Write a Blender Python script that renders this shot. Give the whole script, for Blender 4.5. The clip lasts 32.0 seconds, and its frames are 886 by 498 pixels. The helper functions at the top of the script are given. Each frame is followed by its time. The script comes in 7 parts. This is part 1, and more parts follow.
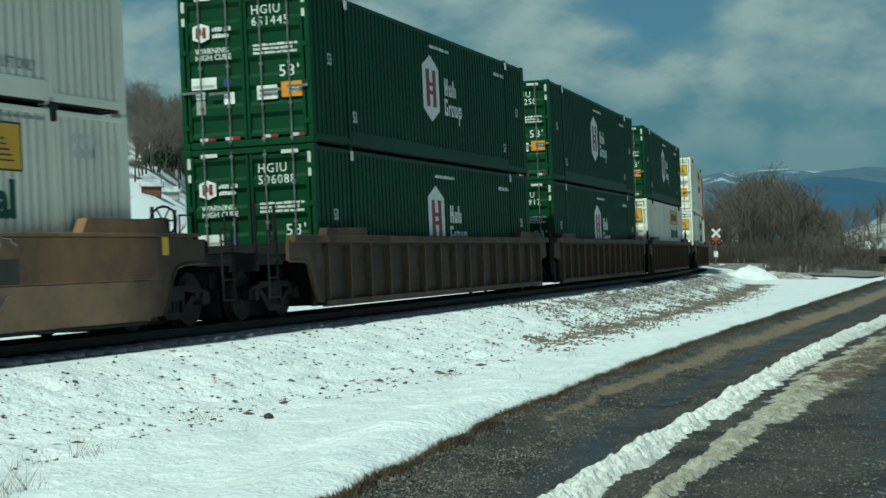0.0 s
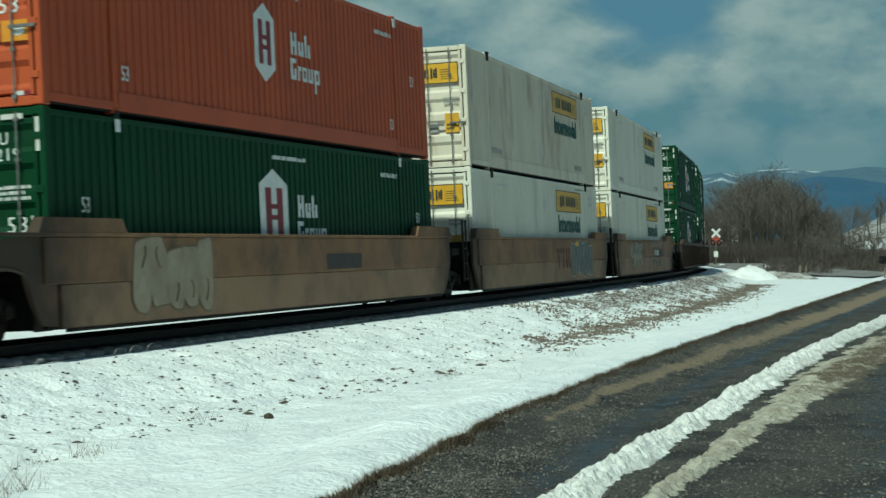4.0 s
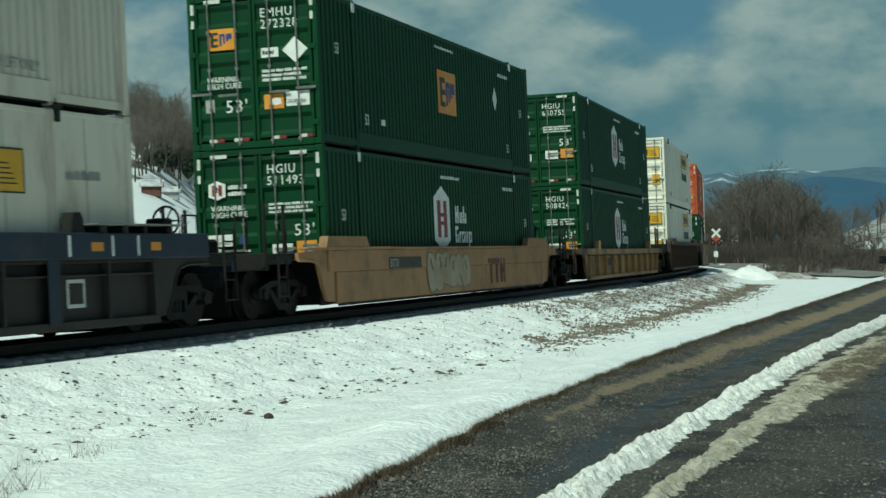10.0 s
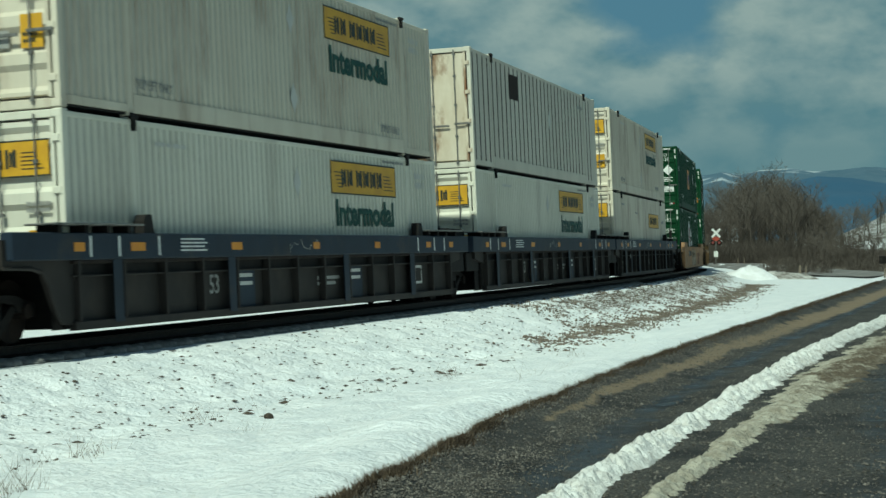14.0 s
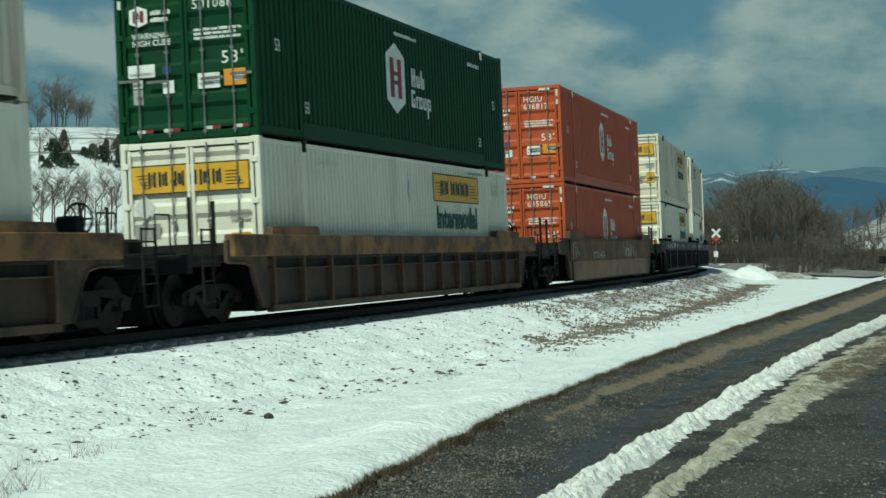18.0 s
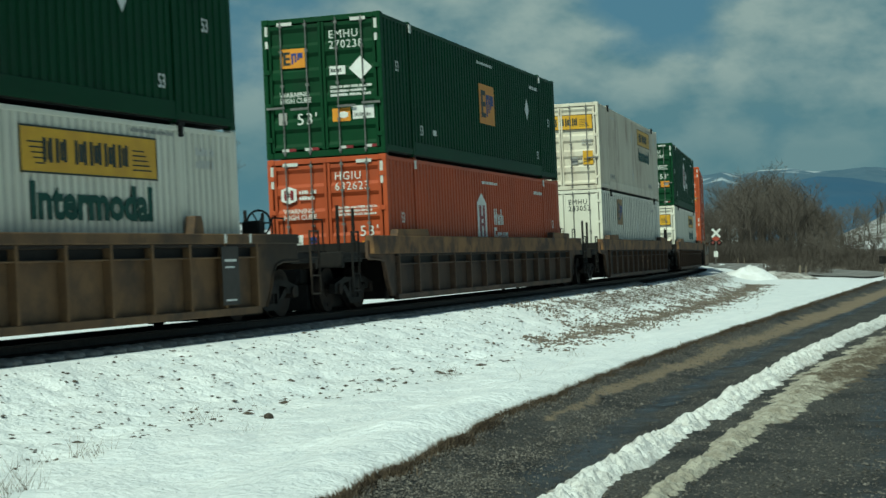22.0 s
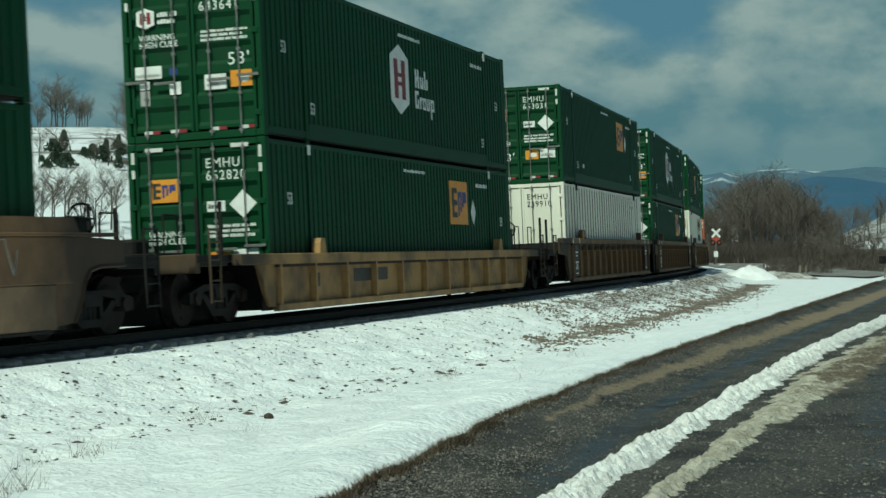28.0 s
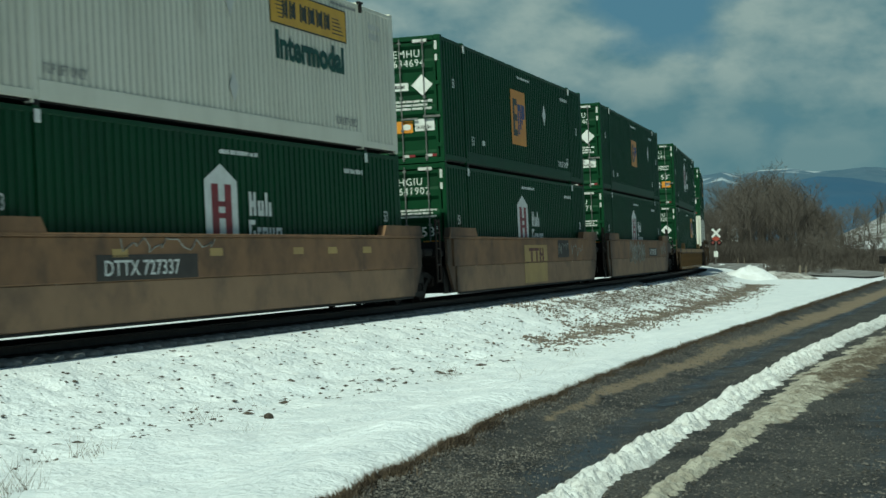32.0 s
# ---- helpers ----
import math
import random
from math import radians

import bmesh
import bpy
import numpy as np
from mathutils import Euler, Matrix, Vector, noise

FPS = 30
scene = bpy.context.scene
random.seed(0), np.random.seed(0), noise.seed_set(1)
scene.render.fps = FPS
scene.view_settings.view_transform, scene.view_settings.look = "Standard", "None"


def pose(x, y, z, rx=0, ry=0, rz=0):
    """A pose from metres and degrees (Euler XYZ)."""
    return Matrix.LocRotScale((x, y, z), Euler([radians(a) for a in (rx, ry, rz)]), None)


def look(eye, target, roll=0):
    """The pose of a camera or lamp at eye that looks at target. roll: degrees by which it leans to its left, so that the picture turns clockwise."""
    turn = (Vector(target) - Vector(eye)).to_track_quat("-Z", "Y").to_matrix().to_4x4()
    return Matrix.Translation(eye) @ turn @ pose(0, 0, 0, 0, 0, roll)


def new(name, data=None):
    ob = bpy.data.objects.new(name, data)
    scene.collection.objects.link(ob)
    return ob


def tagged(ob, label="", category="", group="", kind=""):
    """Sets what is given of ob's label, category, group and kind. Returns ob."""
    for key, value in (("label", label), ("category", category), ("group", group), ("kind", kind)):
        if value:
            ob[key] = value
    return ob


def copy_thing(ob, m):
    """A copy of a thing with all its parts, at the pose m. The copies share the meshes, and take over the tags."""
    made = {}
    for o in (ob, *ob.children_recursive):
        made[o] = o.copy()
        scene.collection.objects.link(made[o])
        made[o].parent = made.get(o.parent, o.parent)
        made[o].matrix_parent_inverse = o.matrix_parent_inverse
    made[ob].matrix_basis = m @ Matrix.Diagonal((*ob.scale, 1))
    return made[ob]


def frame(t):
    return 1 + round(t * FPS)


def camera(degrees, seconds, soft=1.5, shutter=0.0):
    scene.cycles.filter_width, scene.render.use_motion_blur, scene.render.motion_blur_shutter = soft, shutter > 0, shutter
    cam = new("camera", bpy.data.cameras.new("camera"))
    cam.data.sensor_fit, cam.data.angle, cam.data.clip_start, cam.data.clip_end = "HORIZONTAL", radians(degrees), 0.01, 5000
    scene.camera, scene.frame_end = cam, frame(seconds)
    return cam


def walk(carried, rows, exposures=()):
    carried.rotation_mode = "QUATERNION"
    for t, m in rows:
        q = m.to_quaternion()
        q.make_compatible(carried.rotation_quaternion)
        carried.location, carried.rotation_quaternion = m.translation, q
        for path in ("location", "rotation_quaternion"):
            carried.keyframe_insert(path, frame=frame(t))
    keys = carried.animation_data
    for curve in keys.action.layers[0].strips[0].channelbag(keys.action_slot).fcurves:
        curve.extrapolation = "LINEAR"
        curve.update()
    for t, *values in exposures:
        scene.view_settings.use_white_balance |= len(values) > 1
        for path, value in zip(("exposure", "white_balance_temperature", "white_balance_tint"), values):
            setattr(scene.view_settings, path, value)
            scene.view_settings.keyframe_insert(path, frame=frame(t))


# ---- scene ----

import functools
from mathutils import kdtree

# ---------------------------------------------------------------- camera
EYE = (0.0, 0.0, 1.452)
AIM = (0.0, 100.0, 1.452 - 0.603)
cam = camera(28.52, 32.0, soft=1.5, shutter=0.17)
walk(cam, [(0.0, look(EYE, AIM)), (32.0, look(EYE, AIM))],
     exposures=[(0.0, 0.05, 5800, -20), (3.5, 0.05, 5950, -19), (6.0, 0.03, 6100, -18), (12.0, 0.01, 6150, -18), (32.0, 0.0, 6150, -18)])

# ---------------------------------------------------------------- sky and sun
SUN_EL, SUN_AZ = radians(50), math.atan2(-0.912, -0.41)   # azimuth of the sun in the x-y plane
world = bpy.data.worlds.new("world")
scene.world = world
world.use_nodes = True
wt = world.node_tree
wt.nodes.clear()


def wn(kind, **kw):
    n = wt.nodes.new(kind)
    for k, v in kw.items():
        n.inputs[k].default_value = v
    return n


w_out = wn("ShaderNodeOutputWorld")
w_bg = wn("ShaderNodeBackground", Strength=0.045)
w_sky = wt.nodes.new("ShaderNodeTexSky")
w_sky.sky_type, w_sky.sun_disc = "NISHITA", False
w_sky.sun_elevation, w_sky.sun_rotation = SUN_EL, math.pi / 2 - SUN_AZ
w_sky.air_density, w_sky.dust_density, w_sky.ozone_density = 1.0, 0.3, 1.5
w_co = wt.nodes.new("ShaderNodeTexCoord")
w_map = wt.nodes.new("ShaderNodeMapping")
w_map.inputs["Scale"].default_value = (1.0, 1.0, 1.7)
w_map.inputs["Location"].default_value = (0.3, 0.1, 0.25)
w_n1 = wn("ShaderNodeTexNoise", Scale=12.0, Detail=8.0, Roughness=0.5)
w_ramp = wt.nodes.new("ShaderNodeValToRGB")
w_ramp.color_ramp.elements[0].position, w_ramp.color_ramp.elements[1].position = 0.46, 0.70
w_n2 = wn("ShaderNodeTexNoise", Scale=24.0, Detail=5.0, Roughness=0.6)
w_ramp2 = wt.nodes.new("ShaderNodeValToRGB")
w_ramp2.color_ramp.elements[0].position, w_ramp2.color_ramp.elements[1].position = 0.25, 0.8
w_ramp2.color_ramp.elements[0].color, w_ramp2.color_ramp.elements[1].color = (2.9, 4.7, 5.8, 1), (7.0, 7.9, 8.2, 1)
w_mix = wt.nodes.new("ShaderNodeMix")
w_mix.data_type = "RGBA"
wt.links.new(w_co.outputs["Generated"], w_map.inputs["Vector"])
wt.links.new(w_map.outputs[0], w_n1.inputs["Vector"])
wt.links.new(w_map.outputs[0], w_n2.inputs["Vector"])
# cloud banks: bearing, slope over the level, reach and weight of each
w_sum = w_n1.outputs["Fac"]
for bearing, slope, reach, weight in ((0.0, 0.115, 0.11, 0.20), (0.20, 0.105, 0.10, 0.22), (0.14, 0.06, 0.10, 0.14), (-0.2, 0.10, 0.13, 0.16), (0.115, 0.135, 0.045, -0.22), (0.24, 0.05, 0.06, 0.05), (0.05, 0.075, 0.10, 0.16), (0.27, 0.125, 0.10, 0.14)):
    w_d = wt.nodes.new("ShaderNodeVectorMath")
    w_d.operation = "DISTANCE"
    w_d.inputs[1].default_value = Vector((bearing, 1, slope)).normalized()
    wt.links.new(w_co.outputs["Generated"], w_d.inputs[0])
    w_r = wn("ShaderNodeMapRange", **{"From Min": reach, "From Max": reach * 0.25, "To Min": 0.0, "To Max": weight})
    wt.links.new(w_d.outputs["Value"], w_r.inputs["Value"])
    w_a = wt.nodes.new("ShaderNodeMath")
    w_a.operation = "ADD"
    wt.links.new(w_sum, w_a.inputs[0])
    wt.links.new(w_r.outputs[0], w_a.inputs[1])
    w_sum = w_a.outputs[0]
wt.links.new(w_sum, w_ramp.inputs[0])
w_map3 = wt.nodes.new("ShaderNodeMapping")
w_map3.inputs["Scale"].default_value = (1.0, 1.0, 1.7)
w_map3.inputs["Location"].default_value = (0.292, 0.1, 0.278)
w_n3 = wn("ShaderNodeTexNoise", Scale=12.0, Detail=5.0, Roughness=0.5)
wt.links.new(w_co.outputs["Generated"], w_map3.inputs["Vector"])
wt.links.new(w_map3.outputs[0], w_n3.inputs["Vector"])
w_sub = wt.nodes.new("ShaderNodeMath")
w_sub.operation = "SUBTRACT"
wt.links.new(w_n1.outputs["Fac"], w_sub.inputs[0])
wt.links.new(w_n3.outputs["Fac"], w_sub.inputs[1])
w_lit = wn("ShaderNodeMapRange", **{"From Min": -0.16, "From Max": 0.16, "To Min": 0.0, "To Max": 0.75})
wt.links.new(w_sub.outputs[0], w_lit.inputs["Value"])
w_sum2 = wt.nodes.new("ShaderNodeMath")
w_sum2.operation, w_sum2.inputs[1].default_value = "MULTIPLY_ADD", 0.3
wt.links.new(w_n2.outputs["Fac"], w_sum2.inputs[0])
wt.links.new(w_lit.outputs[0], w_sum2.inputs[2])
wt.links.new(w_sum2.outputs[0], w_ramp2.inputs[0])
wt.links.new(w_ramp.outputs[0], w_mix.inputs["Factor"])
# haze low over the horizon
w_sep = wt.nodes.new("ShaderNodeSeparateXYZ")
w_hz = wn("ShaderNodeMapRange", **{"From Min": 0.45, "From Max": 0.0, "To Min": 0.0, "To Max": 1.0})
w_haze = wt.nodes.new("ShaderNodeMix")
w_haze.data_type = "RGBA"
w_haze.inputs["B"].default_value = (1.5, 3.7, 6.0, 1)
wt.links.new(w_co.outputs["Generated"], w_sep.inputs[0])
wt.links.new(w_sep.outputs["Z"], w_hz.inputs["Value"])
wt.links.new(w_hz.outputs[0], w_haze.inputs["Factor"])
wt.links.new(w_sky.outputs[0], w_haze.inputs["A"])
wt.links.new(w_haze.outputs["Result"], w_mix.inputs["A"])
wt.links.new(w_ramp2.outputs[0], w_mix.inputs["B"])
# a thin even veil of cloud low over the hills
w_veil = wt.nodes.new("ShaderNodeMix")
w_veil.data_type = "RGBA"
w_veil.inputs["B"].default_value = (2.35, 4.3, 5.4, 1)
w_vf = wn("ShaderNodeMapRange", **{"From Min": 0.098, "From Max": 0.05, "To Min": 0.0, "To Max": 0.7})
wt.links.new(w_sep.outputs["Z"], w_vf.inputs["Value"])
wt.links.new(w_vf.outputs[0], w_veil.inputs["Factor"])
wt.links.new(w_mix.outputs["Result"], w_veil.inputs["A"])
wt.links.new(w_veil.outputs["Result"], w_bg.inputs["Color"])
wt.links.new(w_bg.outputs[0], w_out.inputs[0])

sun = new("sun", bpy.data.lights.new("sun", "SUN"))
sun.data.energy, sun.data.angle, sun.data.color = 3.8, radians(0.6), (1.0, 0.95, 0.86)
SUN_DIR = Vector((math.cos(SUN_AZ) * math.cos(SUN_EL), math.sin(SUN_AZ) * math.cos(SUN_EL), math.sin(SUN_EL)))
sun.matrix_world = look(SUN_DIR * 50, (0, 0, 0))


# ---------------------------------------------------------------- materials
def mat(name, col, col2=None, rough=0.7, metal=0.0, scale=3.0, mix=(0.4, 0.65), bump=0.0, bscale=40.0,
        dirt=None, dscale=0.8, drange=(0.5, 0.7), stretch=(1, 1, 1), random_v=0.0, coord="Object"):
    """A surface: two tones mixed by noise, a layer of dirt by a larger noise, a fine bump."""
    m = bpy.data.materials.new(name)
    m.use_nodes = True
    nt = m.node_tree
    b = nt.nodes["Principled BSDF"]
    b.inputs["Roughness"].default_value, b.inputs["Metallic"].default_value = rough, metal
    b.inputs["Specular IOR Level"].default_value = 0.25
    tc = nt.nodes.new("ShaderNodeTexCoord")
    mp = nt.nodes.new("ShaderNodeMapping")
    mp.inputs["Scale"].default_value = stretch
    nt.links.new(tc.outputs[coord], mp.inputs[0])

    def noise_ramp(sc, rng, detail=6.0):
        n = nt.nodes.new("ShaderNodeTexNoise")
        n.inputs["Scale"].default_value, n.inputs["Detail"].default_value = sc, detail
        n.inputs["Roughness"].default_value = 0.62
        nt.links.new(mp.outputs[0], n.inputs["Vector"])
        r = nt.nodes.new("ShaderNodeMapRange")
        r.inputs["From Min"].default_value, r.inputs["From Max"].default_value = rng
        nt.links.new(n.outputs["Fac"], r.inputs["Value"])
        return r.outputs[0]

    def blend(fac, a, bcol):
        x = nt.nodes.new("ShaderNodeMix")
        x.data_type = "RGBA"
        nt.links.new(fac, x.inputs["Factor"])
        for sock, c in ((x.inputs["A"], a), (x.inputs["B"], bcol)):
            if isinstance(c, tuple):
                sock.default_value = (*c, 1)
            else:
                nt.links.new(c, sock)
        return x.outputs["Result"]

    c = blend(noise_ramp(scale, mix), col, col2 or tuple(v * 0.8 for v in col))
    if dirt:
        c = blend(noise_ramp(dscale, drange), c, dirt)
    if random_v:
        oi = nt.nodes.new("ShaderNodeObjectInfo")
        hv = nt.nodes.new("ShaderNodeHueSaturation")
        mr = nt.nodes.new("ShaderNodeMapRange")
        mr.inputs["To Min"].default_value, mr.inputs["To Max"].default_value = 1 - random_v, 1 + random_v
        nt.links.new(oi.outputs["Random"], mr.inputs["Value"])
        nt.links.new(mr.outputs[0], hv.inputs["Value"])
        nt.links.new(c, hv.inputs["Color"])
        c = hv.outputs[0]
    nt.links.new(c, b.inputs["Base Color"])
    if bump:
        bn = nt.nodes.new("ShaderNodeBump")
        bn.inputs["Strength"].default_value, bn.inputs["Distance"].default_value = bump, 0.02
        n = nt.nodes.new("ShaderNodeTexNoise")
        n.inputs["Scale"].default_value, n.inputs["Detail"].default_value = bscale, 5.0
        nt.links.new(mp.outputs[0], n.inputs["Vector"])
        nt.links.new(n.outputs["Fac"], bn.inputs["Height"])
        nt.links.new(bn.outputs[0], b.inputs["Normal"])
    return m


GRIME = (0.045, 0.035, 0.028)
M = {}
M["snow"] = mat("snow", (0.77, 0.80, 0.82), (0.68, 0.72, 0.75), 0.6, scale=2.0, bump=1.0, bscale=13.0)
for _n in M["snow"].node_tree.nodes:
    if _n.type == "BUMP":
        _n.inputs["Distance"].default_value = 0.045


def with_bare(m, attr, cols, sc, th, rough=None):
    """Bare ground showing through where the mesh's attribute allows it."""
    nt = m.node_tree
    b = nt.nodes["Principled BSDF"]
    src = b.inputs["Base Color"].links[0].from_socket
    at = nt.nodes.new("ShaderNodeAttribute")
    at.attribute_name = attr
    tc = nt.nodes.new("ShaderNodeTexCoord")
    n = nt.nodes.new("ShaderNodeTexNoise")
    n.inputs["Scale"].default_value, n.inputs["Detail"].default_value, n.inputs["Roughness"].default_value = sc, 8.0, 0.7
    nt.links.new(tc.outputs["Object"], n.inputs["Vector"])
    add = nt.nodes.new("ShaderNodeMath")
    add.operation = "ADD"
    nt.links.new(n.outputs["Fac"], add.inputs[0])
    nt.links.new(at.outputs["Fac"], add.inputs[1])
    mr = nt.nodes.new("ShaderNodeMapRange")
    mr.inputs["From Min"].default_value, mr.inputs["From Max"].default_value = th
    nt.links.new(add.outputs[0], mr.inputs["Value"])
    n2 = nt.nodes.new("ShaderNodeTexNoise")
    n2.inputs["Scale"].default_value, n2.inputs["Detail"].default_value = sc * 3, 4.0
    nt.links.new(tc.outputs["Object"], n2.inputs["Vector"])
    c = nt.nodes.new("ShaderNodeMix")
    c.data_type = "RGBA"
    c.inputs["A"].default_value, c.inputs["B"].default_value = (*cols[0], 1), (*cols[1], 1)
    nt.links.new(n2.outputs["Fac"], c.inputs["Factor"])
    x = nt.nodes.new("ShaderNodeMix")
    x.data_type = "RGBA"
    nt.links.new(mr.outputs[0], x.inputs["Factor"])
    nt.links.new(src, x.inputs["A"])
    nt.links.new(c.outputs["Result"], x.inputs["B"])
    nt.links.new(x.outputs["Result"], b.inputs["Base Color"])
    if rough is not None:
        r = nt.nodes.new("ShaderNodeMix")
        r.inputs["A"].default_value, r.inputs["B"].default_value = b.inputs["Roughness"].default_value, rough
        nt.links.new(mr.outputs[0], r.inputs["Factor"])
        nt.links.new(r.outputs["Result"], b.inputs["Roughness"])


with_bare(M["snow"], "woods", ((0.10, 0.085, 0.065), (0.06, 0.05, 0.04)), 0.055, (0.80, 0.88))
with_bare(M["snow"], "bare", ((0.16, 0.132, 0.10), (0.08, 0.068, 0.055)), 6.5, (0.80, 0.86))
M["dirty_snow"] = mat("dirty_snow", (0.42, 0.405, 0.34), (0.21, 0.185, 0.14), 0.85, scale=5.0, mix=(0.38, 0.72), bump=1.0, bscale=38.0)
M["old_snow"] = mat("old_snow", (0.70, 0.71, 0.70), (0.55, 0.54, 0.51), 0.75, scale=6.0, mix=(0.42, 0.72), bump=1.0, bscale=34.0)
for _k in ("dirty_snow", "old_snow"):
    with_bare(M[_k], "soil", ((0.16, 0.132, 0.095), (0.055, 0.044, 0.033)), 5.0, (0.74, 1.0))
M["gravel"] = mat("gravel", (0.036, 0.037, 0.036), (0.115, 0.108, 0.096), 0.8, scale=34.0, mix=(0.44, 0.62), bump=1.0, bscale=70.0,
                  dirt=(0.026, 0.027, 0.028), dscale=1.1, drange=(0.46, 0.62))
with_bare(M["gravel"], "mud", ((0.25, 0.20, 0.14), (0.15, 0.118, 0.08)), 2.4, (0.92, 1.04))
with_bare(M["gravel"], "wet", ((0.030, 0.039, 0.048), (0.044, 0.051, 0.058)), 1.6, (0.80, 1.02), 0.32)
M["ballast"] = mat("ballast", (0.05, 0.045, 0.04), (0.02, 0.018, 0.016), 0.9, scale=22.0, bump=1.0, bscale=45.0)
M["stone"] = mat("stone", (0.095, 0.078, 0.062), (0.04, 0.034, 0.029), 0.9, scale=9.0, random_v=0.3)


def by_island(m, lo, hi):
    """Each joined piece takes its own lightness."""
    nt = m.node_tree
    b = nt.nodes["Principled BSDF"]
    src = b.inputs["Base Color"].links[0].from_socket
    g = nt.nodes.new("ShaderNodeNewGeometry")
    r = nt.nodes.new("ShaderNodeMapRange")
    r.inputs["To Min"].default_value, r.inputs["To Max"].default_value = lo, hi
    h = nt.nodes.new("ShaderNodeHueSaturation")
    nt.links.new(g.outputs["Random Per Island"], r.inputs["Value"])
    nt.links.new(r.outputs[0], h.inputs["Value"])
    nt.links.new(src, h.inputs["Color"])
    nt.links.new(h.outputs[0], b.inputs["Base Color"])
    return m


M["pebble"] = by_island(mat("pebbles", (0.125, 0.116, 0.102), (0.072, 0.066, 0.06), 0.8, scale=12.0), 0.3, 1.75)
M["verge"] = by_island(mat("dead_verge_grass", (0.10, 0.075, 0.05), (0.06, 0.045, 0.032), 0.9, scale=5.0), 0.5, 1.7)
M["grass"] = mat("dry_grass", (0.16, 0.12, 0.08), (0.085, 0.065, 0.045), 0.85, scale=6.0)
M["steel"] = mat("rail_steel", (0.045, 0.035, 0.03), (0.03, 0.022, 0.018), 0.6, 0.3, scale=12.0)
M["tie"] = mat("tie_wood", (0.04, 0.033, 0.027), (0.022, 0.018, 0.015), 0.9, scale=8.0, stretch=(1, 6, 1))
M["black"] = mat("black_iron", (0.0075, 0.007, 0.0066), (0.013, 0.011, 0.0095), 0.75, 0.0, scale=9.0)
M["rust"] = mat("rusty_iron", (0.026, 0.0185, 0.0145), (0.016, 0.012, 0.0105), 0.85, 0.0, scale=7.0)
M["bark"] = mat("bark", (0.085, 0.074, 0.063), (0.06, 0.05, 0.042), 0.9, scale=6.0, random_v=0.2)
M["twig"] = mat("twigs", (0.126, 0.110, 0.094), (0.088, 0.077, 0.066), 0.9, scale=4.0, random_v=0.2)
M["brush"] = by_island(mat("brown_brush", (0.105, 0.090, 0.075), (0.085, 0.073, 0.062), 0.9, scale=0.8), 0.75, 1.25)
M["evergreen"] = mat("evergreen", (0.03, 0.05, 0.03), (0.02, 0.03, 0.02), 0.85, scale=2.0)
# blue of distance haze mixed into the mountains' own colours, snow patches too
M["wood_hill"] = mat("hazed_wooded_slope", (0.06, 0.115, 0.165), (0.085, 0.14, 0.19), 1.0, scale=0.012, mix=(0.35, 0.65),
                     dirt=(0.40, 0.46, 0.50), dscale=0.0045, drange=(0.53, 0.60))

# nearer ridge, with the same haze blue in its base colour
M["near_hill"] = mat("hazed_wooded_ridge", (0.036, 0.092, 0.160), (0.05, 0.105, 0.17), 1.0, scale=0.006, mix=(0.35, 0.65))
M["slush_road"] = mat("slush_road", (0.13, 0.13, 0.125), (0.26, 0.25, 0.24), 0.7, scale=0.6, mix=(0.4, 0.7), bump=0.3, bscale=6.0)
M["clean_snow"] = mat("piled_snow", (0.78, 0.80, 0.82), (0.62, 0.63, 0.63), 0.65, scale=1.2, bump=0.5, bscale=8.0)
# grey snow for tie caps beside the train: its shade put into the colour
M["shaded_snow"] = mat("shaded_snow", (0.30, 0.295, 0.28), (0.15, 0.145, 0.135), 0.8, scale=5.0, bump=0.5, bscale=20.0)
M["grey_heap"] = mat("gritty_snow", (0.50, 0.50, 0.48), (0.17, 0.155, 0.14), 0.85, scale=2.2, mix=(0.38, 0.62), bump=0.6, bscale=9.0)
M["ballast_light"] = mat("grey_ballast", (0.22, 0.19, 0.155), (0.12, 0.10, 0.085), 0.9, scale=5.0, mix=(0.35, 0.65))
M["roof"] = mat("snowy_roof", (0.5, 0.52, 0.54), (0.16, 0.15, 0.15), 0.8, scale=0.5)
M["post"] = mat("weathered_wood", (0.26, 0.22, 0.17), (0.17, 0.14, 0.11), 0.9, scale=9.0)
M["shed"] = mat("dull_red_boards", (0.12, 0.055, 0.042), (0.085, 0.042, 0.034), 0.85, scale=3.0)
M["red_plate"] = mat("red_plate", (0.34, 0.07, 0.045), (0.3, 0.06, 0.04), 0.5)
M["red_lamp"] = mat("red_lens", (0.16, 0.05, 0.045), (0.13, 0.045, 0.04), 0.3)
_b = M["red_lamp"].node_tree.nodes["Principled BSDF"]
_b.inputs["Emission Color"].default_value, _b.inputs["Emission Strength"].default_value = (1.0, 0.08, 0.03, 1), 0.02

HUB_GREEN = mat("green_paint", (0.0055, 0.044, 0.0148), (0.0047, 0.036, 0.0125), 0.55, scale=0.7, bump=0.08, bscale=30.0,
                dirt=(0.014, 0.036, 0.02), dscale=0.9, drange=(0.58, 0.8))
HUB_GREEN.node_tree.nodes["Principled BSDF"].inputs["Specular IOR Level"].default_value = 0.15
HUB_ORANGE = mat("orange_paint", (0.40, 0.078, 0.026), (0.34, 0.066, 0.023), 0.5, scale=0.7,
                 dirt=(0.24, 0.06, 0.03), dscale=0.9, drange=(0.58, 0.8))
WHITE = mat("white_paint", (0.70, 0.685, 0.585), (0.62, 0.605, 0.51), 0.5, scale=0.7,
            dirt=(0.42, 0.395, 0.33), dscale=1.3, drange=(0.59, 0.85), stretch=(1, 1, 0.3))
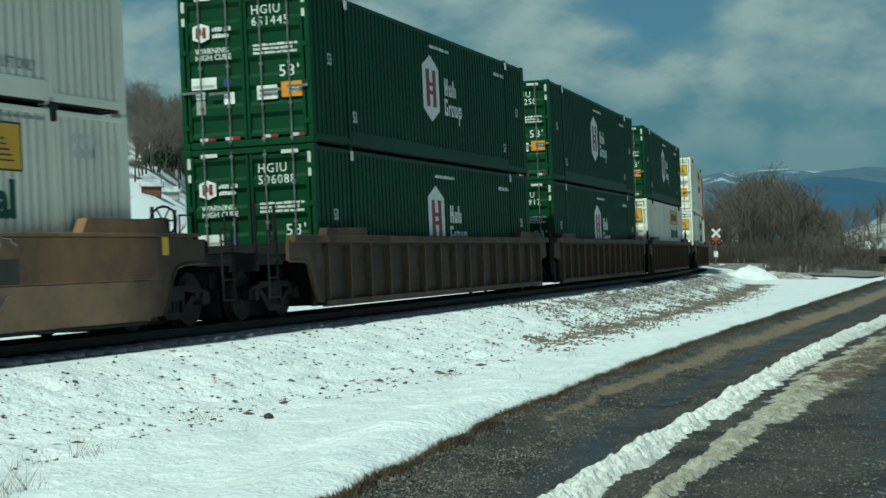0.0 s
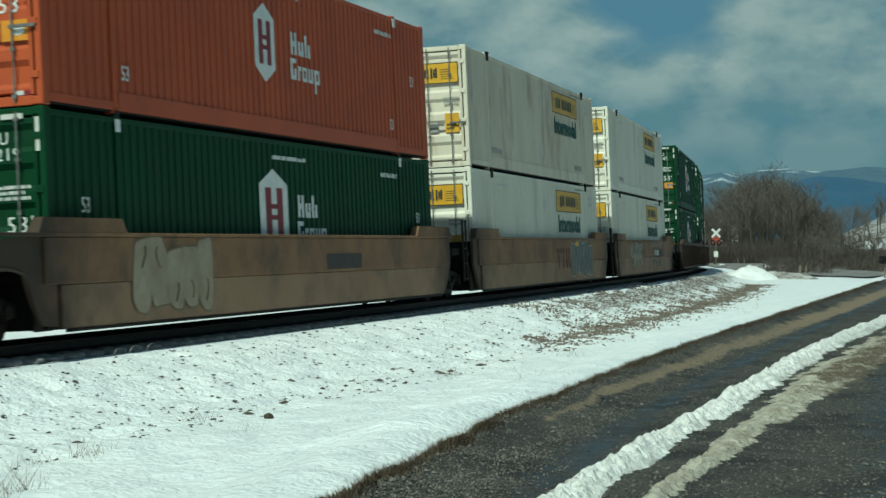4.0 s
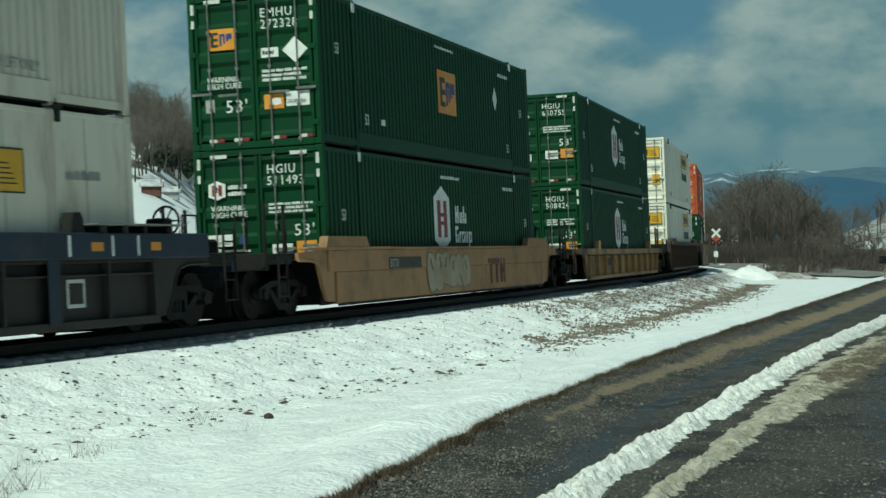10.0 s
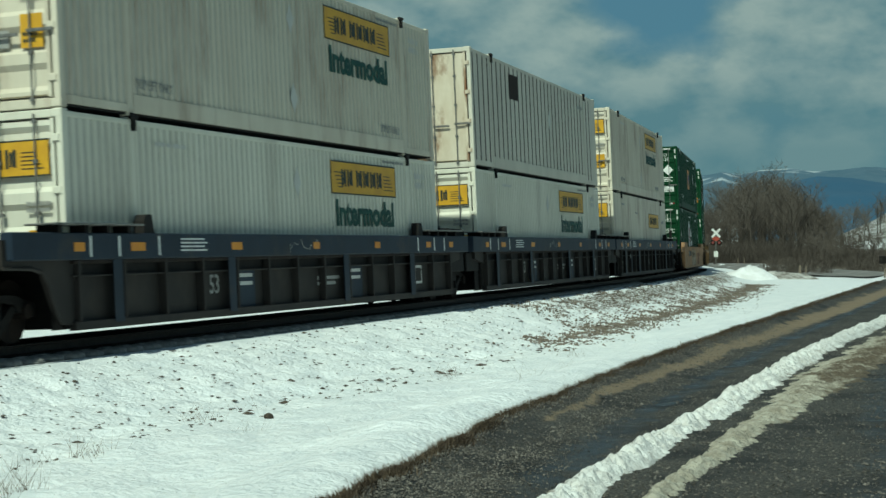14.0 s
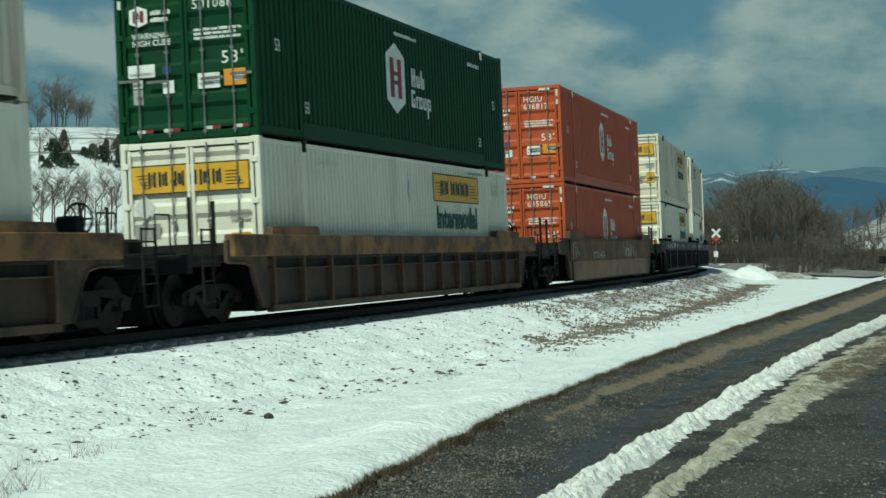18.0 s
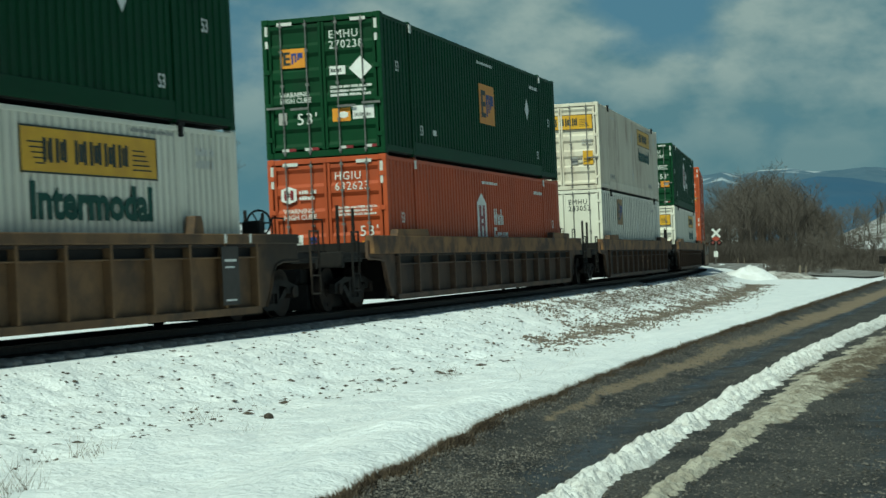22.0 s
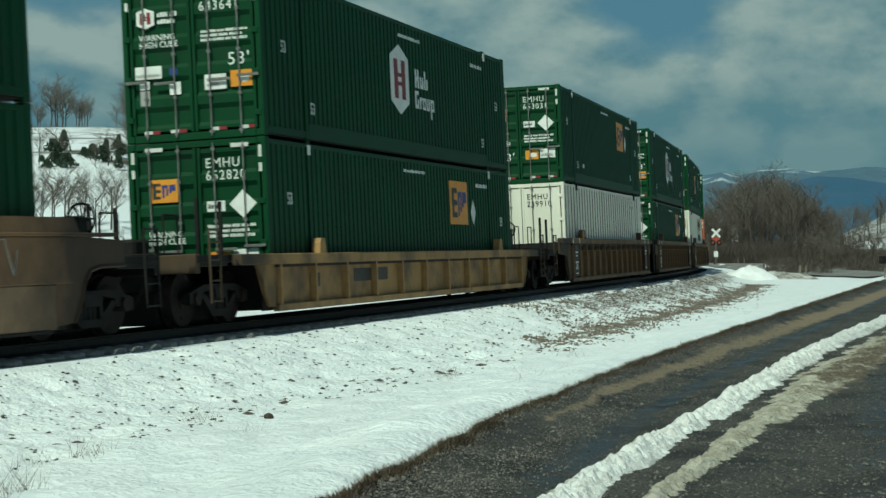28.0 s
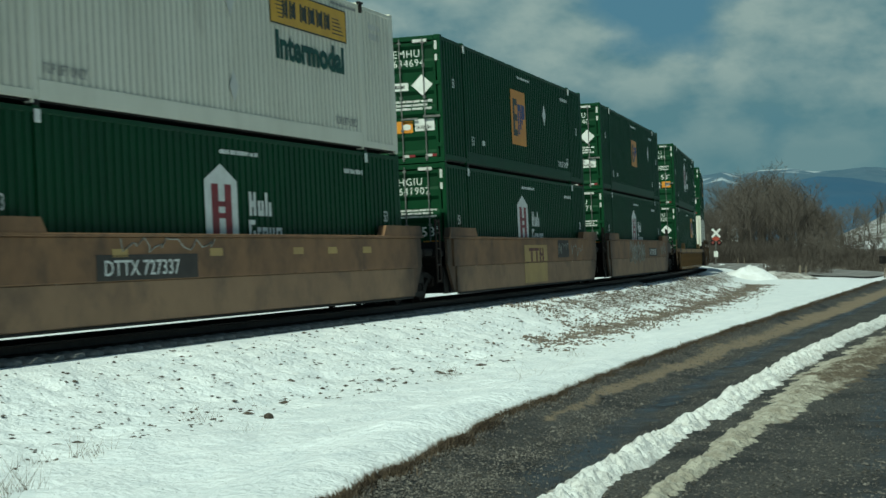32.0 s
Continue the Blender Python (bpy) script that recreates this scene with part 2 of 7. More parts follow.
CREAM = mat("cream_paint", (0.64, 0.60, 0.49), (0.55, 0.50, 0.40), 0.55, scale=0.8,
            dirt=(0.28, 0.20, 0.14), dscale=1.1, drange=(0.53, 0.75), stretch=(1, 1, 0.3))
RUSTED = mat("pale_weathered_paint", (0.60, 0.575, 0.49), (0.52, 0.495, 0.42), 0.6, scale=0.8,
             dirt=(0.22, 0.13, 0.08), dscale=0.8, drange=(0.66, 0.74), stretch=(1, 1, 0.35))
RUST_DOOR = mat("rust_stained_door", (0.62, 0.56, 0.45), (0.5, 0.42, 0.31), 0.65, scale=1.6,
                dirt=(0.20, 0.10, 0.05), dscale=1.7, drange=(0.5, 0.62), stretch=(1, 1, 0.45))
LETTER_WHITE = mat("white_lettering", (0.72, 0.73, 0.70), (0.6, 0.61, 0.58), 0.5, scale=4.0)
LETTER_DARK = mat("dark_lettering", (0.02, 0.03, 0.028), (0.03, 0.04, 0.035), 0.5)
LETTER_GREEN = mat("dark_green_lettering", (0.006, 0.06, 0.04), (0.008, 0.05, 0.034), 0.5)
YELLOW = mat("yellow_panel", (0.62, 0.36, 0.03), (0.52, 0.29, 0.03), 0.45, scale=2.0)
ORANGE = mat("orange_label", (0.62, 0.27, 0.03), (0.55, 0.22, 0.03), 0.45)
ORANGE_OLD = mat("faded_orange_label", (0.30, 0.19, 0.085), (0.22, 0.135, 0.06), 0.6, scale=3.0)
RED = mat("red_mark", (0.21, 0.024, 0.03), (0.16, 0.022, 0.026), 0.5)
BLUE = mat("blue_mark", (0.03, 0.05, 0.20), (0.03, 0.05, 0.16), 0.5)
GREY = mat("grey_label", (0.33, 0.33, 0.31), (0.25, 0.25, 0.24), 0.5)
# second tones for the groove faces, darker than the flats between
GROOVE_PALE = mat("pale_groove", (0.50, 0.49, 0.42), (0.42, 0.41, 0.35), 0.7)
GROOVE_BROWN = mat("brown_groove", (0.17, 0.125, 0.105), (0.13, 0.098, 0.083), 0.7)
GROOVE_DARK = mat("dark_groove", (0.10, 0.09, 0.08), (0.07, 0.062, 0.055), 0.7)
PALE = mat("faded_mark", (0.56, 0.56, 0.53), (0.5, 0.5, 0.47), 0.6)
BAR = mat("galvanised_bar", (0.20, 0.20, 0.19), (0.12, 0.12, 0.115), 0.5, 0.3, scale=6.0)

CAR_OCHRE = mat("ochre_car_paint", (0.22, 0.122, 0.052), (0.14, 0.078, 0.038), 0.75, scale=1.1,
                dirt=(0.055, 0.036, 0.026), dscale=1.5, drange=(0.44, 0.62), bump=0.15, bscale=20.0)
CAR_TANLOW = mat("orange_tan_car_paint", (0.32, 0.185, 0.088), (0.25, 0.145, 0.07), 0.7, scale=0.9,
                 dirt=(0.14, 0.09, 0.052), dscale=1.3, drange=(0.5, 0.74), bump=0.15, bscale=20.0)
CAR_TAN = mat("tan_car_paint", (0.225, 0.128, 0.066), (0.17, 0.097, 0.052), 0.7, scale=0.9,
              dirt=(0.10, 0.064, 0.04), dscale=1.3, drange=(0.48, 0.72), bump=0.15, bscale=20.0)
CAR_BUFF = mat("buff_car_paint", (0.34, 0.205, 0.08), (0.25, 0.15, 0.066), 0.7, scale=0.9,
               dirt=(0.12, 0.078, 0.045), dscale=1.2, drange=(0.46, 0.68), bump=0.15, bscale=20.0)
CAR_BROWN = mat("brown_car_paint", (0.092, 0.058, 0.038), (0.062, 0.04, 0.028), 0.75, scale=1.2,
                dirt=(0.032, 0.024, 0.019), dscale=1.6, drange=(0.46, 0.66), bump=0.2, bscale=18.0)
# darker brown for the sheets set back between the ribs
CAR_BROWN_SHEET = mat("dark_brown_sheet", (0.058, 0.038, 0.027), (0.042, 0.029, 0.022), 0.8, scale=1.2,
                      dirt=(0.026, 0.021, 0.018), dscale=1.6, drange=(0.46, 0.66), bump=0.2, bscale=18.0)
CAR_OLIVE = mat("dusty_brown_car_paint", (0.16, 0.095, 0.046), (0.105, 0.063, 0.034), 0.75, scale=1.2,
                dirt=(0.055, 0.038, 0.026), dscale=1.5, drange=(0.46, 0.68), bump=0.2, bscale=18.0)
CAR_GREY = mat("dark_grey_car_paint", (0.030, 0.026, 0.023), (0.021, 0.019, 0.017), 0.7, scale=1.2,
               dirt=(0.04, 0.033, 0.028), dscale=1.3, drange=(0.5, 0.72))
CAR_BLUE = mat("blue_car_paint", (0.016, 0.027, 0.045), (0.013, 0.021, 0.034), 0.6, scale=1.2,
               dirt=(0.05, 0.045, 0.04), dscale=1.3, drange=(0.55, 0.75))
# lighter tan for lower panels: the ground light they catch is in the colour
CAR_TAN_LIT = mat("lit_tan_car_paint", (0.275, 0.178, 0.105), (0.215, 0.138, 0.083), 0.7, scale=0.9,
                  dirt=(0.15, 0.10, 0.066), dscale=1.2, drange=(0.5, 0.72))


def sooty_ends(m, start=7.2, full=8.5):
    """Brake dust and soot on a car's ends, over the wheels: a stain with a ragged edge."""
    nt = m.node_tree
    b = nt.nodes["Principled BSDF"]
    src = b.inputs["Base Color"].links[0].from_socket
    tc = nt.nodes.new("ShaderNodeTexCoord")
    sep = nt.nodes.new("ShaderNodeSeparateXYZ")
    ab = nt.nodes.new("ShaderNodeMath")
    ab.operation = "ABSOLUTE"
    n = nt.nodes.new("ShaderNodeTexNoise")
    n.inputs["Scale"].default_value, n.inputs["Detail"].default_value = 2.2, 6.0
    add = nt.nodes.new("ShaderNodeMath")
    add.operation = "MULTIPLY_ADD"
    add.inputs[1].default_value = 1.6
    mr = nt.nodes.new("ShaderNodeMapRange")
    mr.inputs["From Min"].default_value, mr.inputs["From Max"].default_value = start + 0.8, full + 0.8
    mr.inputs["To Max"].default_value = 0.85
    x = nt.nodes.new("ShaderNodeMix")
    x.data_type = "RGBA"
    x.inputs["B"].default_value = (0.022, 0.018, 0.015, 1)
    nt.links.new(tc.outputs["Object"], sep.inputs[0])
    nt.links.new(tc.outputs["Object"], n.inputs["Vector"])
    nt.links.new(sep.outputs["X"], ab.inputs[0])
    nt.links.new(n.outputs["Fac"], add.inputs[0])
    nt.links.new(ab.outputs[0], add.inputs[2])
    nt.links.new(add.outputs[0], mr.inputs["Value"])
    nt.links.new(mr.outputs[0], x.inputs["Factor"])
    nt.links.new(src, x.inputs["A"])
    nt.links.new(x.outputs["Result"], b.inputs["Base Color"])


for _m in (CAR_TAN, CAR_TAN_LIT):
    sooty_ends(_m)
sooty_ends(CAR_BUFF, 7.9, 9.2)
sooty_ends(CAR_OLIVE, 7.8, 8.9)


# ---------------------------------------------------------------- building helpers
def box(bm, x0, x1, y0, y1, z0, z1):
    v = [bm.verts.new(p) for p in ((x0, y0, z0), (x1, y0, z0), (x1, y1, z0), (x0, y1, z0),
                                   (x0, y0, z1), (x1, y0, z1), (x1, y1, z1), (x0, y1, z1))]
    for f in ((3, 2, 1, 0), (4, 5, 6, 7), (0, 1, 5, 4), (1, 2, 6, 5), (2, 3, 7, 6), (3, 0, 4, 7)):
        bm.faces.new([v[i] for i in f])


def soft_box(bm, x0, x1, y0, y1, z0, z1, r=0.01):
    b2 = bmesh.new()
    box(b2, x0, x1, y0, y1, z0, z1)
    bmesh.ops.bevel(b2, geom=b2.edges[:], offset=r, segments=1, affect="EDGES")
    me = bpy.data.meshes.new("t")
    b2.to_mesh(me)
    b2.free()
    bm.from_mesh(me)
    bpy.data.meshes.remove(me)


def prism(bm, pts, axis, a, b):
    """A polygon, given in the two other axes, drawn out along axis from a to b."""
    def at(p, t):
        return {"x": (t, p[0], p[1]), "y": (p[0], t, p[1]), "z": (p[0], p[1], t)}[axis]
    lo, hi = [bm.verts.new(at(p, a)) for p in pts], [bm.verts.new(at(p, b)) for p in pts]
    n = len(pts)
    bm.faces.new(lo[::-1])
    bm.faces.new(hi)
    for i in range(n):
        bm.faces.new((lo[i], lo[(i + 1) % n], hi[(i + 1) % n], hi[i]))


def tube(bm, p0, p1, r0, r1=None, seg=8):
    r1 = r0 if r1 is None else r1
    p0, p1 = Vector(p0), Vector(p1)
    q = (p1 - p0).to_track_quat("Z", "Y")
    ring = lambda p, r: [bm.verts.new(p + q @ Vector((r * math.cos(6.28319 * i / seg), r * math.sin(6.28319 * i / seg), 0))) for i in range(seg)]
    a, b = ring(p0, r0), ring(p1, r1)
    for i in range(seg):
        bm.faces.new((a[i], a[(i + 1) % seg], b[(i + 1) % seg], b[i]))
    bm.faces.new(a[::-1])
    bm.faces.new(b)


def mesh_of(name, bm, material, smooth=False):
    bmesh.ops.recalc_face_normals(bm, faces=bm.faces[:])
    me = bpy.data.meshes.new(name)
    bm.to_mesh(me)
    bm.free()
    me.materials.append(material)
    if smooth:
        for p in me.polygons:
            p.use_smooth = True
    return me


def part(name, bm, material, parent, label="", smooth=False):
    ob = new(name, mesh_of(name, bm, material, smooth) if isinstance(bm, bmesh.types.BMesh) else bm)
    ob.parent = parent
    if label:
        ob["label"] = label
    return ob


def thing(name, label, category, group="", kind=""):
    return tagged(new(name), label, category, group, kind)


def boxes(*bs, r=0.0):
    bm = bmesh.new()
    for b in bs:
        soft_box(bm, *b, r=r) if r else box(bm, *b)
    return bm


# ---------------------------------------------------------------- the line of the track
KNOT_S = (-80, -40, -10, 20, 50, 80, 105, 135, 150, 190, 208, 900)
KNOT_K = (0.004, 0.004, 0.0019, 0.00174, 0.00161, 0.0018, 0.0018, 0.0, -0.0019, -0.0019, 0.0, 0.0)
P_S = np.arange(-80, 760, 0.5)
_k = np.interp(P_S, KNOT_S, KNOT_K)
_i0 = 160
P_TH = np.concatenate([[0], np.cumsum((_k[1:] + _k[:-1]) * 0.25)])
P_TH = P_TH - P_TH[_i0] + 1.28716
P_X = np.concatenate([[0], np.cumsum(np.cos((P_TH[1:] + P_TH[:-1]) / 2) * 0.5)])
P_Y = np.concatenate([[0], np.cumsum(np.sin((P_TH[1:] + P_TH[:-1]) / 2) * 0.5)])
P_X, P_Y = P_X - P_X[_i0], P_Y - P_Y[_i0] + 43.22


def line_z(s):
    s = np.asarray(s, float)
    z = -0.00258 * s - 5e-5 * s * s
    z = np.where(s < -26, 0.0348, z)
    return np.where(s > 100, -0.764 - 0.0126 * 40 * (1 - np.exp(-(np.maximum(s, 100) - 100) / 40)), z)


def cant_at(s):
    return float(np.interp(s, (-60, 0, 110, 160), (0.0575, 0.0475, 0.029, 0.0)))


P_Z = line_z(P_S)


def line_at(s):
    return Vector((np.interp(s, P_S, P_X), np.interp(s, P_S, P_Y), np.interp(s, P_S, P_Z)))


def on_line(s, half=9.0):
    """The pose on the rails of a car whose middle is s metres along the track."""
    a, b = line_at(s - half), line_at(s + half)
    d = b - a
    m = (a + b) / 2
    m.z = line_at(s).z
    return (Matrix.Translation(m) @ Matrix.Rotation(math.atan2(d.y, d.x), 4, "Z")
            @ Matrix.Rotation(-math.atan2(d.z, d.xy.length), 4, "Y") @ Matrix.Rotation(-cant_at(s), 4, "X"))


# ---------------------------------------------------------------- the ground
def smooth01(a, b, x):
    t = np.clip((np.asarray(x, float) - a) / (b - a), 0, 1)
    return t * t * (3 - 2 * t)


def base_z(y):
    return np.maximum(-0.15 - 0.006 * np.asarray(y, float), -1.35)


ROAD_Y = (-120, 0, 11.2, 15.4, 20.6, 26.8, 40.7, 66.6, 90, 110)
ROAD_X = (-28.35, -2.85, -0.47, 0.5, 1.88, 3.68, 7.95, 15.9, 23.0, 29.5)


def road_edge(y):
    return np.interp(y, ROAD_Y, ROAD_X)


_rng = np.random.RandomState(3)
_tab = _rng.rand(64, 64)


def bumps(x, y, size):
    """Smooth random bumps of that size, -1 to 1."""
    u, v = np.asarray(x) / size + 700, np.asarray(y) / size + 700
    i, j = np.floor(u).astype(int), np.floor(v).astype(int)
    f, g = u - i, v - j
    f, g = f * f * (3 - 2 * f), g * g * (3 - 2 * g)
    q = lambda a, b: _tab[a % 64, b % 64]
    return ((q(i, j) * (1 - f) + q(i + 1, j) * f) * (1 - g) + (q(i, j + 1) * (1 - f) + q(i + 1, j + 1) * f) * g) * 2 - 1


def side_of_line(x, y):
    """Metres to the camera's side of the track's middle, and the rails' height there."""
    th = np.interp(y, P_Y, P_TH)
    return (x - np.interp(y, P_Y, P_X)) * np.sin(th), np.interp(y, P_Y, P_Z)


def ground_z(x, y):
    x, y = np.asarray(x, float), np.asarray(y, float)
    d, zt = side_of_line(x, y)
    b = base_z(y)
    e = x - road_edge(y)
    # snow field: falls from the shoulder to a shallow ditch, then swells to a bank along the road
    field = b - 0.22 + 0.05 * bumps(x, y, 2.3) + 0.03 * bumps(x, y, 0.7) + 0.03 * bumps(x, y, 0.28) + 0.012 * bumps(x + 3, y, 0.14)
    field = field + 0.26 * np.exp(-((e + 0.75) / 0.75) ** 2) * smooth01(0.0, -0.35, e)
    road = b - 0.0 + 0.012 * bumps(x, y, 1.1) - 0.03 * np.exp(-((e - 1.0) / 0.4) ** 2)
    z = np.where(e < 0, field, road - 0.16 * smooth01(0.1, 0.4, e) * (y < 118) * (e < 15))
    # ballast shoulder
    ad = np.abs(d)
    top = zt + 0.045 * np.clip(d, -1.6, 1.6) - 0.24 - 0.14 * smooth01(1.32, 1.12, ad)
    w = smooth01(1.6, 4.6, ad)
    wig = 0.04 * bumps(x, y, 0.42) - 0.075 * np.abs(bumps(x + 0.4 * y, y, 0.21))
    z = np.where(e < -0.6, top * (1 - w) + z * w + wig * smooth01(1.5, 2.0, ad) * (1 - smooth01(4.5, 6, ad)), z)
    # hillside beyond the line, rising to the left
    a = x / np.maximum(y, 1)
    h = (0.0665 - 0.055 * smooth01(-0.187, -0.105, a) - 0.0115 * smooth01(-0.11, -0.05, a)) * 520 * smooth01(120, 520, y)
    h = h + 0.7 * bumps(x, y, 45.0) * smooth01(180, 350, y) * (a < 0.1)
    h = h + smooth01(60, 200, -y) * 6
    # rising snow slope far to the right
    h = h + np.interp(a, (0.21, 0.235, 0.26, 0.4), (0.0, 0.006, 0.02, 0.03)) * 1100 * smooth01(420, 1100, y)
    return z + h


def put_attr(me, name, vals):
    a = me.attributes.new(name, "FLOAT", "POINT")
    a.data.foreach_set("value", np.asarray(vals, np.float32).ravel())


def points_of(me):
    co = np.empty(len(me.vertices) * 3, np.float32)
    me.vertices.foreach_get("co", co)
    return co.reshape(-1, 3)


def bare_at(x, y):
    """How much bare ballast and grass shows through the snow."""
    d, _ = side_of_line(x, y)
    e = x - road_edge(y)
    far = smooth01(150, 100, y)
    v = 0.25 * smooth01(36, 48, y) * smooth01(1.5, 2.2, d) * smooth01(3.9, 2.9, d) * far
    v = v + (0.37 * smooth01(29, 40, y) * np.exp(-((d - 4.6) / 0.6) ** 2) + 0.1 * smooth01(60, 75, y) * np.exp(-((d - 4.3) / 1.0) ** 2)) * smooth01(98, 86, y)
    v = v + 0.10 * smooth01(1.4, 2.2, d) * smooth01(4.6, 3.0, d)
    v = v + 0.46 * smooth01(-0.24, -0.06, e + 0.10 * bumps(x, y, 0.5) + 0.08 * bumps(x, y, 0.2)) * (e < 0.6)
    a = x / np.maximum(y, 1)
    v = v + 0.26 * smooth01(280, 480, y) * (1 - smooth01(1500, 2500, y))
    v = v + 0.7 * smooth01(186, 194, y) * smooth01(480, 330, y) * (a > 0.125)
    v = v + 0.7 * smooth01(112, 118, y) * smooth01(200, 190, y) * smooth01(0.183, 0.19, a)
    v = v + 0.09 * smooth01(480, 700, y) * (a > 0.17)
    return v


def spaced(fine0, fine1, step, lo, hi, ratio=1.18):
    c = list(np.arange(fine0, fine1 + 1e-6, step))
    for sign, end, lim in ((1, fine1, hi), (-1, fine0, lo)):
        p, s = end, step
        while (p < lim) if sign > 0 else (p > lim):
            s = min(s * ratio, 120)
            p += sign * s
            c.append(p)
    return np.array(sorted(c))


def grid_mesh(name, xs, ys, zfun, material):
    X, Y = np.meshgrid(xs, ys)
    Z = zfun(X, Y)
    n, m = len(xs), len(ys)
    co = np.stack([X, Y, Z], -1).reshape(-1, 3)
    i = np.arange((m - 1) * n).reshape(m - 1, n)[:, :-1].ravel()
    f = np.stack([i, i + 1, i + n + 1, i + n], 1)
    me = bpy.data.meshes.new(name)
    me.from_pydata(co.tolist(), [], f.tolist())
    me.materials.append(material)
    me.polygons.foreach_set("use_smooth", [True] * len(me.polygons))
    return me


gx, gy = spaced(-9, 14, 0.10, -2500, 2500, 1.10), spaced(9, 44, 0.11, -2500, 4200, 1.05)
ground = tagged(new("ground", grid_mesh("ground", gx, gy, ground_z, M["snow"])),
                "snow-covered ground with a shallow ditch and far slopes", "ground", kind="structure")


_p = points_of(ground.data)
put_attr(ground.data, "bare", bare_at(_p[:, 0], _p[:, 1]))
_a = _p[:, 0] / np.maximum(_p[:, 1], 1)
put_attr(ground.data, "woods", 0.295 * smooth01(200, 300, _p[:, 1]) * (_a < -0.1) + 0.325 * smooth01(450, 600, _p[:, 1]) * (_a > 0.15))

# ---------------------------------------------------------------- the road beside the camera
def strip(name, y0, y1, dy, offs, zfun, material, smooth=True):
    """A sheet along the road: columns at offs metres from the road's edge; zfun(x, y, off) gives the height."""
    ys = np.arange(y0, y1, dy) if dy > 0 else spaced(y0, 40, -dy, y0 - 0.01, y1, 1.03)
    E_, Y_ = np.meshgrid(np.array(offs, float), ys)
    X_ = road_edge(Y_) + E_
    Z_ = zfun(X_, Y_, E_)
    n, m = len(offs), len(ys)
    i = np.arange((m - 1) * n).reshape(m - 1, n)[:, :-1].ravel()
    me = bpy.data.meshes.new(name)
    me.from_pydata(np.stack([X_, Y_, Z_], -1).reshape(-1, 3).tolist(), [], np.stack([i, i + 1, i + n + 1, i + n], 1).tolist())
    me.materials.append(material)
    if smooth:
        me.polygons.foreach_set("use_smooth", [True] * len(me.polygons))
    return me


def road_z(x, y, e):
    return base_z(y) + 0.035 + 0.012 * bumps(x, y, 1.1) + 0.02 * bumps(x, y, 0.33) - 0.05 * np.exp(-((e - 1.0) / 0.45) ** 2) + 0.08 * np.exp(-((e - 0.1) / 0.25) ** 2)


road = tagged(new("road", strip("road", -60, 118, -0.12, np.concatenate([np.arange(-0.02, 4.5, 0.12), np.arange(4.6, 16, 0.6)]), road_z, M["gravel"])),
              "wet dark gravel road with meltwater and slush", "road", kind="structure")


_p = points_of(road.data)
_e = _p[:, 0] - road_edge(_p[:, 1])
_y = _p[:, 1]
_mid = 0.36 + 0.02 * np.clip(_y - 16, -4, 60) + 0.07 * bumps(_p[:, 0] * 0, _y, 1.7)
_wide = 0.13 + 0.012 * np.clip(_y - 16, -2, 60)
put_attr(road.data, "mud", 0.60 * np.exp(-((_e - _mid) / _wide) ** 2) * smooth01(12.5, 16.5, _y + 1.5 * bumps(_p[:, 0], _y, 0.6)) + 0.30 * smooth01(0.16, 0.0, _e)
         + 0.25 * smooth01(15, 24, _y) * smooth01(_mid + _wide, _mid - _wide, _e) * (0.75 + 0.35 * bumps(_p[:, 0], _y, 0.8)))
_lane = np.exp(-((_e - 1.0 - 0.012 * (_y - 14)) / 0.34) ** 2)
put_attr(road.data, "wet", 0.46 * _lane * smooth01(8, 13, _y) + 0.38 * smooth01(2.5, 3.4, _e))


def ridge_part(name, cx, cy, half, height, material, label, y0, y1, seed, dirt, far_dirt, lean=0.0, cut=-0.2):
    """A ridge of ploughed snow along the road."""
    offs = np.linspace(-1, 1, 33)
    ys = spaced(y0, 26, 0.028, y0 - 0.01, y1, 1.02)
    O_, Y_ = np.meshgrid(offs, ys)
    one = Y_ * 0 + seed
    side = np.where(O_ < 0, 0.0, 40.0)
    w = np.interp(Y_, cy, half) * (1 + 0.16 * bumps(one + side, Y_, 1.1) + (0.16 * bumps(one + 9 + side, Y_, 0.31) + 0.18 * bumps(one + 5 + side, Y_, 0.12) + 0.16 * bumps(one + 15 + side, Y_, 0.05)) * np.clip(0.2 / np.interp(Y_, cy, half), 0, 1) ** 1.5)
    X_ = np.interp(Y_, cy, cx) + O_ * w + 0.06 * bumps(one + 31, Y_, 0.9)
    prof = np.clip(1 - np.abs(O_) ** 1.7, 0, 1)
    lump = 0.9 + 0.16 * bumps(X_, Y_, 0.3) + 0.2 * bumps(X_ * 0.7 + 5, Y_, 0.13) + 0.3 * bumps(X_ * 0.8 + 2, Y_, 0.07) + 0.34 * bumps(X_ + 8, Y_, 0.04) + 0.2 * bumps(one + 77, Y_, 1.6)
    Z_ = base_z(Y_) + 0.004 + prof * height * lump
    soil = dirt * smooth01(0.55, 1.0, np.abs(O_ + lean)) + far_dirt * smooth01(14, 21, Y_ + 2.5 * bumps(X_, Y_, 0.9)) * smooth01(cut, cut + 0.7, O_ + 0.3 * bumps(X_, Y_, 0.5))
    n, m = len(offs), len(ys)
    i = np.arange((m - 1) * n).reshape(m - 1, n)[:, :-1].ravel()
    me = bpy.data.meshes.new(name)
    me.from_pydata(np.stack([X_, Y_, Z_], -1).reshape(-1, 3).tolist(), [], np.stack([i, i + 1, i + n + 1, i + n], 1).tolist())
    me.materials.append(material)
    me.polygons.foreach_set("use_smooth", [True] * len(me.polygons))
    put_attr(me, "soil", soil)
    return tagged(new(name, me), label, "snow bank", "snow ridges on the road", "stuff")


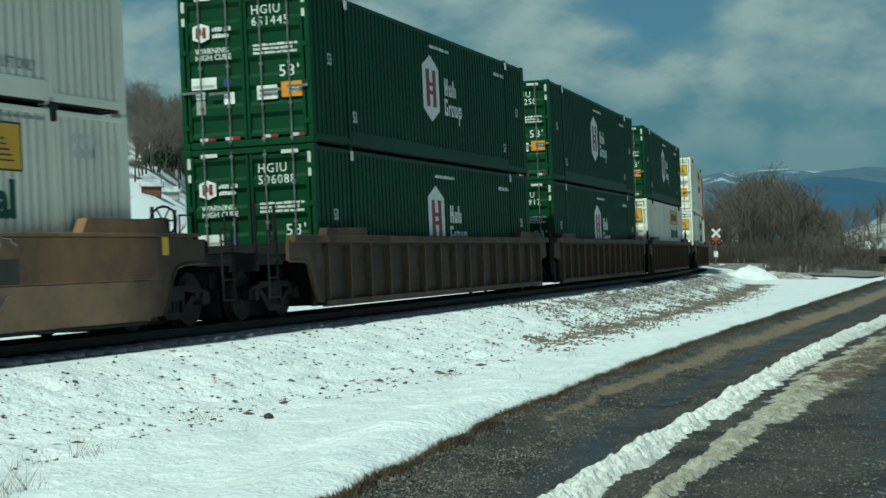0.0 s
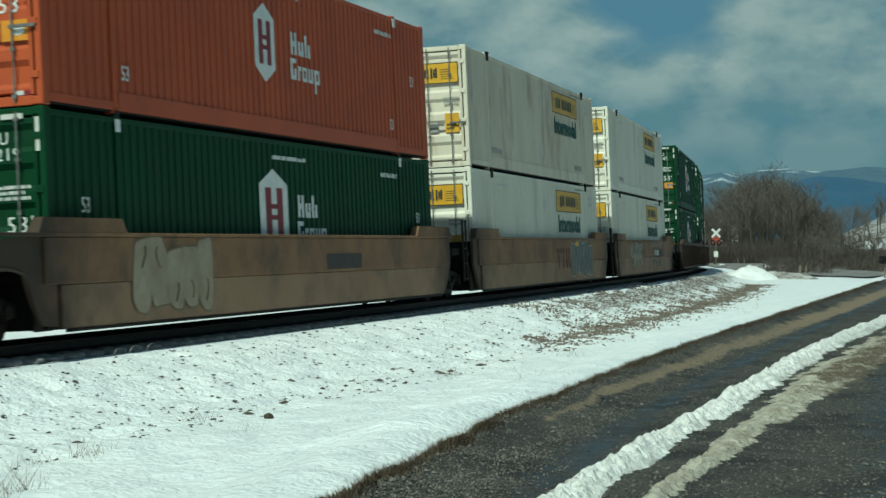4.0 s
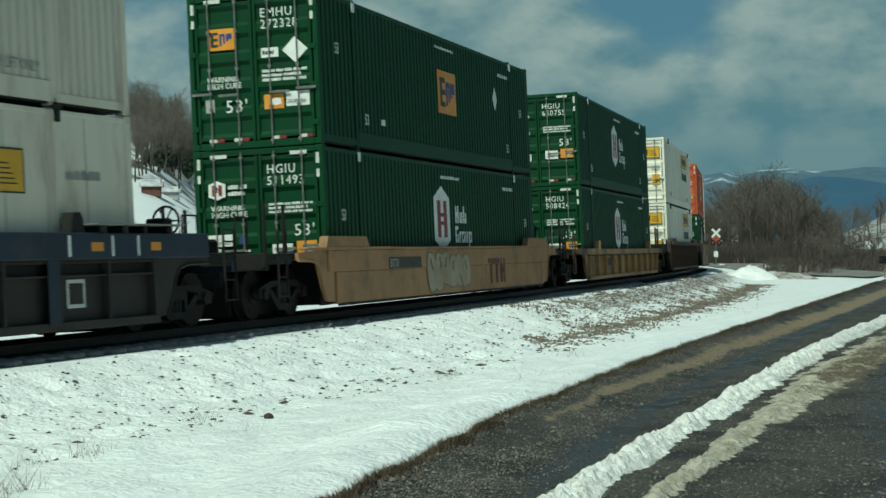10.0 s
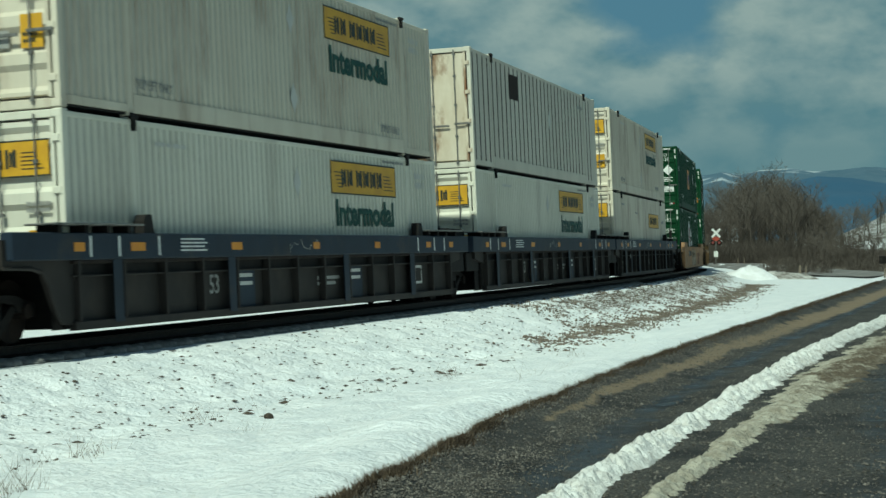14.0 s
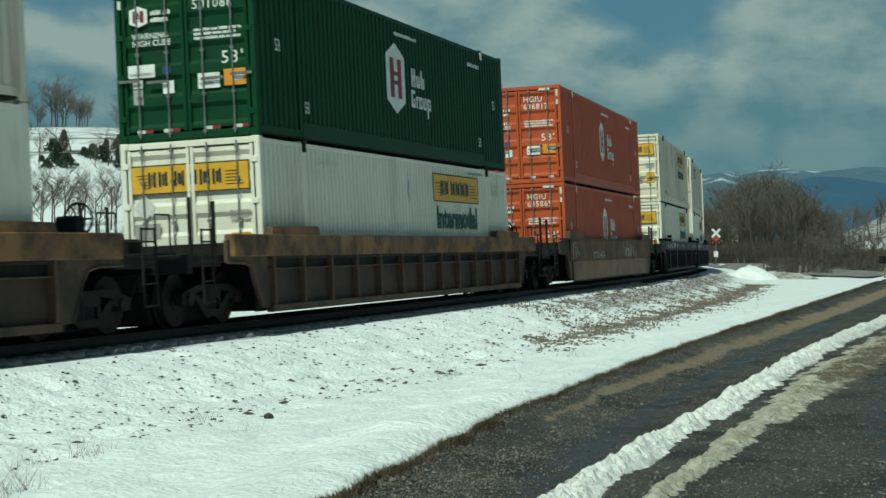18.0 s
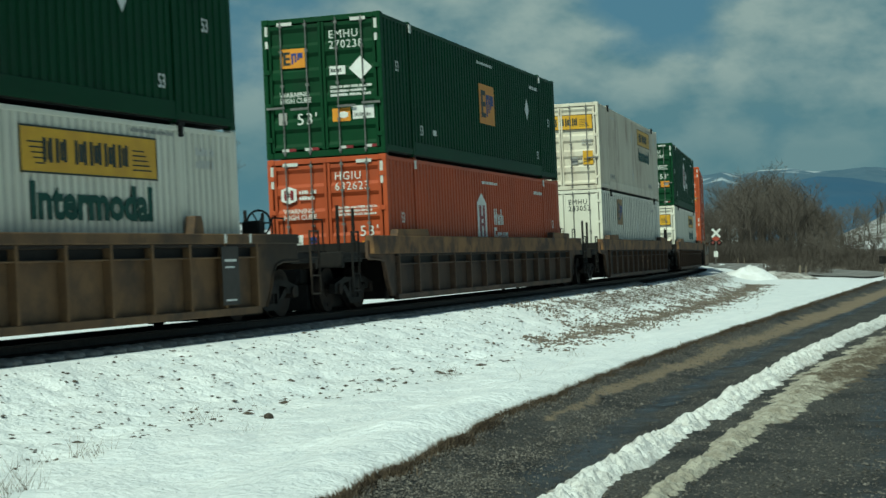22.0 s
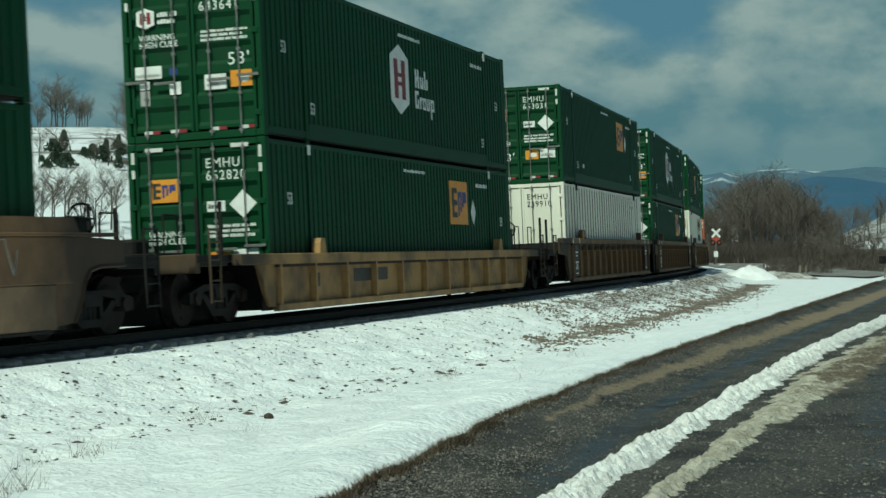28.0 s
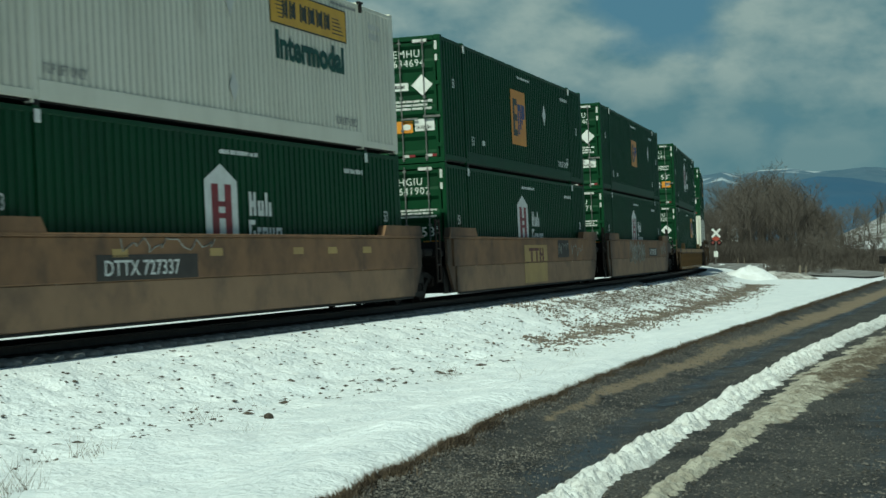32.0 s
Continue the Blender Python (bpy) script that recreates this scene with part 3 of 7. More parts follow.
RY = (-30, 5, 11.5, 15.2, 21.0, 27.5, 38.0, 60.0)
ridge_part("snow_ridge", (-8.5, -1.05, 0.95, 2.08, 3.95, 6.0, 9.7, 17.3), RY, (0.19, 0.19, 0.19, 0.2, 0.24, 0.28, 0.36, 0.5), 0.12, M["old_snow"], "white ridge of ploughed snow between wheel tracks", -14, 60, 3, 0.36, 0.26, -0.1)
ridge_part("snow_ridge", (-7.6, -0.2, 1.54, 2.72, 4.62, 6.98, 11.1, 19.2), RY, (0.15, 0.15, 0.15, 0.2, 0.52, 0.78, 1.15, 1.6), 0.075, M["dirty_snow"], "dirty low ridge of slush on gravel", -14, 60, 20, 0.36, 0.5, 0.0, -0.75)

# ---------------------------------------------------------------- the railway track
track = thing("railway_track", "single railway track with steel rails on dark wooden ties", "railway track", kind="structure")


def along(profile, s0, s1, ds, material, name, lat, label=""):
    """A rail: its cross-section carried along the line."""
    ss = np.arange(s0, s1, ds)
    co, fa = [], []
    n = len(profile)
    for s in ss:
        m = on_line(float(s), 1.0)
        co += [tuple(m @ Vector((0, lat + a, b))) for a, b in profile]
    for k in range(len(ss) - 1):
        for j in range(n):
            fa.append((k * n + j, k * n + (j + 1) % n, (k + 1) * n + (j + 1) % n, (k + 1) * n + j))
    me = bpy.data.meshes.new(name)
    me.from_pydata(co, [], fa)
    me.materials.append(material)
    return part(name, me, material, track, label)


BED = [(-1.36, -0.42), (-1.27, -0.26), (-0.9, -0.205), (0.9, -0.205), (1.27, -0.26), (1.36, -0.42)]
along(BED, -60, 600, 1.0, M["ballast"], "ballast_bed", 0.0, "dark crushed-stone ballast")
RAIL = [(-0.037, -0.018), (0.037, -0.018), (0.037, -0.035), (0.010, -0.05), (0.010, -0.135), (0.07, -0.155), (0.07, -0.17), (-0.07, -0.17), (-0.07, -0.155), (-0.010, -0.135), (-0.010, -0.05), (-0.037, -0.035)]
for lat in (0.755, -0.755):
    along(RAIL, -60, 600, 2.0, M["steel"], "rail", lat, "worn steel rail")


@functools.lru_cache(None)
def cap_of_snow(k, shaded):
    """A rounded pad of snow over the end of a tie; on the camera's side the train's shade is in its colour."""
    rnd = random.Random(k)
    bm = bmesh.new()
    bmesh.ops.create_uvsphere(bm, u_segments=12, v_segments=6, radius=1.0)
    for v in bm.verts:
        f = 1 + 0.16 * noise.noise(v.co * 1.7 + Vector((k * 3.1, 0, 0)))
        v.co = Vector((v.co.x * 0.29 * f, v.co.y * (0.25 + 0.04 * rnd.random()), v.co.z * 0.085 * f))
    return mesh_of("snow_cap", bm, M["shaded_snow"] if shaded else M["clean_snow"], True)


tie_me = mesh_of("tie", boxes((-0.115, 0.115, -1.3, 1.3, -0.36, -0.175), r=0.012), M["tie"])
for i in range(250):
    s = -46 + i * 0.52
    ob = part("tie", tie_me, None, track)
    if -34 < s < 24:
        for sy in (-1, 1):
            cap = part("snow_cap", cap_of_snow(i % 3, sy < 0), None, track)
            cap.matrix_basis = on_line(s, 0.5) @ pose(random.uniform(-.05, .05), sy * random.uniform(1.14, 1.22), -0.225, 0, 0, 90 - sy * 90 + random.uniform(-12, 12))
    ob.matrix_basis = on_line(s, 0.5) @ pose(random.uniform(-.03, .03), random.uniform(-.04, .04), 0, 0, 0, random.uniform(-1.5, 1.5))



# ---------------------------------------------------------------- far hills
def ridge_line(name, y0, y1, aa, vv, material, label, rough):
    """A range of hills: its skyline is given as slopes vv over the level at the bearings aa."""
    al = np.linspace(aa[0], aa[-1], 160)
    sky = np.interp(al, aa, vv)
    rows = 14
    co, fa = [], []
    for r in range(rows):
        t = r / (rows - 1)
        y = y0 + (y1 - y0) * t
        for k, a in enumerate(al):
            f = t ** 0.8
            z = sky[k] * y1 * f + rough * float(bumps(a * y1, y * 3, 220.0)) * math.sin(math.pi * min(1, t * 1.02)) + rough * 0.12 * float(bumps(a * y1, y, 45.0)) * t
            co.append((a * y, y, z if r else -20))
    n = len(al)
    for r in range(rows - 1):
        for k in range(n - 1):
            fa.append((r * n + k, r * n + k + 1, (r + 1) * n + k + 1, (r + 1) * n + k))
    me = bpy.data.meshes.new(name)
    me.from_pydata(co, [], fa)
    me.materials.append(material)
    me.polygons.foreach_set("use_smooth", [True] * len(me.polygons))
    return tagged(new(name, me), label, "mountain", kind="structure")


# both ranges carry distance haze in their colour
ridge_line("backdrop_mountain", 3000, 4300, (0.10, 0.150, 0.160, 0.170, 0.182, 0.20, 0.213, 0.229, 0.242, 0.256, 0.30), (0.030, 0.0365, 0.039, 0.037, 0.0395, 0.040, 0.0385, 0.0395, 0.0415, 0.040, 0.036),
           M["wood_hill"], "distant mountains with snow patches, haze blue in their colour", 26)
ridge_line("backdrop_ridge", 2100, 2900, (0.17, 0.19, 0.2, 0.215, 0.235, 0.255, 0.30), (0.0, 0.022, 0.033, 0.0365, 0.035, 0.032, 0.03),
           M["near_hill"], "dark wooded ridge before distant mountains, haze blue in its colour", 8)


# ---------------------------------------------------------------- trees
def bare_tree(seed, height, spread, depth=4, kids=5, trunk_r=0.13):
    """Meshes of a bare tree: trunk with limbs, and its twigs."""
    rnd = random.Random(seed)
    wood, twig = bmesh.new(), bmesh.new()

    def grow(p, d, length, r, level):
        q = p
        dd = d.copy()
        steps = 3 if level < 2 else 2
        pts = [p]
        for k in range(steps):
            dd = (dd + Vector((rnd.uniform(-1, 1), rnd.uniform(-1, 1), rnd.uniform(-0.3, 0.6))) * 0.16).normalized()
            q = q + dd * (length / steps)
            pts.append(q)
        for k in range(steps):
            ra, rb = r * (1 - 0.5 * k / steps), r * (1 - 0.5 * (k + 1) / steps)
            if level < 2:
                tube(wood, pts[k], pts[k + 1], ra, rb, 6 if level == 0 else 4)
            else:
                tube(twig, pts[k], pts[k + 1], ra, rb, 3)
        if level >= depth:
            return
        n = kids + (2 if level == 0 else 0)
        for k in range(n):
            t = (0.3 if level == 0 else 0.2) + (0.8 if level else 0.7) * (k + rnd.random()) / n
            t = min(t, 0.99)
            i = min(int(t * steps), steps - 1)
            base = pts[i].lerp(pts[i + 1], t * steps - i)
            az = rnd.uniform(0, 6.283)
            up = rnd.uniform(0.35, 0.95)
            side = Vector((math.cos(az), math.sin(az), 0))
            nd = (dd * up + side * spread + Vector((0, 0, 0.25))).normalized()
            grow(base, nd, length * rnd.uniform(0.45, 0.62), max(r * 0.42, 0.011), level + 1)

    grow(Vector((0, 0, -0.1)), Vector((0, 0, 1)), height * 0.72, trunk_r, 0)
    return mesh_of("trunk", wood, M["bark"]), mesh_of("twigs", twig, M["twig"])


TREES = [bare_tree(11 + k, 10.0, sp, 4, 5, 0.17) for k, sp in enumerate((0.75, 0.9, 0.65, 1.0))]
SAPLINGS = [bare_tree(41 + k, 3.0, sp, 3, 6, 0.03) for k, sp in enumerate((0.55, 0.7, 0.5))]


def plant(kind, k, x, y, h, label, group, name="bare_tree", category="tree"):
    trunk_me, twig_me = kind[k % len(kind)]
    t = thing(name, label, category, group)
    part("trunk", trunk_me, None, t)
    part("crown", twig_me, None, t)
    m = pose(x, y, float(ground_z(x, y)) - 0.05, 0, 0, random.uniform(0, 360))
    t.matrix_basis = m @ Matrix.Diagonal((h, h, h * 1.0, 1))
    return t


random.seed(5)
# woods behind the crossing
for i in range(95):
    a = random.uniform(0.150, 0.222)
    y = random.uniform(206, 300)
    top = np.interp(a, (0.15, 0.165, 0.183, 0.20, 0.212, 0.222), (0.022, 0.031, 0.038, 0.034, 0.026, 0.012))
    h = max(2.5, (top + 0.013) * y * random.uniform(0.62, 0.93))
    plant(TREES, i, a * y, y, h / 10.0, "tall bare winter tree in brown woods", "bare woods beyond crossing")
for i in range(44):
    a = random.uniform(0.205, 0.275)
    y = random.uniform(150, 260)
    h = random.uniform(0.55, 1.0) * np.interp(a, (0.2, 0.23, 0.275), (0.024, 0.017, 0.019)) * y
    plant(TREES, i, a * y, y, max(1.6, h) / 10.0, "low bare brush tree at field edge", "brush at field edge")
# saplings and brush just beyond the line, seen between the cars
for u0, u1, n, y0, y1, hh in ((-0.242, -0.212, 3, 48, 70, 2.2), (-0.208, -0.175, 3, 48, 72, 2.2), (-0.160, -0.142, 5, 44, 70, 2.2), (-0.28, -0.245, 6, 40, 60, 2.8)):
    for i in range(n):
        a, y = random.uniform(u0, u1), random.uniform(y0, y1)
        plant(SAPLINGS, i, a * y, y, hh / 3.0 * random.uniform(0.6, 1.1), "thin bare sapling in snow beyond the track", "saplings beyond the track", "sapling", "sapling")
# small bare trees at the foot of the hillside
for a in (-0.2385, -0.2300, -0.2235, -0.2150, -0.2060, -0.1970, -0.1880, -0.2460):
    for k in range(2):
        ak, y = a + random.gauss(0, 0.0015), random.uniform(198, 216)
        plant(TREES, k, ak * y, y, random.uniform(4.8, 7.2) / 10.0, "small bare tree at the foot of snowy hillside", "hillside trees")
# trees on the hillside
for a, y, h in ((-0.2235, 505, 14), (-0.2175, 500, 12), (-0.2105, 500, 9), (-0.243, 495, 11), (-0.252, 505, 12), (-0.232, 510, 9), (-0.2285, 318, 6), (-0.222, 312, 7.5), (-0.186, 480, 7), (-0.1965, 310, 5.5), (-0.1915, 312, 7), (-0.178, 490, 9), (-0.2045, 505, 9), (-0.238, 322, 6.5), (-0.2465, 316, 6), (-0.2145, 314, 5)):
    for k in range(3 if h > 8 else 1):
        yk, ak = y + random.uniform(-9, 9), a + random.gauss(0, 0.0016)
        plant(TREES, int(h) + k, ak * yk, yk, h / 10.0 * random.uniform(0.75, 1.0), "bare tree on snowy hillside", "hillside trees")
for i in range(105):
    a = random.uniform(-0.177, -0.128)
    y0 = float(np.interp(a, (-0.177, -0.150, -0.149, -0.128), (283, 368, 440, 450)))
    y = y0 + (540 - y0) * random.random() ** 1.6
    plant(TREES, i, a * y, y, random.uniform(0.022, 0.037) * y / 10.0, "tall bare tree in hillside wood", "hillside wood")


# trees on the far slope beyond the field
for i in range(26):
    a, y = random.uniform(0.222, 0.29), random.uniform(480, 900)
    plant(TREES, i, a * y, y, random.uniform(8, 14) / 10.0, "bare tree on far snowy slope", "far slope trees")


def brush_mesh(clumps, seed):
    """Low bare brush: clumps of thin three-sided twigs that fan out from the ground."""
    rnd = np.random.RandomState(seed)
    co, fa = [], []
    for x, y, h in clumps:
        z = float(ground_z(x, y)) - 0.1
        for k in range(34):
            az, lean = rnd.uniform(0, 6.283), rnd.uniform(0.1, 1.3)
            bx, by = x + rnd.normal(0, 0.22 * h), y + rnd.normal(0, 0.22 * h)
            z0 = z + (0.0 if k < 16 else rnd.uniform(0.1, 0.6) * h)
            ln = h * rnd.uniform(0.45, 1.05) * (1.0 if k < 16 else 0.55)
            tip = (bx + math.cos(az) * lean * ln, by + math.sin(az) * lean * ln, z0 + ln * (1 - 0.35 * lean))
            w = 0.028 if k < 16 else 0.018
            n0 = len(co)
            co += [(bx + w * math.cos(t), by + w * math.sin(t), z0) for t in (0, 2.1, 4.2)] + [tip]
            fa += [(n0, n0 + 1, n0 + 3), (n0 + 1, n0 + 2, n0 + 3), (n0 + 2, n0, n0 + 3)]
    me = bpy.data.meshes.new("bare_brush")
    me.from_pydata(co, [], fa)
    me.materials.append(M["brush"])
    return me


def clump_list(n, a0, a1, y0, y1, h0, h1):
    out = []
    for k in range(n):
        a, y = random.uniform(a0, a1), random.uniform(y0, y1)
        out.append((a * y, y, random.uniform(h0, h1)))
    return out


tagged(new("bare_brush", brush_mesh(clump_list(420, 0.150, 0.225, 194, 212, 1.2, 3.6), 71)), "dense brown brush at the foot of the woods", "brush", kind="stuff")
tagged(new("bare_brush", brush_mesh(clump_list(420, 0.186, 0.30, 122, 196, 0.6, 1.5) + clump_list(240, 0.215, 0.29, 160, 235, 1.2, 3.2) + clump_list(200, 0.150, 0.205, 214, 285, 2.5, 5.0), 72)), "low brown brush beyond the side road", "brush", kind="stuff")


def evergreen_mesh(seed, w, h):
    """Small leaf clumps round a short trunk, ragged outline."""
    rnd = random.Random(seed)
    bm = bmesh.new()
    for k in range(420):
        t = rnd.random() ** 0.8
        r = w * (1 - t * 0.75) * math.sqrt(rnd.random()) * (0.8 + 0.4 * rnd.random())
        az = rnd.uniform(0, 6.283)
        p = Vector((r * math.cos(az), r * math.sin(az), 0.25 + t * h))
        q = Euler((rnd.uniform(0, 6), rnd.uniform(0, 6), rnd.uniform(0, 6))).to_quaternion()
        sz = rnd.uniform(0.18, 0.42)
        vs = [bm.verts.new(p + q @ Vector(c) * sz) for c in ((1, 0, 0), (-0.5, 0.8, 0.2), (-0.5, -0.8, 0.1), (0, 0, 0.6))]
        for f in ((0, 1, 3), (1, 2, 3), (2, 0, 3), (0, 2, 1)):
            bm.faces.new([vs[j] for j in f])
    return mesh_of("foliage", bm, M["evergreen"])


EVER = [evergreen_mesh(60 + k, w, h) for k, (w, h) in enumerate(((2.2, 3.0), (1.6, 4.4), (2.6, 2.6)))]
trunk_bm = bmesh.new()
tube(trunk_bm, (0, 0, -0.2), (0, 0, 1.4), 0.14, 0.1)
EVER_TRUNK = mesh_of("trunk", trunk_bm, M["bark"])
SHRUBS = [(-0.161, 352, 1.5), (-0.1445, 438, 1.7), (-0.168, 322, 1.1), (-0.1545, 372, 1.6)]
for k in range(22):
    a = random.choice((-0.247, -0.239, -0.2245, -0.2185, -0.203, -0.1965, -0.186)) + random.gauss(0, 0.0022)
    SHRUBS.append((a, random.uniform(296, 345), random.choice((0.4, 0.55, 0.65, 0.9))))
for i, (a, y, sc) in enumerate(SHRUBS):
    t = thing("evergreen_shrub", "dark evergreen shrub on snowy hillside", "shrub", "hillside shrubs")
    part("trunk", EVER_TRUNK, None, t)
    part("foliage", EVER[i % 3], None, t)
    t.matrix_basis = pose(a * y, y, float(ground_z(a * y, y)), 0, 0, i * 50) @ Matrix.Diagonal((sc, sc, sc, 1))


# ---------------------------------------------------------------- farm buildings on the hillside
def farmhouse(a, y, w, d, wall, roof, label, turn, paint):
    c = thing("farmhouse", label, "house", "hillside farm")
    bm = bmesh.new()
    prism(bm, [(-w / 2, -0.5), (w / 2, -0.5), (w / 2, wall), (0, wall + roof), (-w / 2, wall)], "y", -d / 2, d / 2)
    part("wall", bm, paint, c)
    for sg in (-1, 1):
        bm = bmesh.new()
        prism(bm, [(0, wall + roof + 0.2), (sg * (w / 2 + 0.4), wall - 0.25), (sg * (w / 2 + 0.4), wall - 0.05), (0, wall + roof + 0.45)], "y", -d / 2 - 0.4, d / 2 + 0.4)
        part("roof", bm, M["roof"], c, "snow-dusted grey roof")
    for x in (-w * 0.25, w * 0.25):
        part("window", boxes((x - 0.45, x + 0.45, -d / 2 - 0.06, -d / 2 + 0.02, 1.0, 2.3)), M["black"], c)
    c.matrix_basis = pose(a * y, y, float(ground_z(a * y, y)), 0, 0, turn)


farmhouse(-0.1405, 400, 4.6, 6, 2.0, 2.2, "small white gabled farmhouse on snowy hillside", 20, WHITE)
farmhouse(-0.1672, 276, 3.6, 3, 1.35, 0.5, "low red-brown shed with a snowy roof", 97, M["shed"])
farmhouse(-0.1560, 290, 2.6, 2.6, 1.0, 0.35, "low pale shed beside the red shed", 95, GREY)

# ---------------------------------------------------------------- road crossing beyond the curve
CR = ((42, 100), (31, 105), (26.8, 115), (27.0, 140), (29.5, 165), (30.0, 180), (27.0, 192), (18, 206))


def ribbon(name, pts, width, lift, material, label):
    cs = [Vector((*p, 0)) for p in pts]
    fine = []
    for k in range(len(cs) - 1):
        fine += [cs[k].lerp(cs[k + 1], j / 6) for j in range(6)]
    co, fa = [], []
    for k, p in enumerate(fine):
        d = (fine[min(k + 1, len(fine) - 1)] - fine[max(k - 1, 0)]).normalized()
        nrm = Vector((d.y, -d.x, 0))
        for j in range(7):
            q = p + nrm * width * (j / 6 - 0.5)
            co.append((q.x, q.y, float(ground_z(q.x, q.y)) + lift))
    for k in range(len(fine) - 1):
        for j in range(6):
            fa.append((k * 7 + j, k * 7 + j + 1, (k + 1) * 7 + j + 1, (k + 1) * 7 + j))
    me = bpy.data.meshes.new(name)
    me.from_pydata(co, [], fa)
    me.materials.append(material)
    return tagged(new(name, me), label, "road", kind="structure")


ribbon("crossing_road", CR, 5.5, 0.07, M["slush_road"], "grey slushy side road that crosses the track")


def crossing_signal(x, y, turn):
    c = thing("crossing_signal", "railway crossing signal with white crossbuck and red lamps", "crossing signal")
    bm = bmesh.new()
    tube(bm, (0, 0, -0.3), (0, 0, 3.5), 0.06, 0.05, 10)
    part("mast", bm, BAR, c, "galvanised mast")
    for ang in (45, -45):
        bm = bmesh.new()
        soft_box(bm, -0.6, 0.6, -0.012, 0.012, -0.11, 0.11, 0.004)
        part("crossbuck_blade", bm, LETTER_WHITE, c).matrix_basis = pose(0, -0.075 - (0.026 if ang > 0 else 0), 3.25, 0, ang, 0)
    part("lamp_bar", boxes((-0.42, 0.42, -0.05, 0.05, 2.2, 2.3), r=0.01), M["black"], c)
    for sx in (-0.32, 0.32):
        bm = bmesh.new()
        tube(bm, (sx, -0.10, 2.25), (sx, -0.06, 2.25), 0.28, seg=18)
        disc = part("lamp_background", bm, M["black"], c)
        bm = bmesh.new()
        tube(bm, (sx, -0.19, 2.25), (sx, -0.10, 2.25), 0.15, seg=14)
        part("lamp", bm, M["red_lamp"], disc, "lit red lamp")
    part("sign_plate", boxes((-0.36, 0.36, -0.08, -0.06, 2.42, 2.86), r=0.004), M["red_plate"], c, "red sign plate")
    part("sign_plate", boxes((-0.22, 0.22, -0.08, -0.06, 0.75, 1.35), r=0.004), LETTER_WHITE, c, "white sign plate")
    part("base", boxes((-0.25, 0.25, -0.25, 0.25, -0.2, 0.12), r=0.03), M["ballast"], c)
    c.matrix_basis = pose(x, y, float(ground_z(x, y)), 0, 0, turn)


crossing_signal(28.5, 182.0, -8)


def post_thing(name, label, category, x, y, w, h, material, cap=None):
    c = thing(name, label, category)
    bm = bmesh.new()
    tube(bm, (0, 0, -0.3), (0, 0, h), w / 2, w / 2 * 0.85, 8)
    part("post", bm, material, c)
    if cap:
        part("box", boxes(cap, r=0.03), M["black"], c)
    c.matrix_basis = pose(x, y, float(ground_z(x, y)), 1.5, 1, 20)


post_thing("fence_post", "weathered grey wooden fence post in snow", "post", 21.7, 106, 0.17, 0.85, M["post"])
post_thing("fence_post", "thin wooden post beside a thicker post", "post", 22.1, 106.2, 0.08, 0.8, M["post"])
post_thing("mailbox", "dark mailbox on a post beside the road", "mailbox", 25.6, 101, 0.1, 0.9, M["post"], (-0.3, 0.35, -0.2, 0.2, 0.75, 1.2))
for x, y in ((30.2, 178.5), (30.9, 178.8)):
    post_thing("marker_post", "short pale marker post at the crossing", "post", x, y, 0.10, 0.7, M["post"])


# ploughed pile at the road's end
def heap(name, x, y, lx, ly, h, material, label, seed):
    xs, ys = np.linspace(-1, 1, 40), np.linspace(-1, 1, 30)
    X, Y = np.meshgrid(xs, ys)
    r = np.sqrt(X ** 2 + Y ** 2)
    Z = np.clip(1 - r ** 1.7, 0, 1) ** 1.25 * h * (1 + 0.22 * bumps(X * 3 + seed, Y * 3, 1.0) + 0.12 * bumps(X * 3 + seed, Y * 3, 0.35)) - 0.12
    gz = float(ground_z(x, y))
    co = np.stack([x + X * lx, y + Y * ly, gz + Z], -1).reshape(-1, 3).tolist()
    n, m = 40, 30
    i = np.arange((m - 1) * n).reshape(m - 1, n)[:, :-1].ravel()
    me = bpy.data.meshes.new(name)
    me.from_pydata(co, [], np.stack([i, i + 1, i + n + 1, i + n], 1).tolist())
    me.materials.append(material)
    me.polygons.foreach_set("use_smooth", [True] * len(me.polygons))
    tagged(new(name, me), label, "snow pile")


heap("snow_pile", 18.2, 104, 2.3, 1.7, 0.86, M["clean_snow"], "ploughed pile of white snow at road end", 3)
heap("dirt_pile", 20.4, 104.6, 2.7, 1.9, 0.66, M["grey_heap"], "low pile of grey gritty snow beside a white pile", 8)


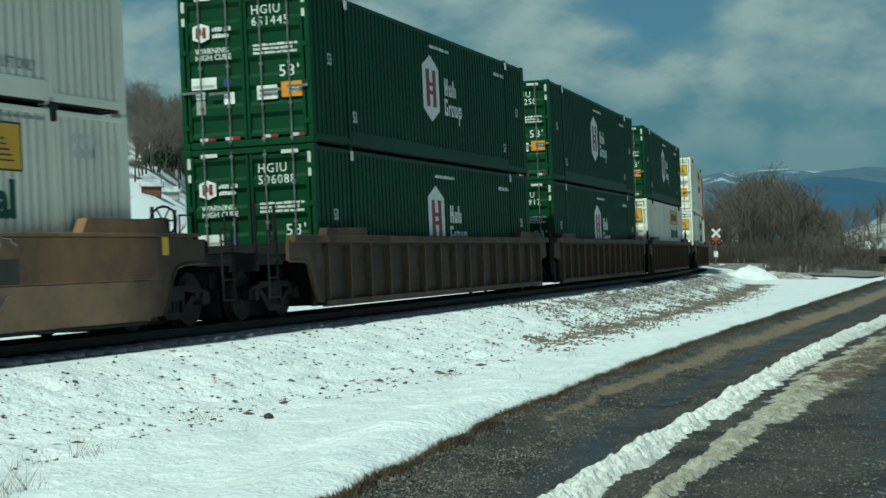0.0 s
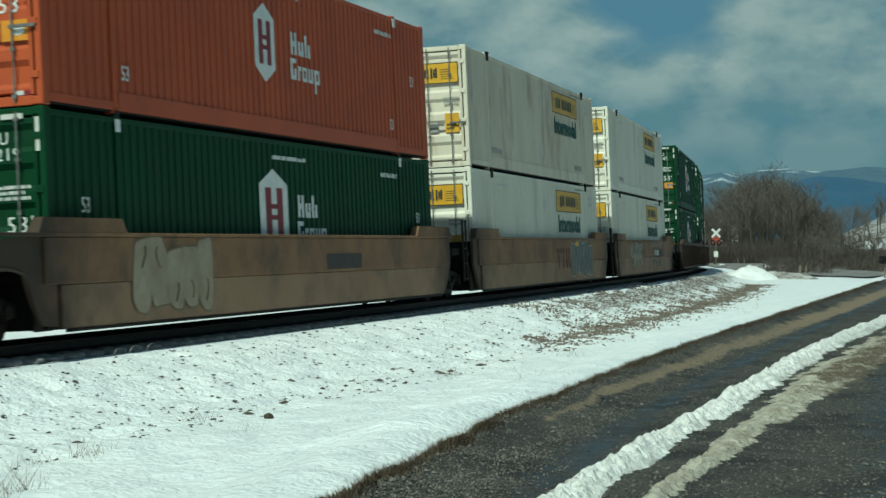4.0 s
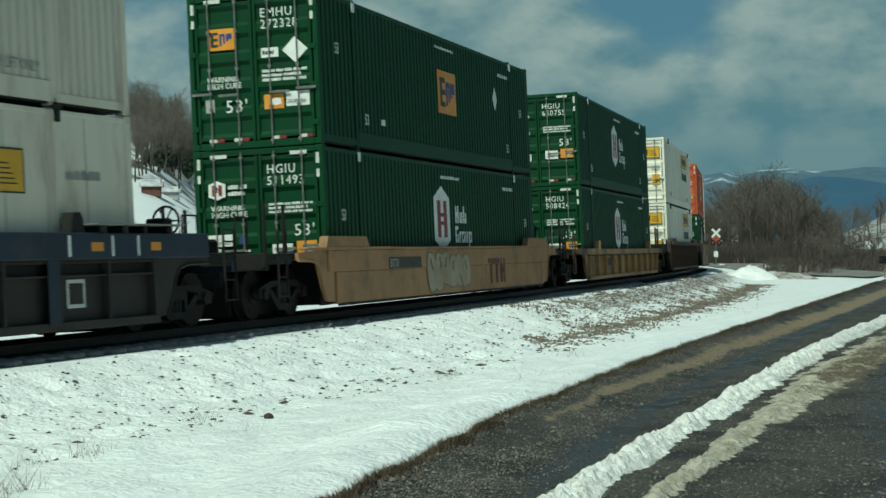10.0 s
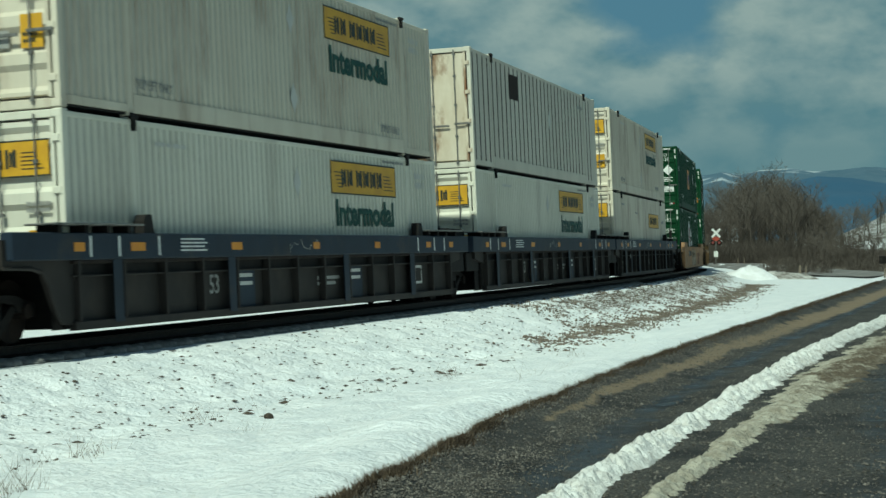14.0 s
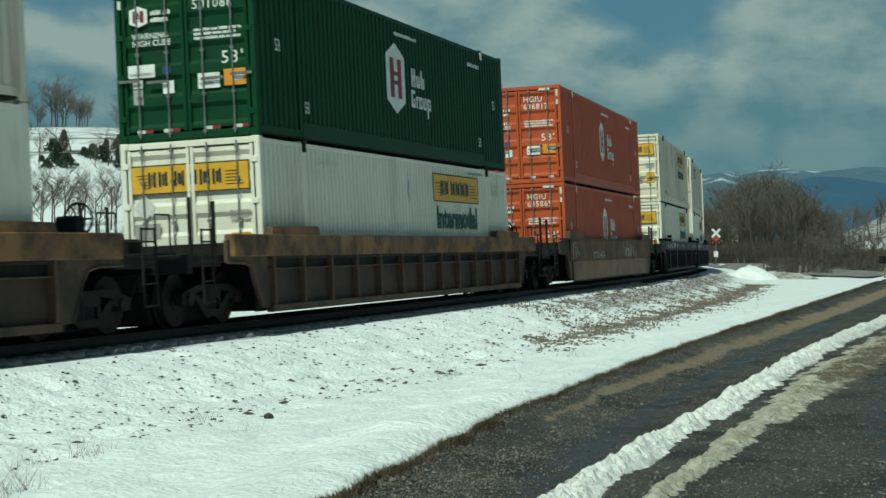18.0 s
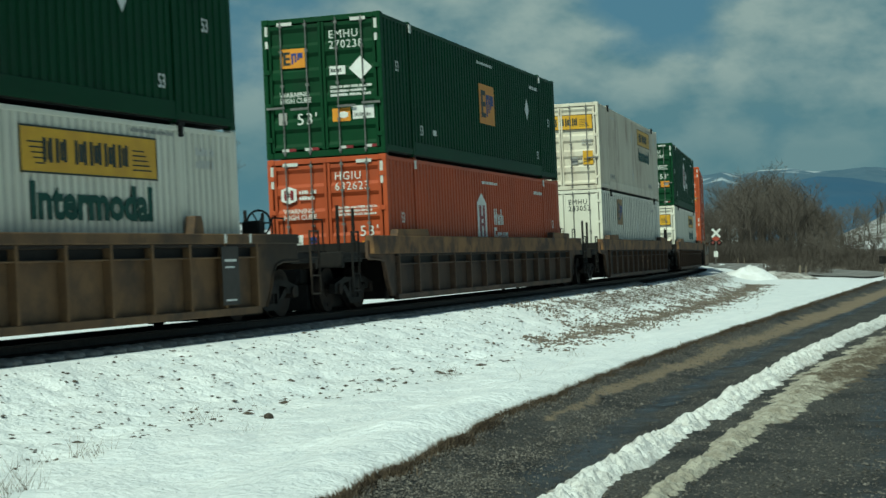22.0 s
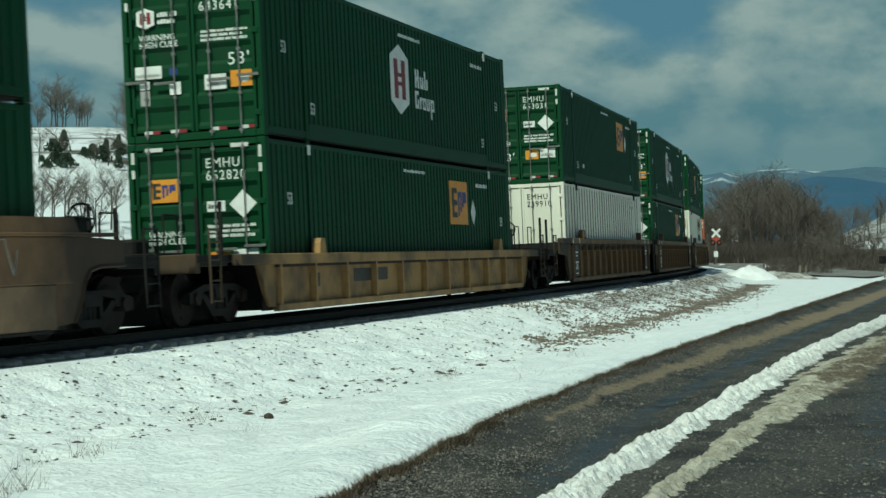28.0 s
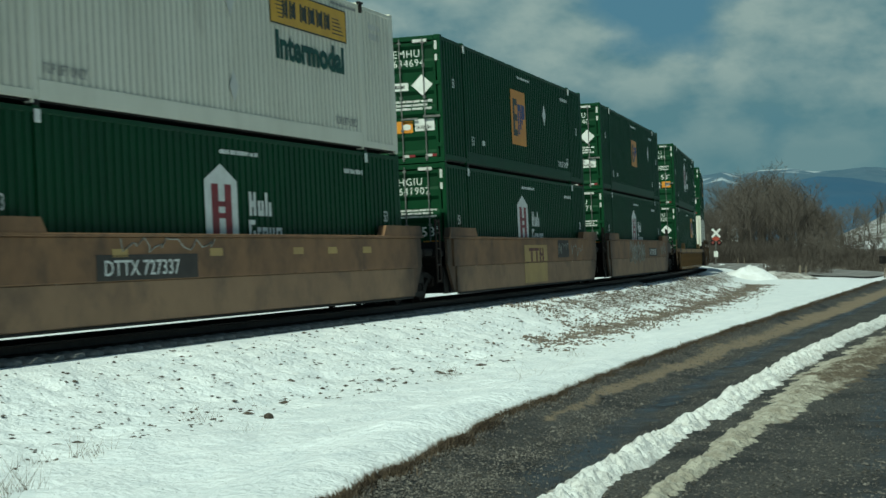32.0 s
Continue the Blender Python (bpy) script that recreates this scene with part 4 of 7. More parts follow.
# ---------------------------------------------------------------- small things on the ground
def scatter(name, pts, sizes, material, label, category, seed, flat=0.7, stretch=1.0, heading=None):
    """Many small stones or clods, one mesh."""
    rnd = np.random.RandomState(seed)
    unit = np.array([(1, 0, 0), (-1, 0, 0), (0, 1, 0), (0, -1, 0), (0, 0, 1), (0, 0, -1)], float)
    tri = np.array([(0, 2, 4), (2, 1, 4), (1, 3, 4), (3, 0, 4), (2, 0, 5), (1, 2, 5), (3, 1, 5), (0, 3, 5)])
    n = len(pts)
    j = 1 + rnd.uniform(-0.4, 0.4, (n, 6, 1))
    ang = rnd.uniform(0, 6.28, n) if heading is None else rnd.normal(heading, 0.7, n)
    c, s_ = np.cos(ang), np.sin(ang)
    v = unit[None] * j * sizes[:, None, None]
    v[:, :, 2] *= flat
    v[:, :, 0] *= stretch
    x = v[:, :, 0] * c[:, None] - v[:, :, 1] * s_[:, None]
    y = v[:, :, 0] * s_[:, None] + v[:, :, 1] * c[:, None]
    co = np.stack([x, y, v[:, :, 2]], -1) + pts[:, None, :]
    fa = (tri[None] + (np.arange(n) * 6)[:, None, None]).reshape(-1, 3)
    me = bpy.data.meshes.new(name)
    me.from_pydata(co.reshape(-1, 3).tolist(), [], fa.tolist())
    me.materials.append(material)
    return tagged(new(name, me), label, category, kind="stuff")


rs = np.random.RandomState(17)
n = 46000       # road gravel
yy = 9.5 + 26 * rs.rand(n) ** 2.2
ee = np.where(rs.rand(n) < 0.45, rs.uniform(0.0, 1.0, n), rs.uniform(0.0, 5.0, n))
keep = rs.rand(n) > 0.75 * np.exp(-((ee - 0.36 - 0.02 * (yy - 16)) / 0.15) ** 2) * (yy > 14) + 0.8 * np.exp(-((ee - 1.0 - 0.012 * (yy - 14)) / 0.3) ** 2)
yy, ee = yy[keep], ee[keep]
n = len(yy)
xx = road_edge(yy) + ee
scatter("gravel_stones", np.stack([xx, yy, road_z(xx, yy, ee) + 0.003], 1), rs.uniform(0.004, 0.0125, n) * (1 + (rs.rand(n) > 0.97) * 0.9), M["pebble"], "loose grey stones on the wet gravel road", "gravel", 1)
n = 2600        # dark clods and stones on the snowy shoulder
yy = 13 + 60 * rs.rand(n) ** 1.5
dd = rs.uniform(1.7, 5.5, n) ** 1.0
xx = np.interp(yy, P_Y, P_X) + dd / np.sin(np.interp(yy, P_Y, P_TH))
keep = (xx < road_edge(yy) - 0.5)
xx, yy = xx[keep], yy[keep]
scatter("dirt_clods", np.stack([xx, yy, ground_z(xx, yy) + 0.004], 1), rs.uniform(0.008, 0.032, len(xx)) * (1 + (rs.rand(len(xx)) > 0.95) * 1.2), M["stone"], "dark clods and stones on the snow", "stones", 2, 0.4, 1.5, 2.8)
n = 26000       # ballast stones where the snow has melted
yy = 31 + 58 * rs.rand(n) ** 1.3
dd = np.where(rs.rand(n) < 0.5, rs.normal(4.6, 0.45, n), rs.uniform(1.6, 4.4, n))
xx = np.interp(yy, P_Y, P_X) + dd / np.sin(np.interp(yy, P_Y, P_TH))
keep = (xx < road_edge(yy) - 0.6) & ((dd > 4.0) | (yy > 38 + 4 * bumps(xx, yy, 2.0))) & (bumps(xx, yy, 1.1) + 0.6 * bumps(xx, yy, 0.4) + 0.5 * rs.rand(n) + 0.75 * np.exp(-((dd - 4.6) / 0.5) ** 2) * smooth01(30, 40, yy) > 0.25)
xx, yy = xx[keep], yy[keep]
scatter("ballast_stones", np.stack([xx, yy, ground_z(xx, yy) + 0.01], 1), rs.uniform(0.012, 0.04, len(xx)), M["ballast_light"], "grey-brown ballast stones in melting snow", "stones", 4)
def blades(name, pts, height, lean, material, label, category, seed, kind="stuff", parent=None, thick=0.0022):
    """Dry grass: thin three-sided blades."""
    rnd = np.random.RandomState(seed)
    co, fa = [], []
    for p in pts:
        h = height * rnd.uniform(0.4, 1.2)
        az = rnd.uniform(0, 6.28)
        tip = (p[0] + math.cos(az) * h * lean, p[1] + math.sin(az) * h * lean, p[2] + h)
        w = thick * (1 + 1.1 * rnd.rand())
        k = len(co)
        co += [(p[0] + w * math.cos(t), p[1] + w * math.sin(t), p[2] - 0.02) for t in (0, 2.1, 4.2)] + [tip]
        fa += [(k, k + 1, k + 3), (k + 1, k + 2, k + 3), (k + 2, k, k + 3)]
    me = bpy.data.meshes.new(name)
    me.from_pydata(co, [], fa)
    me.materials.append(material)
    if parent:
        return part(name, me, None, parent)
    return tagged(new(name, me), label, category, kind=kind)


n = 60000
yy = 9 + 70 * rs.rand(n) ** 2.2
ee = rs.normal(0.0, 0.06, n) * (1 + 0.02 * yy) + 0.07 * bumps(yy * 0, yy, 0.5) - 0.03
xx = road_edge(yy) + ee
blades("verge_grass", np.stack([xx, yy, np.maximum(ground_z(xx, yy), np.where(ee > -0.02, road_z(xx, yy, ee), -9))], 1), 0.06, 0.9, M["verge"], "dead brown grass along the road's edge", "grass", 9, thick=0.003)


def tuft(x, y, h, n_, seed):
    t = thing("grass_tuft", "dry grass stalks poking out of the snow", "grass tuft", "dry grass tufts")
    rnd = np.random.RandomState(seed)
    pts = np.stack([rnd.normal(0, 0.12, n_), rnd.normal(0, 0.12, n_), np.zeros(n_)], 1)
    tagged(blades("grass", pts, h, 0.75, M["grass"], "", "", seed, parent=t, thick=0.0013), kind="stuff")
    t.matrix_basis = pose(x, y, float(ground_z(x, y)))


for k, (x, y, h, n_) in enumerate(((-2.6, 18.9, 0.20, 16), (-3.1, 15.3, 0.22, 18), (-3.5, 14.9, 0.18, 10), (-3.25, 13.3, 0.3, 26), (-3.3, 12.6, 0.22, 20), (0.12, 26.0, 0.2, 22), (0.05, 25.2, 0.15, 12), (2.2, 29.3, 0.16, 10),
                                   (1.15, 23.0, 0.3, 3), (1.7, 24.8, 0.26, 3), (-0.8, 15.6, 0.16, 2), (7.9, 46, 0.5, 5), (-2.2, 20.0, 0.18, 6), (-0.9, 22.5, 0.16, 5), (-1.9, 17.4, 0.14, 6))):
    tuft(x, y, h, n_ * 2, 160 + k)
rock = thing("rock", "small dark rock lying on the snow", "rock")
bm = bmesh.new()
bmesh.ops.create_icosphere(bm, subdivisions=2, radius=0.075)
for v in bm.verts:
    v.co *= 1 + 0.25 * noise.noise(v.co * 14)
    v.co.z *= 0.75
part("stone", bm, M["stone"], rock)
rock.matrix_basis = pose(-1.87, 18.7, float(ground_z(-1.87, 18.7)) + 0.025) @ Matrix.Scale(0.75, 4)


# ---------------------------------------------------------------- containers
CL, CW, CH = 16.15, 2.59, 2.896
HX, HY = CL / 2, CW / 2


def corrugated(pitch, groove, depth, x0, x1):
    """The outline of a corrugated side: x, and how far it lies back."""
    pts, x = [(x0, 0)], x0 + 0.06
    ramp = depth * 0.8
    while x + pitch < x1 - 0.03:
        flat = pitch - groove - 2 * ramp
        pts += [(x, 0), (x + ramp, depth), (x + ramp + groove, depth), (x + 2 * ramp + groove, 0)]
        x += pitch
    return pts + [(x1, 0)]


def side_sheet(bm, outline, y, sign, z0, z1, groove_mat=False):
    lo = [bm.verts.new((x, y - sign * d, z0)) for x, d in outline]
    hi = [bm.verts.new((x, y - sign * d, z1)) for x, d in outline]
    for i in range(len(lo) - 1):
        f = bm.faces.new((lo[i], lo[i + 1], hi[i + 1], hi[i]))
        if groove_mat and (outline[i][1] > 0 and outline[i + 1][1] > 0 or groove_mat in (GROOVE_DARK, GROOVE_BROWN) and outline[i][1] + outline[i + 1][1] > 0):
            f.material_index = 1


@functools.lru_cache(None)
def letters(txt, height, narrow=0.8, bold=0.0):
    """A flat mesh of that text, in the x-z plane, read from -y."""
    cu = bpy.data.curves.new("lettering", "FONT")
    cu.body, cu.size, cu.extrude, cu.resolution_u = txt, height * 1.4, 0.002, 2
    cu.space_line, cu.offset = 0.85, bold * height
    cu.space_character = 1.0 if bold else 1.16
    ob = bpy.data.objects.new("lettering", cu)
    scene.collection.objects.link(ob)
    me = bpy.data.meshes.new_from_object(ob.evaluated_get(bpy.context.evaluated_depsgraph_get()))
    bpy.data.objects.remove(ob)
    bpy.data.curves.remove(cu)
    me.transform(Matrix.Rotation(radians(90), 4, "X") @ Matrix.Diagonal((narrow, 1, 1, 1)))
    return me


def words(parent, txt, x, y, z, height, material, face="side", narrow=0.8, name="lettering", bold=0.012):
    """Lettering on the camera-side wall (face 'side') or the rear doors (face 'door')."""
    me = letters(txt, height, narrow, bold).copy()
    me.materials.clear()
    me.materials.append(material)
    ob = new(name, me)
    ob.parent = parent
    ob.matrix_basis = pose(x, y, z) if face == "side" else pose(x, y, z, 0, 0, -90)
    return ob


def plate(parent, name, x0, x1, z0, z1, face, off, material, label=""):
    """A flat decal, 4 mm thick, on the camera-side wall or on the doors (x then runs to the right as seen)."""
    bm = bmesh.new()
    if face == "side":
        box(bm, x0, x1, -HY - off - 0.004, -HY - off, z0, z1)
    else:
        box(bm, -HX - off - 0.004, -HX - off, -x1, -x0, z0, z1)
    return part(name, bm, material, parent, label)


def poly_plate(parent, name, pts, face, off, material, label=""):
    bm = bmesh.new()
    if face == "side":
        prism(bm, pts, "y", -HY - off - 0.004, -HY - off)
    else:
        prism(bm, [(-a, b) for a, b in pts], "x", -HX - off - 0.004, -HX - off)
    return part(name, bm, material, parent, label)


def hexagon(cx, cz, w, h, tip=0.36):
    return [(cx - w / 2, cz - h / 2 + h * tip / 2), (cx, cz - h / 2), (cx + w / 2, cz - h / 2 + h * tip / 2),
            (cx + w / 2, cz + h / 2 - h * tip / 2), (cx, cz + h / 2), (cx - w / 2, cz + h / 2 - h * tip / 2)]


def hub_mark(c, cx, cz, w, h, face, off=0.0):
    poly_plate(c, "logo", hexagon(cx, cz, w, h), face, off + 0.002, LETTER_WHITE, "white hexagonal emblem")
    bm = bmesh.new()
    a, b, q, k = w * 0.30, w * 0.10, h * 0.28, h * 0.035
    strokes(bm, face, off + 0.007, [(cx - a, cx - b, cz - q, cz + q), (cx + b, cx + a, cz - q, cz + q),
                                    (cx - b, cx + b, cz + k, cz + 2.6 * k), (cx - b, cx + b, cz - 2.6 * k, cz - k)])
    part("emblem_stroke", bm, RED, c)


def emp_mark(c, cx, cz, w, face, off=0.0, hh=None, paint=None):
    h = hh or w
    plate(c, "logo", cx - w / 2, cx + w / 2, cz - h / 2, cz + h / 2, face, off + 0.002, paint or ORANGE, "orange square emblem" if not paint else "faded brown square emblem")
    for mt, pts in ((LETTER_DARK, ((-.38, -.34), (-.1, -.34), (-.1, -.22), (-.27, -.22), (-.27, -.06), (-.1, -.06), (-.1, .06), (-.27, .06), (-.27, .22), (-.1, .22), (-.1, .34), (-.38, .34))),
                    (BLUE, ((-.05, -.3), (.03, -.3), (.03, .14), (.09, .14), (.09, -.2), (.16, -.2), (.16, .26), (-.05, .26))),
                    (BLUE, ((.2, -.1), (.28, -.1), (.28, .0), (.42, .0), (.42, .26), (.2, .26)))):
        poly_plate(c, "emblem_stroke", [(cx + u * w, cz + v * h) for u, v in pts], face, off + 0.007, mt)


def strokes(bm, face, off, rects):
    for x0, x1, z0, z1 in rects:
        if face == "side":
            box(bm, x0, x1, -HY - off - 0.004, -HY - off, z0, z1)
        else:
            box(bm, -HX - off - 0.004, -HX - off, -x1, -x0, z0, z1)


def jb_panel(c, x0, x1, z0, z1, face, off=0.0):
    """A yellow name panel; the name stands as plain strokes, a thin dark frame and a winged stripe at each end."""
    plate(c, "yellow_panel", x0, x1, z0, z1, face, off + 0.002, YELLOW, "yellow name panel")
    w, h = x1 - x0, z1 - z0
    bm = bmesh.new()
    x, zl, zh = x0 + 0.15 * w, z0 + 0.24 * h, z0 + 0.76 * h
    st = 0.022 * w
    for k, wd in enumerate((0.065, 0.075, 0.085, 0.085, 0.085, 0.075)):
        a, b = x, x + wd * w
        rects = [(a, a + st, zl, zh), (a + st * 1.35, b - st * 1.15, zl + 0.06 * h, zh - 0.07 * h), (b - st, b, zl + 0.03 * h * (k % 2), zh)]
        strokes(bm, face, off + 0.007, rects)
        x += (wd + 0.022) * w + (0.035 * w if k == 1 else 0)
    for k in range(5):
        zz = z0 + h * (0.2 + 0.11 * k)
        strokes(bm, face, off + 0.007, [(x0 + w * (0.05 + 0.012 * (4 - k)), x0 + w * 0.16, zz, zz + 0.03 * h), (x0 + w * 0.80, x0 + w * (0.95 - 0.014 * k), zz, zz + 0.03 * h)])
    strokes(bm, face, off + 0.006, [(x0, x1, z0, z0 + 0.04 * h), (x0, x1, z1 - 0.04 * h, z1), (x0, x0 + 0.04 * h, z0 + 0.05 * h, z1 - 0.05 * h), (x1 - 0.04 * h, x1, z0 + 0.05 * h, z1 - 0.05 * h)])
    part("name_lettering", bm, LETTER_DARK, c)


def bars(c, x0, x1, z0, z1, rows, face, off, material, gap=0.45):
    """Small print that cannot be read: rows of short plain bars with gaps, like words, one block."""
    bm = bmesh.new()
    rnd = random.Random(int(abs(x0) * 1000 + z0 * 100 + rows))
    h = (z1 - z0) / rows
    for r in range(rows):
        z = z1 - (r + 1) * h
        zl, zh = z + h * gap * 0.4, z + h * (1 - gap * 0.4)
        lw, x, word = 0.62 * (zh - zl), x0, 0
        end = x1 - (0.1 * (x1 - x0) if r % 2 else 0.0)
        while x + lw * 0.6 < end:
            wd = lw * rnd.choice((0.55, 0.8, 0.9, 1.0))
            strokes(bm, face, off, [(x, x + wd, zl, zh - (zh - zl) * rnd.choice((0, 0, 0.2)))])
            x += wd + 0.3 * lw
            word += 1
            if word > 3 and rnd.random() < 0.35:
                x, word = x + 0.7 * lw, 0
    return tagged(part("small_print", bm, material, c), kind="stuff")


def container_shell(paint, style, label, group, door_paint=None):
    """A 53-foot container: corrugated shell, frame, castings, two rear doors with their locking bars."""
    c = thing("shipping_container", label, "container", group)
    pitch, groove, depth = {"fine": (0.235, 0.085, 0.023), "tight": (0.2, 0.08, 0.02), "wide": (0.48, 0.062, 0.024), "plain": (0.98, 0.05, 0.012), "wide_pale": (0.48, 0.085, 0.024)}[style]
    outline = corrugated(pitch, groove, depth, -HX + 0.11, HX - 0.11)
    groove_mat = {"fine": None, "tight": GROOVE_PALE, "wide": GROOVE_DARK, "plain": GROOVE_PALE, "wide_pale": GROOVE_BROWN}[style]
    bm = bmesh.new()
    side_sheet(bm, outline, -HY + 0.006, -1, 0.14, CH - 0.09, groove_mat)
    side_sheet(bm, outline, HY - 0.006, 1, 0.14, CH - 0.09, groove_mat)
    for sg in (-1, 1):      # the back of each side's folds is closed by an inner wall
        box(bm, -HX + 0.08, HX - 0.08, sg * (HY - 0.06) - 0.004, sg * (HY - 0.06) + 0.004, 0.12, CH - 0.05)
    box(bm, HX - 0.06, HX - 0.03, -HY + 0.05, HY - 0.05, 0.1, CH - 0.05)
    sh = part("shell", bm, paint, c)
    if groove_mat:
        sh.data.materials.append(groove_mat)
    part("roof", boxes((-HX + 0.06, HX - 0.06, -HY + 0.04, HY - 0.04, CH - 0.06, CH - 0.04)), paint, c)
    part("floor", boxes((-HX + 0.06, HX - 0.06, -HY + 0.04, HY - 0.04, 0.03, 0.12)), M["black"], c)
    post = mesh_of("corner_post", boxes((-0.075, 0.075, -0.05, 0.05, 0.1, CH - 0.1), r=0.012), paint)
    cast = mesh_of("corner_casting", boxes((-0.09, 0.09, -0.08, 0.08, 0, 0.12), r=0.015), paint)
    mid = mesh_of("support_post", boxes((-0.06, 0.06, -0.02, 0.02, 0.05, CH - 0.03), r=0.008), paint)
    for sx in (-1, 1):
        for sy in (-1, 1):
            part("corner_post", post, None, c).location = (sx * (HX - 0.076), sy * (HY - 0.05), 0)
            part("support_post", mid, None, c).location = (sx * 6.1, sy * (HY - 0.012), 0)
            for z in (0, CH - 0.12):
                part("corner_casting", cast, None, c).location = (sx * (HX - 0.088), sy * (HY - 0.078), z)
                if sy < 0:
                    part("corner_casting", cast, None, c).location = (sx * 6.1, sy * (HY - 0.072), z)
    for sy in (-1, 1):
        y = sy * (HY - 0.03)
        part("bottom_rail", boxes((-HX + 0.15, HX - 0.15, y - 0.03, y + 0.03, 0.06, 0.18), r=0.008), paint, c)
        part("top_rail", boxes((-HX + 0.15, HX - 0.15, y - 0.03, y + 0.03, CH - 0.11, CH - 0.035), r=0.008), paint, c)
    for sy in (-1, 1):
        y = sy * (HY - 0.012)
        part("side_skirt", boxes((-6.02, 6.02, y - 0.02, y + 0.02, 0.055, 0.33), r=0.006), paint, c)
        for sx in (-1, 1):
            part("twist_lock", boxes((sx * 6.1 - 0.07, sx * 6.1 + 0.07, sy * (HY - 0.06) - 0.075, sy * (HY - 0.06) + 0.075, -0.03, 0.06), r=0.012), M["black"], c)
    green = style == "fine"
    if green:
        lug = mesh_of("lifting_plate", boxes((-0.075, 0.075, -0.006, 0.006, CH - 0.24, CH - 0.06), r=0.003), LETTER_WHITE)
    else:
        lug = mesh_of("box_connector", boxes((-0.045, 0.045, -0.03, 0.03, CH - 0.2, CH + 0.02), (-0.1, 0.1, -0.035, 0.035, CH - 0.03, CH + 0.02), r=0.008), M["black"])
    for sx in (-1, 1):
        part("lifting_plate" if green else "box_connector", lug, None, c, "" if green else "black corner connector").location = (sx * 6.1, -HY - (0.016 if green else 0.03), 0)
    part("door_header", boxes((-HX + 0.01, -HX + 0.10, -HY + 0.16, HY - 0.16, CH - 0.12, CH - 0.01), r=0.008), paint, c)
    part("door_sill", boxes((-HX + 0.01, -HX + 0.12, -HY + 0.16, HY - 0.16, 0.0, 0.13), r=0.008), paint, c)
    dp = door_paint or paint
    prof, n = [], 5         # one door leaf: horizontal folds
    z0, z1 = 0.16, CH - 0.15
    hgt = (z1 - z0) / n
    for k in range(n):
        a = z0 + k * hgt
        prof += [(-HX + 0.03 + d, z) for z, d in ((a + 0.02, 0), (a + hgt * 0.14, 0), (a + hgt * 0.27, 0.05), (a + hgt * 0.70, 0.05), (a + hgt * 0.86, 0))]
    if style in ("wide", "wide_pale"):
        prof = [(-HX + 0.03, z0 + 0.02), (-HX + 0.03, z1 - 0.02)]       # plate doors have no folds
    prof += [(-HX + 0.03, z1), (-HX + 0.085, z1), (-HX + 0.085, z0)]
    y0, y1 = 0.02, HY - 0.14
    bm = bmesh.new()
    prism(bm, prof, "y", y0, y1)
    leaf = mesh_of("door", bm, dp)
    strip_me = mesh_of("edge_strip", boxes((-HX + 0.012, -HX + 0.07, -0.03, 0.03, z0 - 0.02, z1 + 0.02), r=0.006), dp)
    bm = bmesh.new()
    tube(bm, (-HX - 0.012, 0, 0.05), (-HX - 0.012, 0, CH - 0.06), 0.014, seg=6)
    for z in (0.12, 0.75, 1.5, 2.2, CH - 0.16):
        box(bm, -HX - 0.03, -HX + 0.03, -0.032, 0.032, z - 0.025, z + 0.025)
    rod = mesh_of("locking_bar", bm, BAR)
    han = mesh_of("handle", boxes((-HX - 0.05, -HX - 0.025, -0.02, 0.38, 0.98, 1.03), r=0.006), BAR)
    hinge = mesh_of("hinge", boxes((-HX - 0.02, -HX + 0.03, -0.06, 0.06, -0.05, 0.05), r=0.008), dp)
    for sy in (-1, 1):
        door = part("door", leaf, None, c)
        if sy < 0:
            door.matrix_basis = Matrix.Diagonal((1, -1, 1, 1))
        for yy in (y0 + 0.02, y1 - 0.02):
            part("edge_strip", strip_me, None, door).location = (0, yy, 0)
        for yy in (0.33, 0.88):
            lb = part("locking_bar", rod, None, door)
            lb.location = (0, yy, 0)
            part("handle", han, None, door).location = (0, yy - 0.02 if yy > 0.5 else yy, -0.0 if yy < 0.5 else 0.04)
        for z in (0.4, 1.1, 1.8, 2.5):
            part("hinge", hinge, None, door).location = (0, HY - 0.1, z)
    return c


D_OFF = -0.027       # doors' decals sit on the fold crowns


